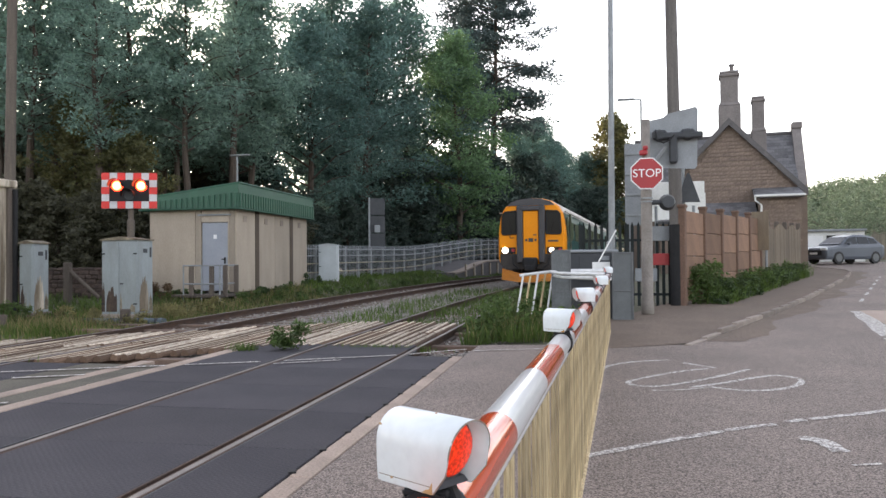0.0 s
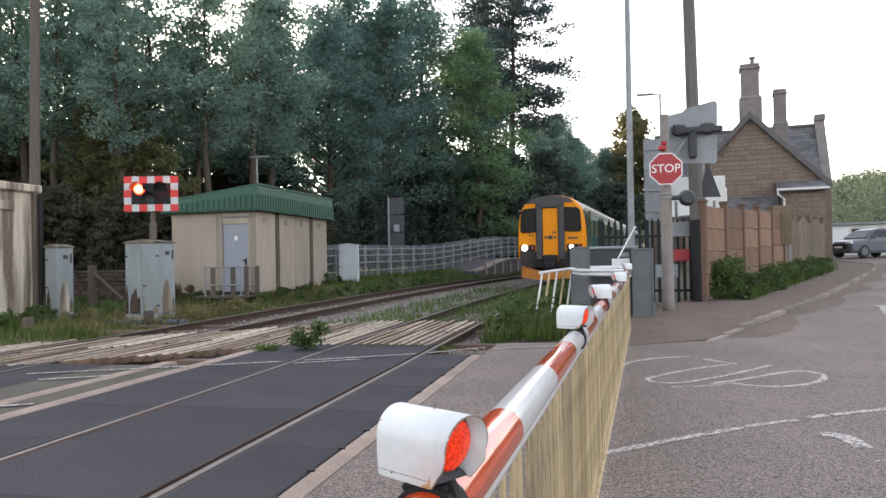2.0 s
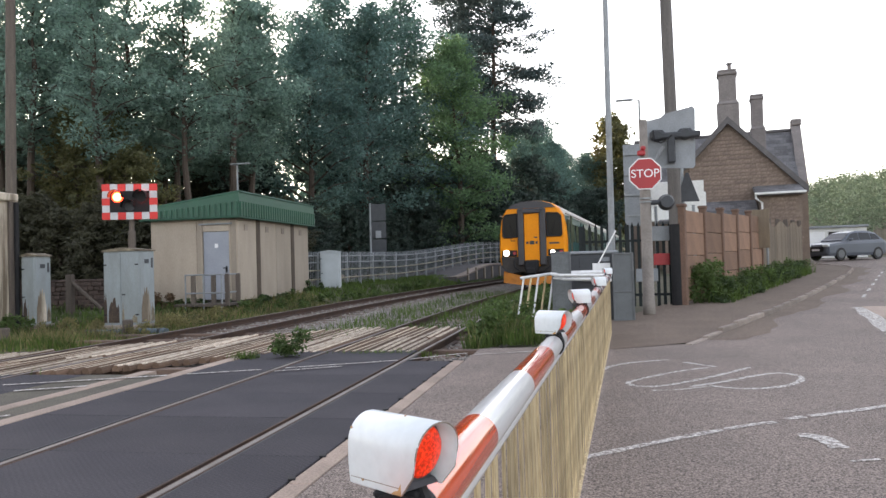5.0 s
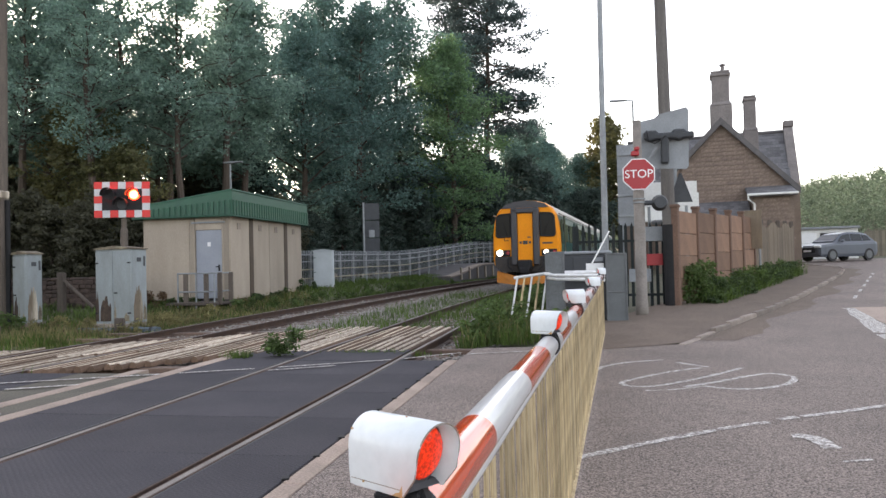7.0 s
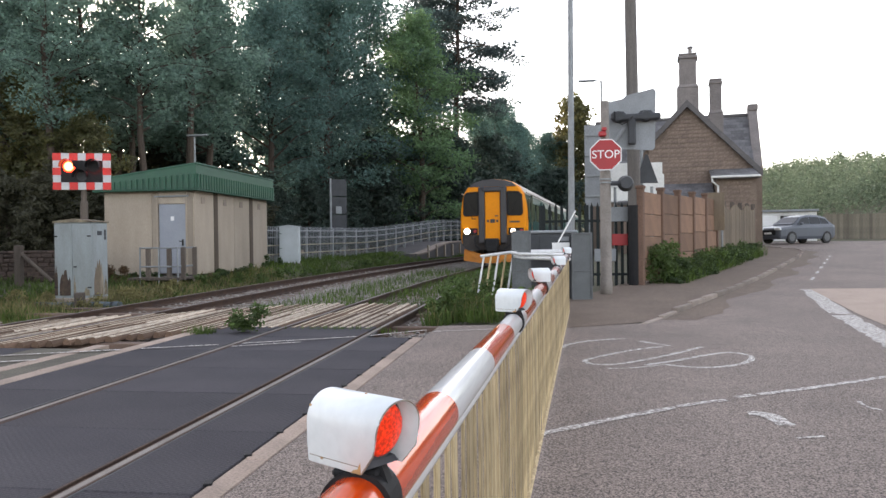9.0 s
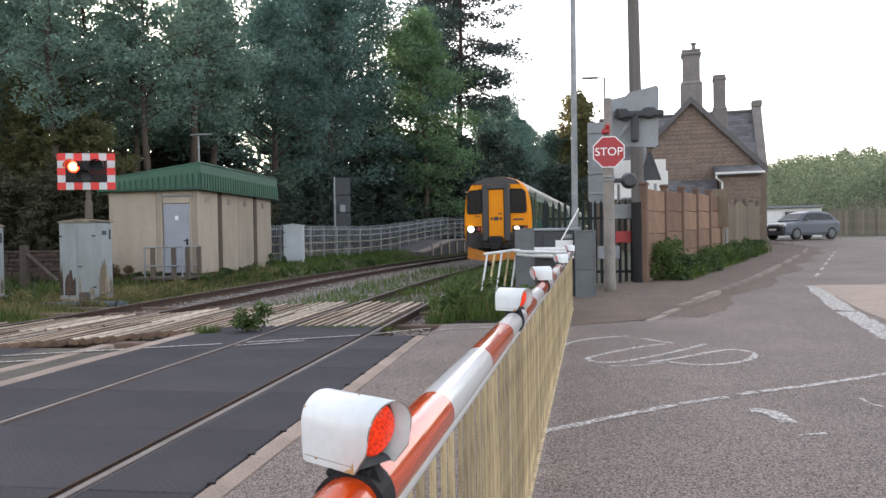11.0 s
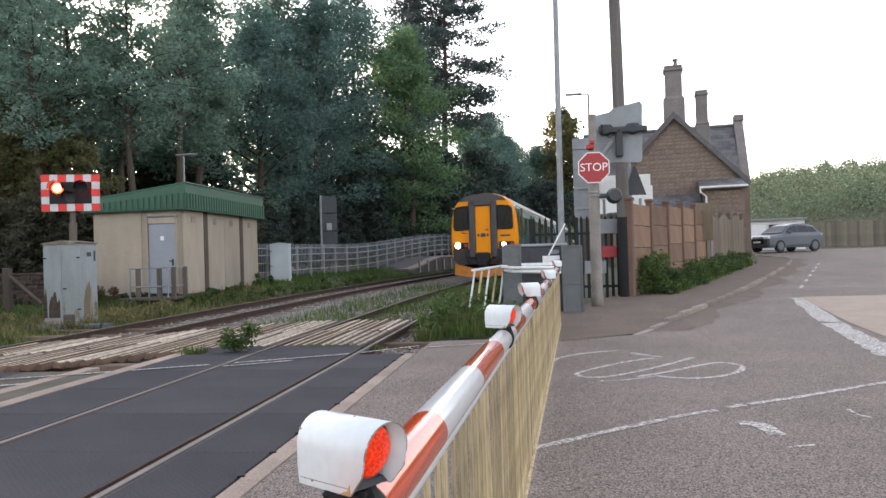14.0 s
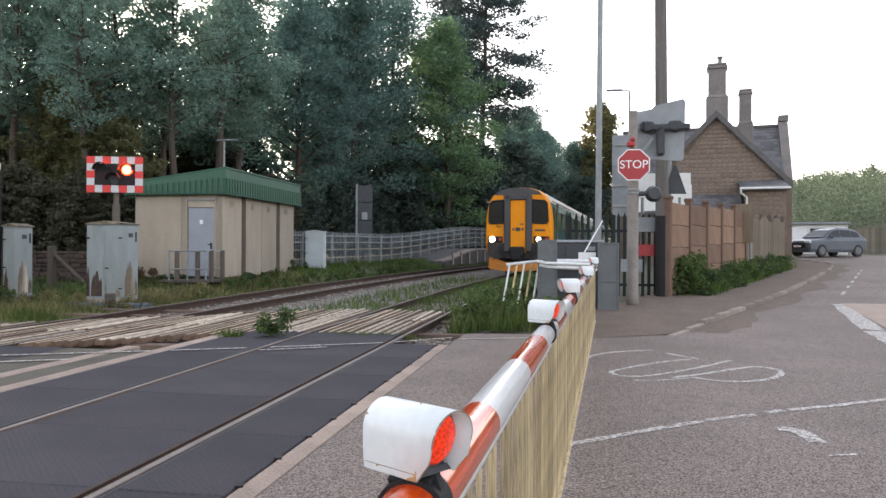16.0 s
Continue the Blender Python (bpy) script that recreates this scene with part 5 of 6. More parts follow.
    lw = part("lean_to_wall", bm, MORTAR, th)
    roof_slope("lean_to_roof", th, (-3.2, -2.75, 2.28), (1.12, -2.75, 2.28), (1.12, -0.02, 3.25), (-3.2, -0.02, 3.25), SLATE, 7)
    bm = B()
    box(bm, (-2.4, -2.3, 2.95), (2.6, 0.5, 1.25), 0.02)
    part("dormer", bm, WHITE, th, "white boarded box on the lean-to")
    # porch to the side, with gutter and downpipe
    bm = B()
    box(bm, (2.05, -1.1, 1.46), (1.7, 2.1, 3.72), 0.0)
    pw = part("porch_wall", bm, MORTAR, th)
    block_wall(pw, [(1.2, -0.1), (2.9, -0.1), (2.9, 3.32), (1.2, 3.32)], lambda u, v, o: pose(u, -2.16 + o, v), 8)
    roof_slope("porch_roof", th, (1.0, -2.45, 3.37), (3.02, -2.45, 3.37), (3.02, 0.0, 3.9), (1.0, 0.0, 3.9), SLATE, 6)
    bm = B()
    box(bm, (2.0, -2.52, 3.35), (2.1, 0.11, 0.10), 0.02)
    part("gutter", bm, WHITE, th, "white gutter")
    bm = B()
    tube(bm, [(1.0, -2.5, 3.32), (1.0, -2.5, 3.15), (1.26, -2.30, 2.95), (1.26, -2.26, 0.1)], 0.045, 8)
    part("downpipe", bm, WHITE, th, "white downpipe")
    bm = B()
    box(bm, (2.2, -2.19, 1.55), (1.0, 0.06, 0.6), 0.01)
    part("window", bm, mat("window_tan", (0.30, 0.22, 0.11), (0.2, 0.15, 0.08), 0.5), th, "tan boarded window")
    return th


house()


def panel_fence():
    th = thing("panel_fence", 0, 0, 0, 0, "brown concrete panel fence with stout posts along the footway", "fence")
    ang = -math.degrees(math.atan(0.414))
    d = Vector((0.3825, 0.924))
    post = boxmesh("post", (0.16, 0.16, 2.75), 0.02, POSTBROWN)
    cap = boxmesh("post_cap", (0.20, 0.20, 0.08), 0.02, POSTBROWN)
    board = boxmesh("panel", (0.06, 1.68, 0.51), 0.012, FENCEPANEL)
    for i in range(6):
        p = Vector((2.2, 17.0)) + d * 1.83 * i
        z = gz(p.x, p.y)
        q = piece("post", post, th, pose(p.x, p.y, z + 0.93, 0, 0, ang))
        piece("post_cap", cap, q, pose(0, 0, 1.38))
        if i < 5:
            c = p + d * 0.915
            for k in range(4):
                piece("panel", board, th, pose(c.x, c.y, gz(c.x, c.y) + 0.36 + k * 0.525, random.uniform(-0.3, 0.3), 0, ang))
    return th


panel_fence()


def timber_fence():
    th = thing("timber_fence", 0, 0, 0, 0, "weathered vertical board fence and gate by the house", "fence")
    d = Vector((0.3825, 0.924))
    ang = -math.degrees(math.atan(0.414))
    me = boxmesh("board", (0.03, 0.17, 2.05), 0.006, BOARDBROWN)
    for i in range(48):
        p = Vector((5.75, 25.5)) + d * (0.1 + 0.185 * i)
        piece("board", me, th, pose(p.x, p.y, gz(p.x, p.y) + 0.93 + 0.1 * math.sin(i * 0.4), 0, 0, ang + random.uniform(-3, 3)))
    for i in range(6):
        p = Vector((5.72, 25.5)) + d * 1.8 * i
        bm = B()
        box(bm, (p.x - 0.06, p.y, gz(p.x, p.y) + 1.0), (0.14, 0.14, 2.3), 0.02)
        part("post", bm, OLDWOOD, th)
    return th


timber_fence()


# ---- signs and poles on the footway ----
def octagon(r):
    return [(r * math.cos(math.radians(22.5 + 45 * k)), r * math.sin(math.radians(22.5 + 45 * k))) for k in range(8)]


def stop_sign():
    x, y = 1.275, 15.2
    z = gz(x, y)
    th = thing("stop_sign", x, y, z, 0, "red octagonal stop sign on a stout grey post", "stop sign")
    bm = B()
    tube(bm, [(0, 0, -0.15), (0, 0, 0.3), (0, 0, 0.31), (0, 0, 2.6), (0, 0, 2.62), (0, 0, 4.05)], [0.125, 0.125, 0.115, 0.11, 0.085, 0.085], 18)
    part("post", bm, mat("post_grey", (0.25, 0.22, 0.195), (0.16, 0.14, 0.12), 0.7, 0.2, 2, 30, 0.1, 0.002, 0.15), th, "grey weathered post", smooth=True)
    zc = 2.93
    bm = B()
    prism(bm, [(u, zc + v) for u, v in octagon(0.345)], "y", -0.16, -0.145)
    plate = part("plate", bm, SIGNWHITE, th, "white-edged octagon plate")
    bm = B()
    prism(bm, [(u, zc + v) for u, v in octagon(0.322)], "y", -0.165, -0.158)
    part("red_face", bm, SIGNRED, plate)
    letters("lettering", "STOP", 0.235, SIGNWHITE, plate, pose(0, -0.166, zc, 90, 0, 0), 0.002, "white word stop")
    bm = B()
    for zz in (2.35, 2.42):
        tube(bm, [(0, 0, zz), (0, 0, zz + 0.03)], 0.128, 18)
    part("band", bm, GALV, th)
    # bell lamp at its side and a red unit on top
    bm = B()
    tube(bm, [(0.1, 0, 2.35), (0.42, 0, 2.35)], 0.05, 8)
    tube(bm, [(0.42, -0.12, 2.35), (0.42, 0.12, 2.35)], [0.12, 0.17], 16)
    part("warbler", bm, DARKGREY, th, "dark round sounder")
    bm = B()
    box(bm, (-0.06, -0.1, 3.36), (0.16, 0.16, 0.1), 0.02)
    box(bm, (-0.02, -0.1, 3.46), (0.1, 0.12, 0.08), 0.02)
    part("red_unit", bm, SIGNRED, th)
    return th


stop_sign()


def signal_back():
    """The near road signal seen from behind: grey board with dark lamp cases."""
    x, y = 1.79, 15.35
    th = thing("crossing_signal", x, y, gz(x, y), -4, "grey back of a crossing light board on brackets", "crossing signal")
    bm = B()
    poly = [(-0.50, 3.10), (0.48, 3.03), (0.52, 3.09), (0.55, 4.26), (0.50, 4.32), (-0.06, 4.20), (-0.14, 4.13), (-0.47, 4.07), (-0.50, 4.0)]
    prism(bm, poly, "y", 0.20, 0.235)
    part("board", bm, GREY, th, "flat grey board back")
    bm = B()
    box(bm, (0.16, 0.1, 3.72), (0.95, 0.16, 0.13), 0.03, Matrix.Rotation(0.0, 4, "Y"))
    box(bm, (0.05, 0.1, 3.45), (0.16, 0.16, 0.6), 0.03)
    part("bracket", bm, DARKGREY, th, "dark grey steel bracket")
    for lx in (-0.22, 0.34):
        bm = B()
        box(bm, (lx, 0.12, 3.75), (0.30, 0.16, 0.20), 0.05)
        tube(bm, [(lx, 0.2, 3.75), (lx, 0.02, 3.74)], [0.13, 0.09], 16)
        part("lamp_case", bm, DARKGREY, th)
    bm = B()
    tube(bm, [(-0.30, 0.05, 3.85), (-0.28, -0.06, 3.62), (-0.15, -0.1, 3.55), (-0.02, -0.05, 3.62), (0.06, 0.0, 3.72)], 0.013, 6)
    part("cable", bm, BLACK, th)
    bm = B()
    tube(bm, [(-0.46, 0.08, 3.0), (-0.10, 0.08, 3.5)], 0.035, 8)
    part("strut", bm, GALV, th)
    return th


signal_back()


def pole(name, x, y, h, r0, r1, material, label, category, lean=(0, 0)):
    th = thing(name, x, y, gz(x, y), 0, label, category)
    bm = B()
    n = 8
    tube(bm, [(lean[0] * k / n, lean[1] * k / n, -0.3 + (h + 0.3) * k / n) for k in range(n + 1)], [r0 + (r1 - r0) * k / n for k in range(n + 1)], 16)
    part("shaft", bm, material, th, smooth=True)
    return th


tp = pole("telegraph_pole", 2.10, 17.1, 11, 0.155, 0.115, POLEGREY, "tall dark timber telegraph pole beside the fence", "telegraph pole", (-0.12, 0))
bm = B()
tube(bm, [(0, 0, -0.2), (-0.01, 0, 1.9)], 0.168, 16)
part("painted_base", bm, BLACK, tp, "dark tarred lower pole")
lc = pole("mast", 0.60, 16.2, 10, 0.075, 0.05, GALV, "slender grey steel mast", "mast", (0.05, 0))
bm = B()
box(bm, (0, 0, 0.5), (0.22, 0.22, 1.0), 0.03)
box(bm, (-0.05, -0.12, 1.5), (0.12, 0.14, 0.2), 0.02)
part("base_box", bm, GREY, lc)
tpl = pole("telegraph_pole", -17.52, 19.5, 11, 0.17, 0.13, OLDWOOD, "grey timber telegraph pole behind the concrete hut", "telegraph pole", (0.15, 0))


def street_lamp(x, y, h, rz, label):
    th = thing("street_lamp", x, y, gz(x, y), rz, label, "street lamp", "platform lamps")
    bm = B()
    tube(bm, [(0, 0, -0.2), (0, 0, 1.0), (0, 0, 1.02), (0, 0, h)], [0.08, 0.08, 0.05, 0.045], 10)
    part("column", bm, GALV, th)
    bm = B()
    tube(bm, [(0.0, 0, h), (-0.35, 0, h + 0.03)], 0.03, 8)
    box(bm, (-0.62, 0, h + 0.03), (0.7, 0.2, 0.08), 0.03)
    part("lantern", bm, GREY, th)
    return th


street_lamp(2.45, 32.0, 7.6, 0, "grey platform street lamp with flat lantern")
street_lamp(-13.2, 46.0, 4.5, 180, "thin grey lamp column among the trees")


def sign_board(name, x, y, z, w, h, rz, material, label, posts=True, ribs=0):
    th = thing(name, x, y, gz(x, y), rz, label, "sign")
    bm = B()
    box(bm, (0, 0, z), (w, 0.03, h), 0.006)
    pl = part("panel", bm, material, th)
    for k in range(ribs):
        bm = B()
        box(bm, (0, -0.03, z - h / 2 + h * (k + 0.5) / ribs), (w, 0.03, 0.05), 0.005)
        part("rail", bm, GALV, pl)
    if posts:
        for sx in (-1, 1):
            bm = B()
            tube(bm, [(sx * w * 0.32, 0.05, -0.2), (sx * w * 0.32, 0.05, z + h * 0.45)], 0.038, 8)
            part("post", bm, GALV, th)
    return th


sign_board("sign_board", 1.34, 18.6, 3.0, 0.62, 2.05, 0, GREY, "grey ribbed back of a tall sign panel", ribs=4)
sign_board("sign_board", 2.30, 19.2, 2.72, 1.45, 0.62, 0, WHITE, "white back of a wide sign panel")
sign_board("notice", 1.76, 17.34, 1.12, 0.36, 0.27, 0, SIGNRED, "small red warning notice on the gate", False)
sign_board("notice", 1.72, 17.34, 1.72, 0.52, 0.34, 0, GREY, "grey metal notice on the gate", False)
sign_board("notice", 1.42, 17.34, 0.78, 0.50, 0.30, 0, GREY, "pale grey notice on the gate", False)
sign_board("notice_board", 5.62, 25.0, 1.78, 0.52, 1.25, -20, BOARDBROWN, "weathered blank notice board by the fence end")
tw = thing("warning_sign_rear", 2.42, 17.6, gz(2.42, 17.6), 8, "dark back of a triangular warning sign", "sign")
bm = B()
prism(bm, [(-0.27, 2.42), (0.27, 2.42), (0.03, 3.1), (-0.03, 3.1)], "y", -0.02, 0.01)
part("plate", bm, DARKGREY, tw)
bm = B()
tube(bm, [(-0.1, 0.05, -0.2), (-0.1, 0.05, 3.5)], 0.038, 8)
part("post", bm, GALV, tw)


GATEDARK = mat("gate_dark", (0.016, 0.022, 0.023), (0.024, 0.028, 0.028), 0.7, 0, 3, 40, 0.1, 0.002, 0.2, spec=0.2)


def footgate():
    th = thing("station_gate", 0.95, 17.4, gz(0.95, 17.4), 0, "dark steel palisade gate and fence at the platform path", "gate")
    pal = B()
    prism(pal, [(-0.035, 0), (0.035, 0), (0.035, 1.86), (0.0, 1.98), (-0.035, 1.86)], "y", -0.012, 0.012)
    bmesh.ops.recalc_face_normals(pal, faces=pal.faces)
    me = bpy.data.meshes.new("pale")
    pal.to_mesh(me)
    pal.free()
    me.materials.append(GATEDARK)
    for i in range(15):
        piece("pale", me, th, pose(-0.95 + i * 0.140, 0, 0.08))
    for z in (0.35, 1.62):
        bm = B()
        box(bm, (0.03, 0.03, z), (2.1, 0.04, 0.06), 0.006)
        part("rail", bm, GATEDARK, th)
    for x in (-1.02, 0.05, 1.08):
        bm = B()
        box(bm, (x, 0.02, 0.95), (0.10, 0.10, 2.1), 0.012)
        part("post", bm, GATEDARK, th)
    return th


footgate()


# ---- concrete hut and old fence on the far side ----
hut = thing("concrete_hut", -13.83, 12.2, 0.33, 0, "stained precast concrete hut with flat slab roof", "hut")
bm = B()
box(bm, (-1.2, 0, 1.12), (2.4, 6.4, 3.46), 0.02)
part("wall", bm, PALECON, hut, "streaked cream concrete wall")
bm = B()
box(bm, (-1.2, 0, 2.88), (2.6, 6.6, 0.20), 0.03)
part("roof_slab", bm, PALECON, hut, "weathered concrete slab")
bm = B()
tube(bm, [(0.10, 3.2, -0.5), (0.10, 3.2, 2.75)], 0.06, 10)
part("downpipe", bm, BLACK, hut, "black downpipe")
for yy in (-2.2, 0.0, 2.2):
    bm = B()
    box(bm, (0.02, yy, 2.42), (0.05, 0.5, 0.22), 0.01)
    part("vent_block", bm, PALECON, hut)
for yy in (-3.1, -1.0, 1.1, 3.13):
    bm = B()
    box(bm, (0.03, yy, 1.12), (0.07, 0.22, 3.4), 0.01)
    part("pier", bm, OLDWOOD if yy > 3 else PALECON, hut)

for sx_, sy_, sh_ in ((-11.9, 12.9, 0.3), (-10.15, 14.55, 0.32)):
    st = thing("stub_post", sx_, sy_, gz(sx_, sy_) - 0.1, 15, "short weathered timber stub post in the grass", "post", "stub posts")
    bm = B()
    box(bm, (0, 0, sh_ / 2), (0.2, 0.16, sh_ + 0.2), 0.02)
    part("stub", bm, OLDWOOD, st)
STEELBLUE = mat("blue_grey_steel", (0.10, 0.14, 0.17), (0.07, 0.09, 0.10), 0.6, 0.2, 4, 40, 0.1, 0.002, 0.2)
for bx_, by_, bl_ in ((-10.9, 14.75, 0.95), (-9.75, 14.9, 0.7)):
    tb = thing("cable_cover", bx_, by_, gz(bx_, by_) - 0.02, -4, "low blue-grey steel cable cover at the cabinet's foot", "cable cover", "cable covers")
    bm = B()
    prism(bm, [(-0.12, 0.0), (0.12, 0.0), (0.10, 0.07), (0.05, 0.10), (-0.05, 0.10), (-0.10, 0.07)], "x", -bl_ / 2, bl_ / 2)
    part("cover", bm, STEELBLUE, tb)
    for k_ in (-1, 1):
        bm = B()
        box(bm, (k_ * bl_ * 0.3, 0, 0.055), (0.05, 0.26, 0.11), 0.01)
        part("strap", bm, DARKGREY, tb)
yw = thing("yard_wall", 0, 0, 0, 0, "low dark rubble stone wall under the trees", "wall")
# Core takes the dark bark colour in place of tree shade.
bm = B()
box(bm, (-17.5, 19.9, 0.40), (8.4, 0.36, 1.30), 0.03)
part("core", bm, BARK, yw, "mortar core coloured dark for tree shade")
rw = random.Random(12)
rubble = [boxmesh("stone", (w, 0.10, h), 0.02, WALLSTONE) for w, h in ((0.34, 0.13), (0.26, 0.10), (0.44, 0.15), (0.20, 0.12))]
for k in range(8):
    x = -21.6 + rw.random() * 0.3
    while x < -13.5:
        me = rw.choice(rubble)
        w = max(v.co.x for v in me.vertices) * 2
        piece("stone", me, yw, pose(x + w / 2, 19.70 + rw.uniform(-0.015, 0.02), 0.02 + k * 0.135 + rw.uniform(-0.01, 0.01), 0, rw.uniform(-2, 2), 0))
        x += w + 0.012
cope = boxmesh("coping_stone", (0.62, 0.44, 0.08), 0.02, WALLSTONE)
for i in range(13):
    piece("coping_stone", cope, yw, pose(-21.4 + i * 0.64, 19.88, 1.085 + rw.uniform(-0.01, 0.01), 0, rw.uniform(-1, 1), rw.uniform(-2, 2)))
of = thing("braced_post", -14.75, 18.6, gz(-14.75, 18.6), 0, "old grey timber straining post with a slanting brace", "fence post")
bm = B()
box(bm, (0, 0, 0.40), (0.20, 0.18, 1.45), 0.02)
part("post", bm, OLDWOOD, of)
bm = B()
tube(bm, [(0.06, 0.0, 0.90), (0.95, 0.1, 0.10)], 0.055, 8)
part("brace", bm, OLDWOOD, of)

# ---- station platform beyond the far track ----
def platform():
    th = thing("platform", 0, 0, 0, 0, "station platform with concrete edge and ramp beside the far track", "platform", kind="structure")
    bm = B()
    R = []
    for i in range(36):
        y = 42 + i * 1.2
        h = 0.30 + 0.65 * step(42, 49, y)
        xe = -10.0 + bend(y)
        z = rail_z(y)
        R.append([(xe, y, z - 0.3), (xe, y, z + h), (xe - 3.2, y, z + h), (xe - 3.2, y, z - 0.3)])
    loft(bm, R)
    # Face is coloured dark in place of shaded gaps between the piers.
    part("ramp_and_deck", bm, BARGE, th, "platform face coloured dark for the shade between piers")
    bm = B()
    loft(bm, [[(r[1][0] + 0.06, r[1][1], r[1][2] - 0.08), (r[1][0] + 0.06, r[1][1], r[1][2] + 0.01), (r[1][0] - 0.5, r[1][1], r[1][2] + 0.01), (r[1][0] - 0.5, r[1][1], r[1][2] - 0.08)] for r in R])
    part("coping", bm, CONCRETE, th)
    me = boxmesh("pier", (0.05, 0.35, 0.75), 0.01, PALECON)
    for i in range(12):
        y = 44 + i * 1.6
        piece("pier", me, th, pose(-9.97 + bend(y), y, rail_z(y) + 0.4, 0, 0, -8))
    return th


platform()


def steel_fence():
    th = thing("steel_fence", 0, 0, 0, 0, "galvanised steel post and rail fence along the platform ramp", "fence")

    def fz(y):
        return gz(-12 + bend(y), y) + 0.75 * step(38, 56, y)
    post = boxmesh("post", (0.10, 0.10, 1.60), 0.01, GALV)
    y, k = 27.5, 0
    while y < 62:
        x = -12.0 + bend(y)
        piece("post", post, th, pose(x, y, fz(y) + 0.66))
        y += 1.5
        k += 1
    for z in (0.35, 0.72, 1.05, 1.34):
        bm = B()
        tube(bm, [(-11.97 + bend(27.5 + i * 1.5), 27.5 + i * 1.5, fz(27.5 + i * 1.5) + z) for i in range(24)], 0.028, 6)
        part("rail", bm, GALV if z > 1 else STRAWRAIL, th)
    pale = boxmesh("pale", (0.02, 0.05, 1.5), 0.004, GREY)
    y = 28.0
    while y < 62:
        x = -12.35 + bend(y)
        piece("pale", pale, th, pose(x, y, fz(y) + 0.78))
        y += 0.16
    return th


STRAWRAIL = mat("weathered_rail", (0.34, 0.31, 0.22), (0.25, 0.23, 0.17), 0.7, 0.1, 2, 30, 0.05, 0.002, 0.15)
steel_fence()

sb = thing("signal_post", -11.05, 38.0, gz(-11.05, 38), 12, "grey post with the tall grey back of a sign panel", "railway signal")
bm = B()
tube(bm, [(-0.33, 0, -0.3), (-0.33, 0, 4.15)], 0.06, 10)
part("post", bm, GALV, sb)
bm = B()
for k in range(3):
    box(bm, (0.12, 0, 1.75 + k * 0.95), (0.8, 0.06, 0.9), 0.01)
part("panel", bm, DARKGREY, sb)
bm = B()
box(bm, (0.1, -0.1, 2.45), (0.3, 0.16, 0.4), 0.02)
part("junction_box", bm, GREY, sb)


# ---- far side of the road ----
def car():
    x, y = 14.35, 44.6
    th = thing("parked_car", x, y, gz(x, y) + 0.02, -60, "grey five-door crossover car parked at the road side", "car")
    # front towards -y of the car's own space: lower shell, then cabin
    def section(y, w, z0, z1):
        return [(-w * 0.93, y, z0), (-w, y, z0 + 0.16), (-w, y, z1 - 0.16), (-w * 0.95, y, z1 - 0.03), (-w * 0.80, y, z1), (w * 0.80, y, z1), (w * 0.95, y, z1 - 0.03), (w, y, z1 - 0.16), (w, y, z0 + 0.16), (w * 0.93, y, z0)]
    bm = B()
    loft(bm, [section(*q) for q in ((-2.13, 0.70, 0.40, 0.78), (-2.06, 0.82, 0.28, 0.88), (-1.75, 0.88, 0.24, 0.95), (-1.05, 0.89, 0.24, 1.04), (0.0, 0.90, 0.24, 1.04), (1.2, 0.90, 0.24, 1.06), (1.85, 0.88, 0.26, 1.08), (2.06, 0.82, 0.34, 1.04), (2.12, 0.74, 0.44, 0.92))])
    body = part("body", bm, CARGREY, th)
    bm = B()

    def hoop(y, zt_, w):
        return [(-0.80, y, 1.02), (-w - 0.03, y, zt_ - 0.10), (-w * 0.88, y, zt_), (w * 0.88, y, zt_), (w + 0.03, y, zt_ - 0.10), (0.80, y, 1.02)]
    loft(bm, [hoop(-1.08, 1.10, 0.74), hoop(-0.42, 1.50, 0.64), hoop(0.1, 1.60, 0.63), hoop(0.9, 1.60, 0.63), hoop(1.55, 1.48, 0.62), hoop(1.98, 1.12, 0.70)])
    part("cabin", bm, CARGREY, body)
    bm = B()
    loft(bm, [[(-0.70, -1.06, 1.11), (0.70, -1.06, 1.11), (0.70, -1.02, 1.10), (-0.70, -1.02, 1.10)], [(-0.58, -0.47, 1.49), (0.58, -0.47, 1.49), (0.58, -0.43, 1.48), (-0.58, -0.43, 1.48)]])
    part("windscreen", bm, GLASS, body)
    for s in (-1, 1):
        for pl in ([(-0.82, 1.10), (-0.36, 1.44), (0.12, 1.50), (0.12, 1.10)], [(0.18, 1.10), (0.18, 1.50), (0.92, 1.48), (0.98, 1.10)], [(1.04, 1.10), (0.98, 1.46), (1.40, 1.40), (1.62, 1.12)]):
            bm = B()
            loft(bm, [[(s * (0.806 - 0.30 * (z - 1.02) + k), yv, z) for yv, z in pl] for k in (-0.02, 0.012)])
            part("side_window", bm, GLASS, body)
        bm = B()
        box(bm, (s * 0.95, -0.65, 1.10), (0.2, 0.12, 0.14), 0.03)
        part("mirror", bm, CARGREY, body)
        bm = B()
        box(bm, (s * 0.62, -2.1, 0.82), (0.42, 0.14, 0.14), 0.03)
        part("headlight", bm, HOODWHITE, body)
        for yy in (-1.33, 1.33):
            bm = B()
            tube(bm, [(s * 0.72, yy, 0.34), (s * 0.91, yy, 0.34)], 0.34, 20)
            wh = part("wheel", bm, TYRE, th)
            bm = B()
            tube(bm, [(s * 0.90, yy, 0.34), (s * 0.92, yy, 0.34)], 0.22, 16)
            part("rim", bm, ALLOY, wh)
    bm = B()
    box(bm, (0, -2.15, 0.62), (1.0, 0.06, 0.28), 0.03)
    part("grille", bm, BLACK, body)
    bm = B()
    box(bm, (0, -2.19, 0.58), (0.52, 0.02, 0.11), 0.004)
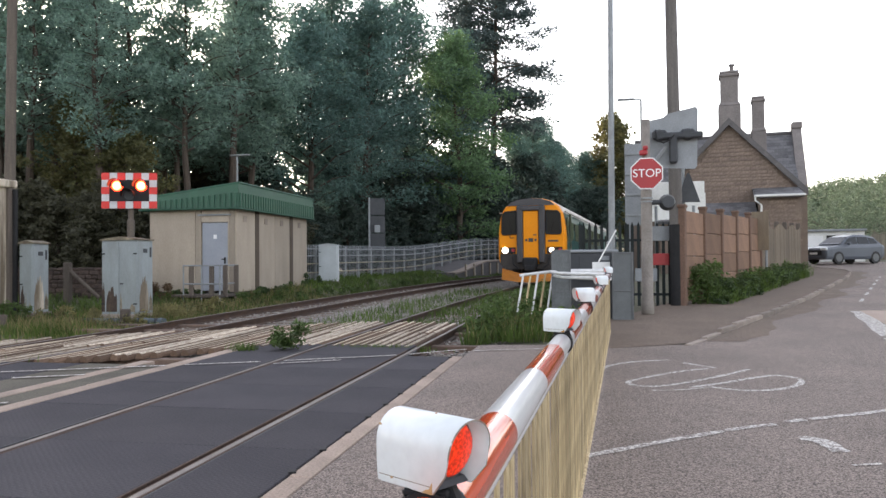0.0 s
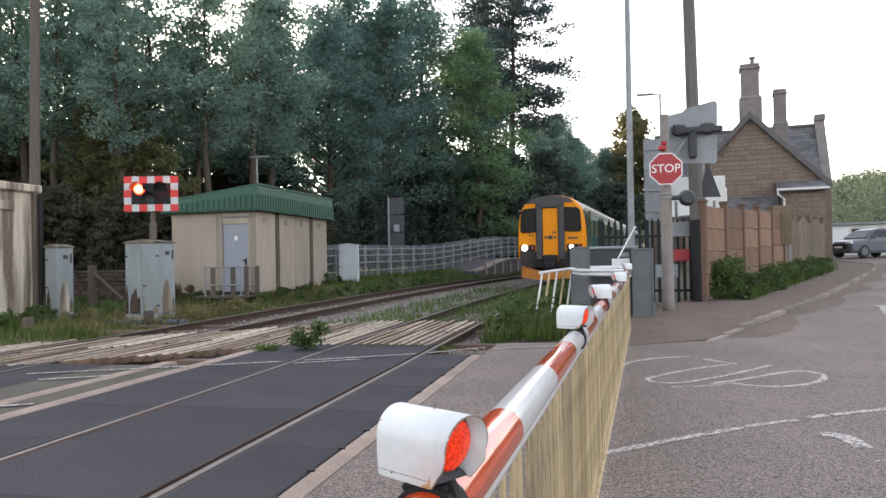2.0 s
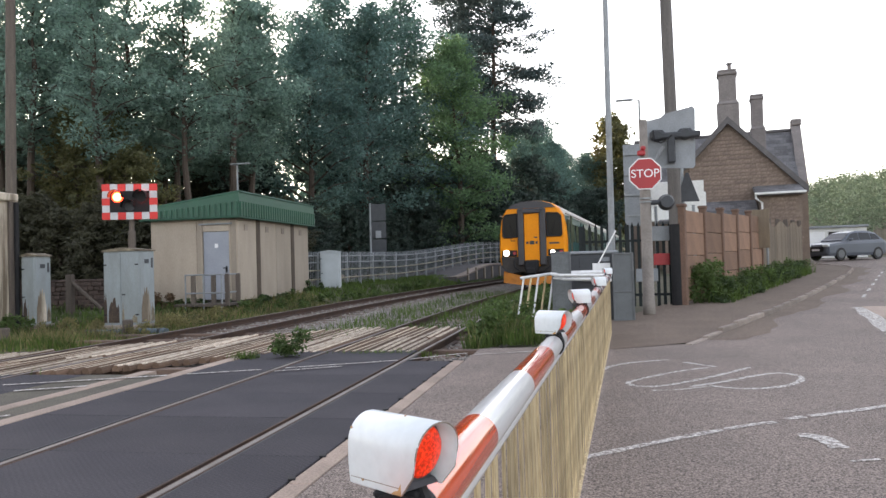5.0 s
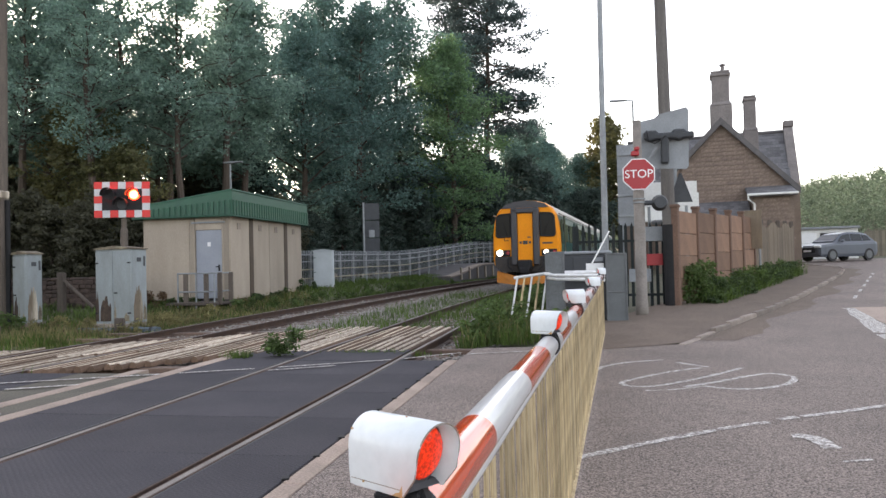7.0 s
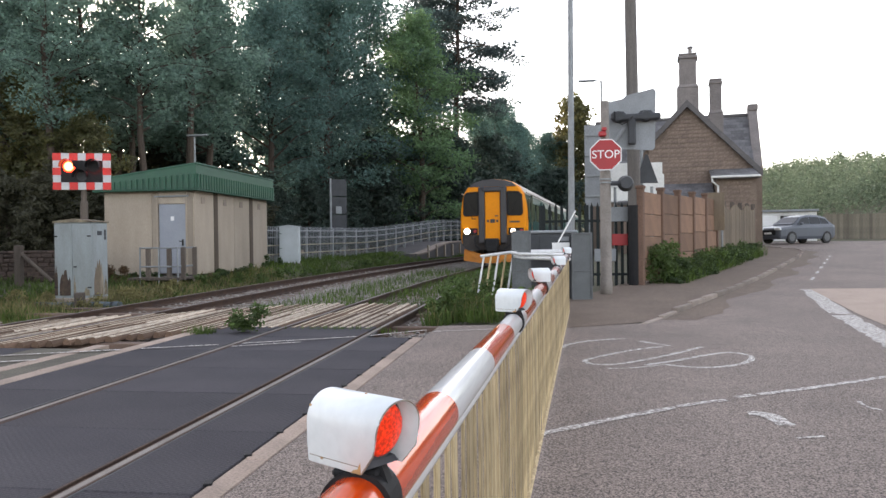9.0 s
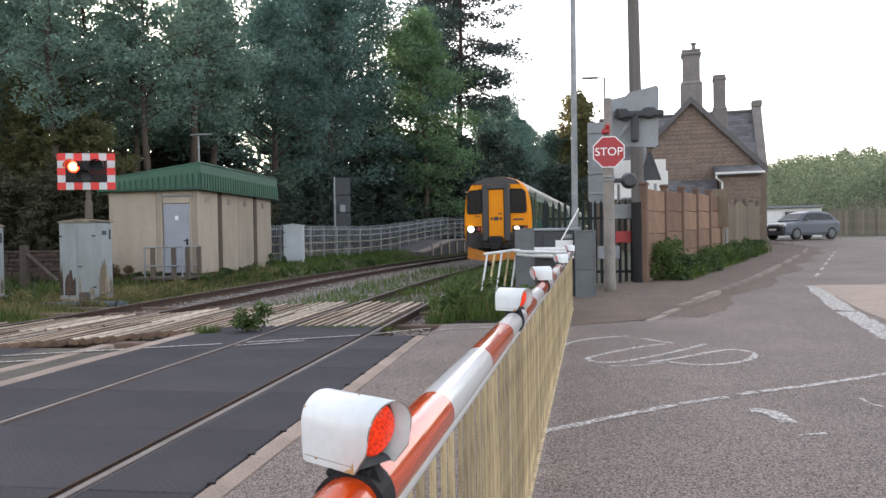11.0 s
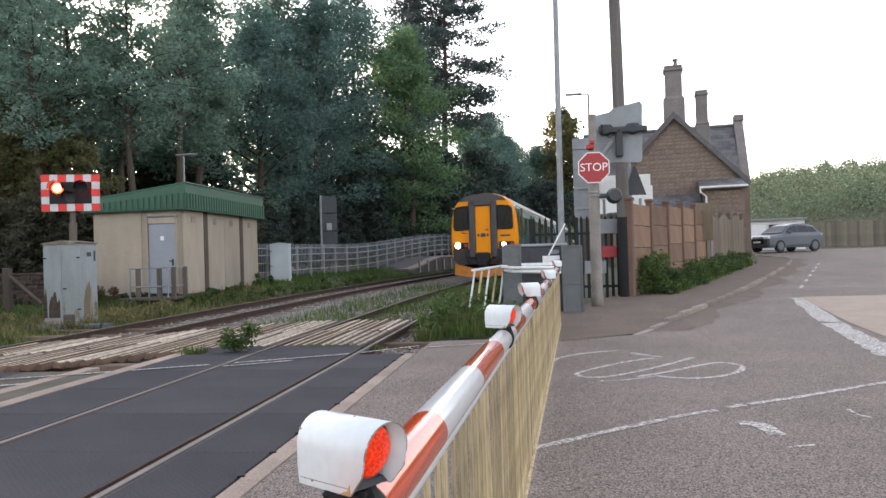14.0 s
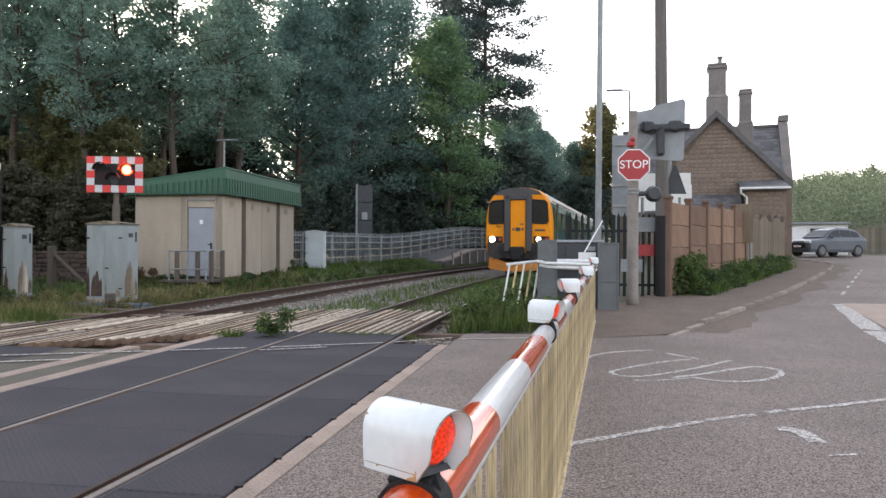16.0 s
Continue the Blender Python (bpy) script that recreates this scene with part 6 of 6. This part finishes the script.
    part("number_plate", bm, SIGNWHITE, body)
    return th


car()

sh = thing("glazed_shelter", 14.3, 52.0, gz(15.5, 52) - 0.1, -10, "low white framed shelter with posters", "shelter")
bm = B()
box(bm, (0, 0, 0.95), (6.8, 1.6, 2.0), 0.02)
part("wall", bm, WHITE, sh)
bm = B()
box(bm, (0, -0.05, 2.02), (7.0, 1.9, 0.14), 0.02)
part("roof", bm, GREY, sh)
for i in range(6):
    bm = B()
    box(bm, (-2.8 + i * 1.12, -0.82, 1.05), (0.92, 0.05, 1.3), 0.01)
    part("pane", bm, TEAL if i == 0 else (GLASS if i in (2, 4) else SIGNWHITE), sh)
bg = thing("gable_shed", 13.6, 56.0, gz(13.6, 56), -10, "small pale stone shed with pitched roof", "shed")
bm = B()
prism(bm, [(-1.7, -0.3), (1.7, -0.3), (1.7, 2.9), (0, 4.0), (-1.7, 2.9)], "y", 0, 4)
part("wall", bm, PALECON, bg)
bm = B()
prism(bm, [(-1.85, 2.8), (0, 4.02), (1.85, 2.8), (1.85, 2.95), (0, 4.17), (-1.85, 2.95)], "y", -0.1, 4.1)
part("roof", bm, WHITE, bg)

yf = thing("yard_fence", 0, 0, 0, 0, "weathered wooden yard fence across the road", "fence")
ybm = boxmesh("board", (0.19, 0.03, 1.8), 0.006, mat("yard_board", (0.19, 0.165, 0.125), (0.13, 0.115, 0.09), 0.9, 0, 1, 30, 0.2, 0.003, 0.2, per="object"))
for i in range(95):
    x, y = 19.2 + i * 0.2, 54 - i * 0.03
    piece("board", ybm, yf, pose(x, y, gz(x, y) + 0.78, 0, 0, -2))
bs = thing("yard_sign", 26.5, 52.2, gz(26.5, 52.2), 0, "teal sign panel on the yard fence", "sign")
bm = B()
box(bm, (0, 0.6, 1.35), (4.2, 0.05, 1.3), 0.01)
part("panel", bm, TEAL, bs)
bm = B()
for k in range(3):
    box(bm, (-0.4, 0.565, 1.65 - k * 0.3), (2.4 - k * 0.5, 0.012, 0.1), 0.002)
    box(bm, (-0.4, 0.572, 1.65 - k * 0.3), (2.3 - k * 0.5, 0.012, 0.08), 0.002)
part("writing_bar", bm, SIGNWHITE, bs)

# ---- trees ----
def leaf_cloud(r, centres, count, size, V, F, flat=0.6):
    """Small folded leaf sprays strewn round centres (x, y, z, radius)."""
    weights = [c[3] ** 2 for c in centres]
    for c in r.choices(centres, weights, k=count):
        u = Vector((r.gauss(0, 1), r.gauss(0, 1), r.gauss(0, 1))).normalized() * c[3] * (r.random() ** 0.45)
        p = Vector((c[0] + u.x, c[1] + u.y, c[2] + u.z * flat))
        s = size * r.uniform(0.6, 1.4)
        a = Vector((r.gauss(0, 1), r.gauss(0, 1), r.gauss(0, 0.7))).normalized()
        b = a.cross(Vector((r.gauss(0, 1), r.gauss(0, 1), r.gauss(0, 1)))).normalized()
        n = a.cross(b) * s * 0.25
        q = len(V)
        V += [p - a * s, p + b * s * 0.5 + n, p + a * s, p - b * s * 0.5 + n]
        F += [(q, q + 1, q + 2), (q, q + 2, q + 3)]


def tree(seed, h, crown_w, crown_base, leaves, leaf, leafmat, label, kind="broad"):
    r = random.Random(seed)
    th = thing("tree", 0, 0, -200, 0, label, "tree", "railway wood")
    bm = B()
    top = Vector((r.uniform(-0.6, 0.6), r.uniform(-0.6, 0.6), h))
    pts = [Vector((0, 0, -0.4)), Vector((0, 0, 0.3))]
    n = 7
    for k in range(1, n + 1):
        s = k / n
        pts.append(Vector((top.x * s + r.uniform(-0.15, 0.15), top.y * s + r.uniform(-0.15, 0.15), 0.3 + (h * 0.93 - 0.3) * s)))
    r0 = 0.0105 * h + 0.06
    tube(bm, pts, [r0 * 1.5, r0 * 1.1] + [r0 * (1 - 0.9 * k / n) + 0.015 for k in range(1, n + 1)], 8)
    centres = []
    limbs = 38 if kind == "broad" else 62
    for i in range(limbs):
        s = crown_base + (1 - crown_base) * (i + r.random()) / limbs
        z = h * s * 0.95
        base = Vector((top.x * s, top.y * s, z))
        if kind == "broad":
            reach = crown_w * math.sin(math.pi * min(0.97, 0.22 + 0.76 * (s - crown_base) / (1 - crown_base))) * r.uniform(0.55, 1.1)
            rise = r.uniform(0.1, 0.5)
        else:
            reach = crown_w * math.sqrt((1.08 - s) / (1.08 - crown_base)) * r.uniform(0.45, 1.05)
            rise = r.uniform(-0.35, 0.22)
        a = i * 2.4 + r.uniform(-0.5, 0.5)
        d = Vector((math.cos(a), math.sin(a), rise)).normalized()
        mid = base + d * reach * 0.5 + Vector((0, 0, 0.1 * reach))
        end = base + d * reach
        rr = max(0.02, r0 * 0.42 * (1.1 - s))
        tube(bm, [base, mid, end], [rr, rr * 0.6, 0.012], 5, cap=False)
        if kind == "broad":
            for q in (0.3, 0.5, 0.7, 0.88, 1.05):
                c = base.lerp(end, q)
                centres.append((c.x + r.uniform(-.5, .5), c.y + r.uniform(-.5, .5), c.z + r.uniform(-0.3, 0.4), r.uniform(0.45, 1.15) * crown_w * 0.25))
        else:
            for q in (0.3, 0.5, 0.7, 0.85, 1.0):
                c = base.lerp(end, q)
                centres.append((c.x + r.uniform(-.4, .4), c.y + r.uniform(-.4, .4), c.z + 0.1, crown_w * r.uniform(0.09, 0.17)))
    part("trunk", bm, BARK, th, "dark trunk and limbs")
    V, F = [], []
    leaf_cloud(r, centres, leaves, leaf, V, F, 0.6 if kind == "broad" else 0.5)
    ob = new("crown", mesh_of("crown", V, F, leafmat))
    ob.parent = th
    return th


KINDS = [
    tree(1, 15.0, 3.7, 0.36, 14500, 0.102, LEAF, "tall green broadleaf tree with an open crown"),
    tree(2, 16.5, 4.3, 0.20, 15500, 0.113, LEAFDARK, "tall dark broadleaf tree with a dense crown"),
    tree(3, 14.5, 3.4, 0.37, 13500, 0.102, LEAF, "slender green alder with a bare lower stem"),
    tree(4, 29.0, 7.6, 0.43, 21000, 0.145, NEEDLE, "tall dark pine with layered branches", "pine"),
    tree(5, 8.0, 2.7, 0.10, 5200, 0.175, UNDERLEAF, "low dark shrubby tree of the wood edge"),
    tree(6, 10.0, 2.6, 0.2, 8000, 0.13, BRONZE, "young tree with a bronze leaf colour that carries the sunset light"),
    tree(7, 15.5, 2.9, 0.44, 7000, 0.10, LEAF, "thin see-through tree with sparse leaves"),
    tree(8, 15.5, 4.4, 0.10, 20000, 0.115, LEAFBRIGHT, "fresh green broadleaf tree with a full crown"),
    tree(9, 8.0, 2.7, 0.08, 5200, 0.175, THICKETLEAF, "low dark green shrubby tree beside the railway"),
]
PLACED = set()


def plant(k, x, y, s=1.0, rz=0.0):
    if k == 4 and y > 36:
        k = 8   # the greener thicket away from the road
    m = pose(x, y, gz(x, y) - 0.1, 0, 0, rz) @ Matrix.Diagonal((s, s, s, 1))
    if k not in PLACED:
        PLACED.add(k)
        KINDS[k].matrix_basis = m
        return
    c = copy_thing(KINDS[k], pose(0, 0, 0))
    c.matrix_basis = m


rt = random.Random(21)
# the wood behind the relay building: (kind, x, y, scale)
WOOD = [
    (6, -27, 27, 1.0), (0, -24.5, 30, 0.95), (6, -21.5, 28, 0.95), (6, -19.5, 31, 0.76), (2, -22.5, 36, 0.90), (0, -18.0, 35, 0.95),
    (6, -17.0, 28.5, 0.78), (2, -16.0, 33, 1.0), (0, -20.5, 41, 1.0), (1, -15.4, 40, 0.98), (1, -14.2, 45.5, 1.12), (0, -17.4, 46, 1.08),
    (1, -12.9, 54, 1.28), (0, -15.1, 52, 1.3), (1, -17.6, 48, 1.22), (7, -9.0, 54.5, 1.18), (3, -7.7, 63, 1.0), (3, -10.3, 68, 1.02), (1, -3.9, 76, 0.82), (4, -7.4, 60, 0.9), (1, -11.2, 60, 1.22), (1, -6.4, 68, 0.80), (1, -5.2, 82, 1.0), (6, -33, 25, 0.9), (6, -29.5, 30, 1.0), (6, -32.4, 33.5, 1.0), (6, -17.8, 24.6, 0.80), (6, -22.6, 26.2, 0.9), (6, -16.0, 27.4, 0.82), (6, -24.2, 32.5, 1.0), (0, -30.5, 35, 1.0),
    (6, -25.6, 28.5, 1.05), (6, -18.6, 26.6, 0.9), (6, -20.8, 29.6, 0.85), (6, -15.6, 30.2, 0.95),
    (2, -24, 49, 1.15), (1, -16.4, 52, 1.1), (1, -5.2, 72, 0.88),
]
for k, x, y, s in WOOD:
    plant(k, x, y, s, rt.uniform(0, 360))
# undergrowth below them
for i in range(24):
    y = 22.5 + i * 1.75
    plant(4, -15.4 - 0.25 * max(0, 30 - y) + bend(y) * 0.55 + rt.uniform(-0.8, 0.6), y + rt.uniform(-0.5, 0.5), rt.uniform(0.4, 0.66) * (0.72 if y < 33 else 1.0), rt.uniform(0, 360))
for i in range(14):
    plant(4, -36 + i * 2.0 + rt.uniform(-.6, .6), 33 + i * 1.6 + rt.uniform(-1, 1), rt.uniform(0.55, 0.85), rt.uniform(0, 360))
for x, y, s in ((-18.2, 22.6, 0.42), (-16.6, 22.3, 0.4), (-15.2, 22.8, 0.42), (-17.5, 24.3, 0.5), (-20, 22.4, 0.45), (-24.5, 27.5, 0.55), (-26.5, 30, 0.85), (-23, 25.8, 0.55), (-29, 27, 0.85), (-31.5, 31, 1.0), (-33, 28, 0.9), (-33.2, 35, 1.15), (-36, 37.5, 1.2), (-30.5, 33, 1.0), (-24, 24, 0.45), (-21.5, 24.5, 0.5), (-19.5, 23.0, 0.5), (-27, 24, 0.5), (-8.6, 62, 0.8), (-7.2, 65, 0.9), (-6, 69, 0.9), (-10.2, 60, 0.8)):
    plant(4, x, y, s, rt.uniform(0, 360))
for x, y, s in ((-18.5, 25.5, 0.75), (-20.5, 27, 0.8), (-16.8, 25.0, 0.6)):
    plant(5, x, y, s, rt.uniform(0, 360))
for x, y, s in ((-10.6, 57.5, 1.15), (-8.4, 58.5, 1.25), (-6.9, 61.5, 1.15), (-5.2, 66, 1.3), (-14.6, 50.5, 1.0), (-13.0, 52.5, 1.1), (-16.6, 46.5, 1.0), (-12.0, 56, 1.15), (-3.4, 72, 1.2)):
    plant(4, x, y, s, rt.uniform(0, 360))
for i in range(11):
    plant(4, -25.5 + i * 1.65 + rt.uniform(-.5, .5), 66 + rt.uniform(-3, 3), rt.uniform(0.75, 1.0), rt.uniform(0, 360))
# woods past the station
for i in range(13):
    y = 80 + rt.uniform(0, 20)
    x = (-0.10 + 0.011 * i) * y + rt.uniform(-0.6, 0.6)
    plant(rt.choice((1, 4, 1)), x, y, rt.uniform(0.85, 1.0) - 0.012 * i, rt.uniform(0, 360))
for i in range(8):
    y = 76 + rt.uniform(0, 6)
    plant(4, (-0.10 + 0.017 * i) * y, y, rt.uniform(0.8, 1.1), rt.uniform(0, 360))
for x, y, s in ((-20.5, 36, 0.95), (-21.7, 38, 1.0), (-19.3, 37, 0.9), (-28, 33, 1.0), (-30, 36, 1.1), (-17.5, 38, 0.9), (-26, 33.5, 0.85)):
    plant(4, x, y, s, rt.uniform(0, 360))
plant(5, 3.3, 88, 1.75, 40)
plant(5, 5.0, 92, 1.4, 90)

# woods on the hill across the valley
V, F = [], []
rh = random.Random(77)
for i in range(1500):
    a = rh.uniform(-0.02, 0.85)
    d = 105 + 240 * rh.random() ** 0.8
    x, y = d * math.sin(a), d * math.cos(a)
    if x < 3 or (d < 80 and a < 0.3):
        continue
    h = rh.uniform(5, 10)
    z = gz(x, y)
    cs = [(x + rh.uniform(-2, 2), y + rh.uniform(-2, 2), z + h * rh.uniform(0.2, 0.85), rh.uniform(1.3, 2.2)) for _ in range(6)]
    leaf_cloud(rh, cs, 190, 0.23 if d < 150 else 0.40, V, F, 0.9)
tagged(new("hillside_wood", mesh_of("hillside_wood", V, F, FARLEAF)), "soft green wooded hillside beyond the road", "woodland", kind="stuff")


# ---- grasses and weeds ----
def blades(name, spots, h0, h1, width, material, label, seed):
    """Bent blades of grass; spots gives (x, y) at random."""
    r = random.Random(seed)
    V, F = [], []
    for x, y, k in spots:
        z = gz(x, y) - 0.06
        h = r.uniform(h0, h1) * k
        a = r.uniform(0, 6.28)
        lx, ly = math.cos(a) * h * r.uniform(0.1, 0.6), math.sin(a) * h * r.uniform(0.1, 0.6)
        b = r.uniform(0, 6.28)
        wx, wy = math.cos(b) * width, math.sin(b) * width
        q = len(V)
        V += [(x - wx, y - wy, z), (x + wx, y + wy, z), (x + lx * 0.4 + wx * 0.7, y + ly * 0.4 + wy * 0.7, z + h * 0.6), (x + lx * 0.4 - wx * 0.7, y + ly * 0.4 - wy * 0.7, z + h * 0.6), (x + lx, y + ly, z + h)]
        F += [(q, q + 1, q + 2, q + 3), (q + 3, q + 2, q + 4)]
    return tagged(new(name, mesh_of(name, V, F, material)), label, "grass", kind="stuff")


r = random.Random(31)


def bank(n, x0, x1, y0, y1, power=1.3):
    out = []
    for _ in range(n):
        y = y0 + (y1 - y0) * r.random() ** power
        x = r.uniform(x0, x1) + bend(y)
        k = 0.5 + 0.9 * max(0.0, 0.5 + noise.noise((x * 0.6, y * 0.6, 3.0)))
        if x0 < -9 and y < 30:
            k *= 0.4 + 0.6 * step(-9.4, -10.7, x - bend(y))
        out.append((x, y, k))
    return out


blades("bank_grass", bank(34000, -13.2, -9.45, 12.3, 52), 0.07, 0.24, 0.012, GRASS, "lush green grass along the far bank", 1)
blades("bank_grass", bank(9000, -20, -12.5, 13, 24), 0.08, 0.30, 0.014, GRASS, "lush green grass along the far bank", 2)
# Brown stalks, strewn also to warm the bank like the signal's red glow.
blades("dead_stalks", bank(900, -12.6, -9.6, 13.5, 22.5), 0.15, 0.40, 0.008, BRACKEN, "brown dead stalks among the bank grass", 14)
blades("fence_grass", [(fence_x(17.2 + q) + 0.25 + 0.75 * r.random() ** 1.5, 17.2 + q, 0.4 + 0.8 * r.random()) for q in [13 * r.random() for _ in range(2600)]], 0.2, 0.75, 0.009, GRASS, "tall rank grass along the foot of the fence", 15)
blades("dry_grass", bank(5000, -11.8, -9.3, 12.4, 26), 0.15, 0.4, 0.008, STRAW, "yellowing seeded grass by the cabinets", 3)
blades("verge_grass", bank(14000, -1.95, 0.1, 11.2, 27, 1.0), 0.10, 0.42, 0.010, GRASS, "green grass and weeds between track and gate", 4)
blades("track_weeds", bank(1900, -5.9, -4.3, 11.5, 30), 0.08, 0.28, 0.010, GRASS, "weeds growing between the tracks", 5)
blades("track_weeds", bank(5000, -4.3, -1.6, 14.0, 29, 1.0), 0.06, 0.26, 0.010, GRASS, "weeds growing over the near track", 8)
blades("bank_grass", bank(2200, -13.5, -8.95, 8.3, 12.4, 1.0), 0.08, 0.26, 0.008, GRASS, "thin grass on the bank by the crossing", 12)
blades("dry_grass", bank(900, -12.5, -8.95, 8.3, 12.4, 1.0), 0.1, 0.3, 0.006, STRAW, "yellowing grass on the bank by the crossing", 13)
blades("dry_grass", bank(1200, -1.9, -0.2, 11.2, 22, 1.0), 0.3, 0.6, 0.007, STRAW, "yellowing seeded grass by the track", 6)


def weed_patch(name, spots, height, leaf, count, material, label, category, seed):
    """Broad-leaved weeds: stems with leaves, one clump per spot."""
    rr = random.Random(seed)
    V, F = [], []
    cs = []
    for x, y, s in spots:
        z = gz(x, y)
        for _ in range(4):
            cs.append((x + rr.uniform(-.2, .2) * s, y + rr.uniform(-.2, .2) * s, z + rr.uniform(0.12, 0.8) * height * s, 0.17 * height * s + 0.05))
    leaf_cloud(rr, cs, count, leaf, V, F, 0.9)
    return tagged(new(name, mesh_of(name, V, F, material)), label, category, kind="stuff")


weed_patch("verge_weeds", [(-1.9 + 1.9 * r.random() + bend(y_), y_, r.uniform(0.5, 1.2)) for y_ in [11.3 + 11 * r.random() for _ in range(120)]], 0.62, 0.045, 17000, WEED, "dense nettles and docks beside the track", "weeds", 1)
weed_patch("fence_ivy", [(fence_x(17.2 + 1.0 * q) + 0.45 + r.uniform(-.1, .4), 17.2 + 1.0 * q, r.uniform(0.35, 1.25) * (0.8 + 0.35 * math.sin(q * 1.3) ** 2)) for q in [0.22 * i for i in range(60)]], 0.64, 0.05, 8000, IVY, "ivy and brambles along the foot of the fence", "shrub", 2)
weed_patch("fence_brambles", [(fence_x(17.3 + q) + 0.5 + r.uniform(-.15, .45), 17.3 + q, r.uniform(0.3, 1.15)) for q in [12 * r.random() for _ in range(34)]], 0.72, 0.045, 3600, WEED, "pale green bramble sprays along the fence", "shrub", 10)
weed_patch("tall_fence_weeds", [(fence_x(17.2 + 0.2 * q) + 0.25, 17.3 + 0.2 * q, 1.3) for q in range(5)], 0.85, 0.05, 1600, WEED, "pale green climbing weeds on the fence", "shrub", 3)
weed_patch("hut_weeds", [(-13.5 + r.uniform(-.2, .9), 9.5 + 5.2 * r.random(), r.uniform(0.35, 0.85)) for _ in range(36)], 0.6, 0.045, 4200, WEED, "leafy green weeds along the hut wall", "weeds", 6)
weed_patch("wall_weeds", [(-10.55 + r.uniform(-.1, .35), 20.6 + 6.5 * r.random(), r.uniform(0.3, 0.75)) for _ in range(11)] + [(-13.2 + 2.6 * r.random(), 20.3 + r.uniform(-.3, .2), r.uniform(0.25, 0.6)) for _ in range(14)], 0.6, 0.05, 2200, IVY, "dark weeds along the foot of the building", "weeds", 7)
weed_patch("yellow_weeds", [(-10.1 + r.uniform(-.5, .5), 14.4 + 4.5 * r.random(), r.uniform(0.25, 0.6)) for _ in range(26)] + [(-12.6 + 1.4 * r.random(), 14.6 + 1.4 * r.random(), r.uniform(0.3, 0.6)) for _ in range(12)], 0.6, 0.03, 3600, STRAW, "yellow-green seeding weeds round the cabinets", "weeds", 8)
weed_patch("twiggy_shrub", [(-12.55, 19.4, 1.2), (-12.25, 19.6, 0.9)], 0.65, 0.035, 900, BRACKEN, "brown twiggy shrub by the building corner", "shrub", 9)
weed_patch("deck_weeds", [(-4.18, 9.45, 0.75), (-4.1, 9.5, 0.85), (-4.25, 9.5, 0.65)], 0.5, 0.035, 700, WEED, "small leafy weed at the deck edge", "weeds", 4)
weed_patch("bank_weeds", [(-10.2 + r.uniform(-.4, .6) + bend(20 + q), 20 + q * 0.9, r.uniform(0.4, 0.8)) for q in range(24)], 0.6, 0.05, 3000, WEED, "leafy weeds along the bank", "weeds", 5)
tuft = blades("deck_tuft", [(-4.75 + r.gauss(0, .10), 9.35 + r.gauss(0, .08), 1) for _ in range(260)] + [(-2.9 + r.gauss(0, .35), 9.9 + r.gauss(0, .06), 0.7) for _ in range(300)] + [(-8.6 + r.gauss(0, .5), 7.6 + r.gauss(0, .25), 1.0) for _ in range(700)], 0.08, 0.2, 0.006, GRASS, "grass tufts at the crossing's edge", 7)


# ---- what moves ----
def motions():
    """The flashing: each added shutter slides before its lamp and back to the board's middle by turns."""
    half = 0.3774
    for k, (ob, cx, cz) in enumerate(BLANKING_DISCS):
        shown = pose(0, -0.056 - 0.008 * k, cz)
        closed = pose(cx, -0.056 - 0.008 * k, cz)
        rows = []
        n = int(16.0 / half) + 2
        state = []
        for i in range(n):
            lit_right = i % 2 == 0
            state.append(lit_right if k == 1 else not lit_right)
        rows.append((0.0, shown))
        last = shown
        for i in range(n):
            t = i * half
            m = shown if state[i] else closed
            if m is last:
                continue
            t0 = t - 0.034 if state[i] else t
            if t0 + 0.034 > 15.96:
                break
            if t0 > 0:
                rows.append((t0, last))
            rows.append((t0 + 0.034, m))
            last = m
        rows.append((16.0, last))
        walk(ob, rows)


motions()
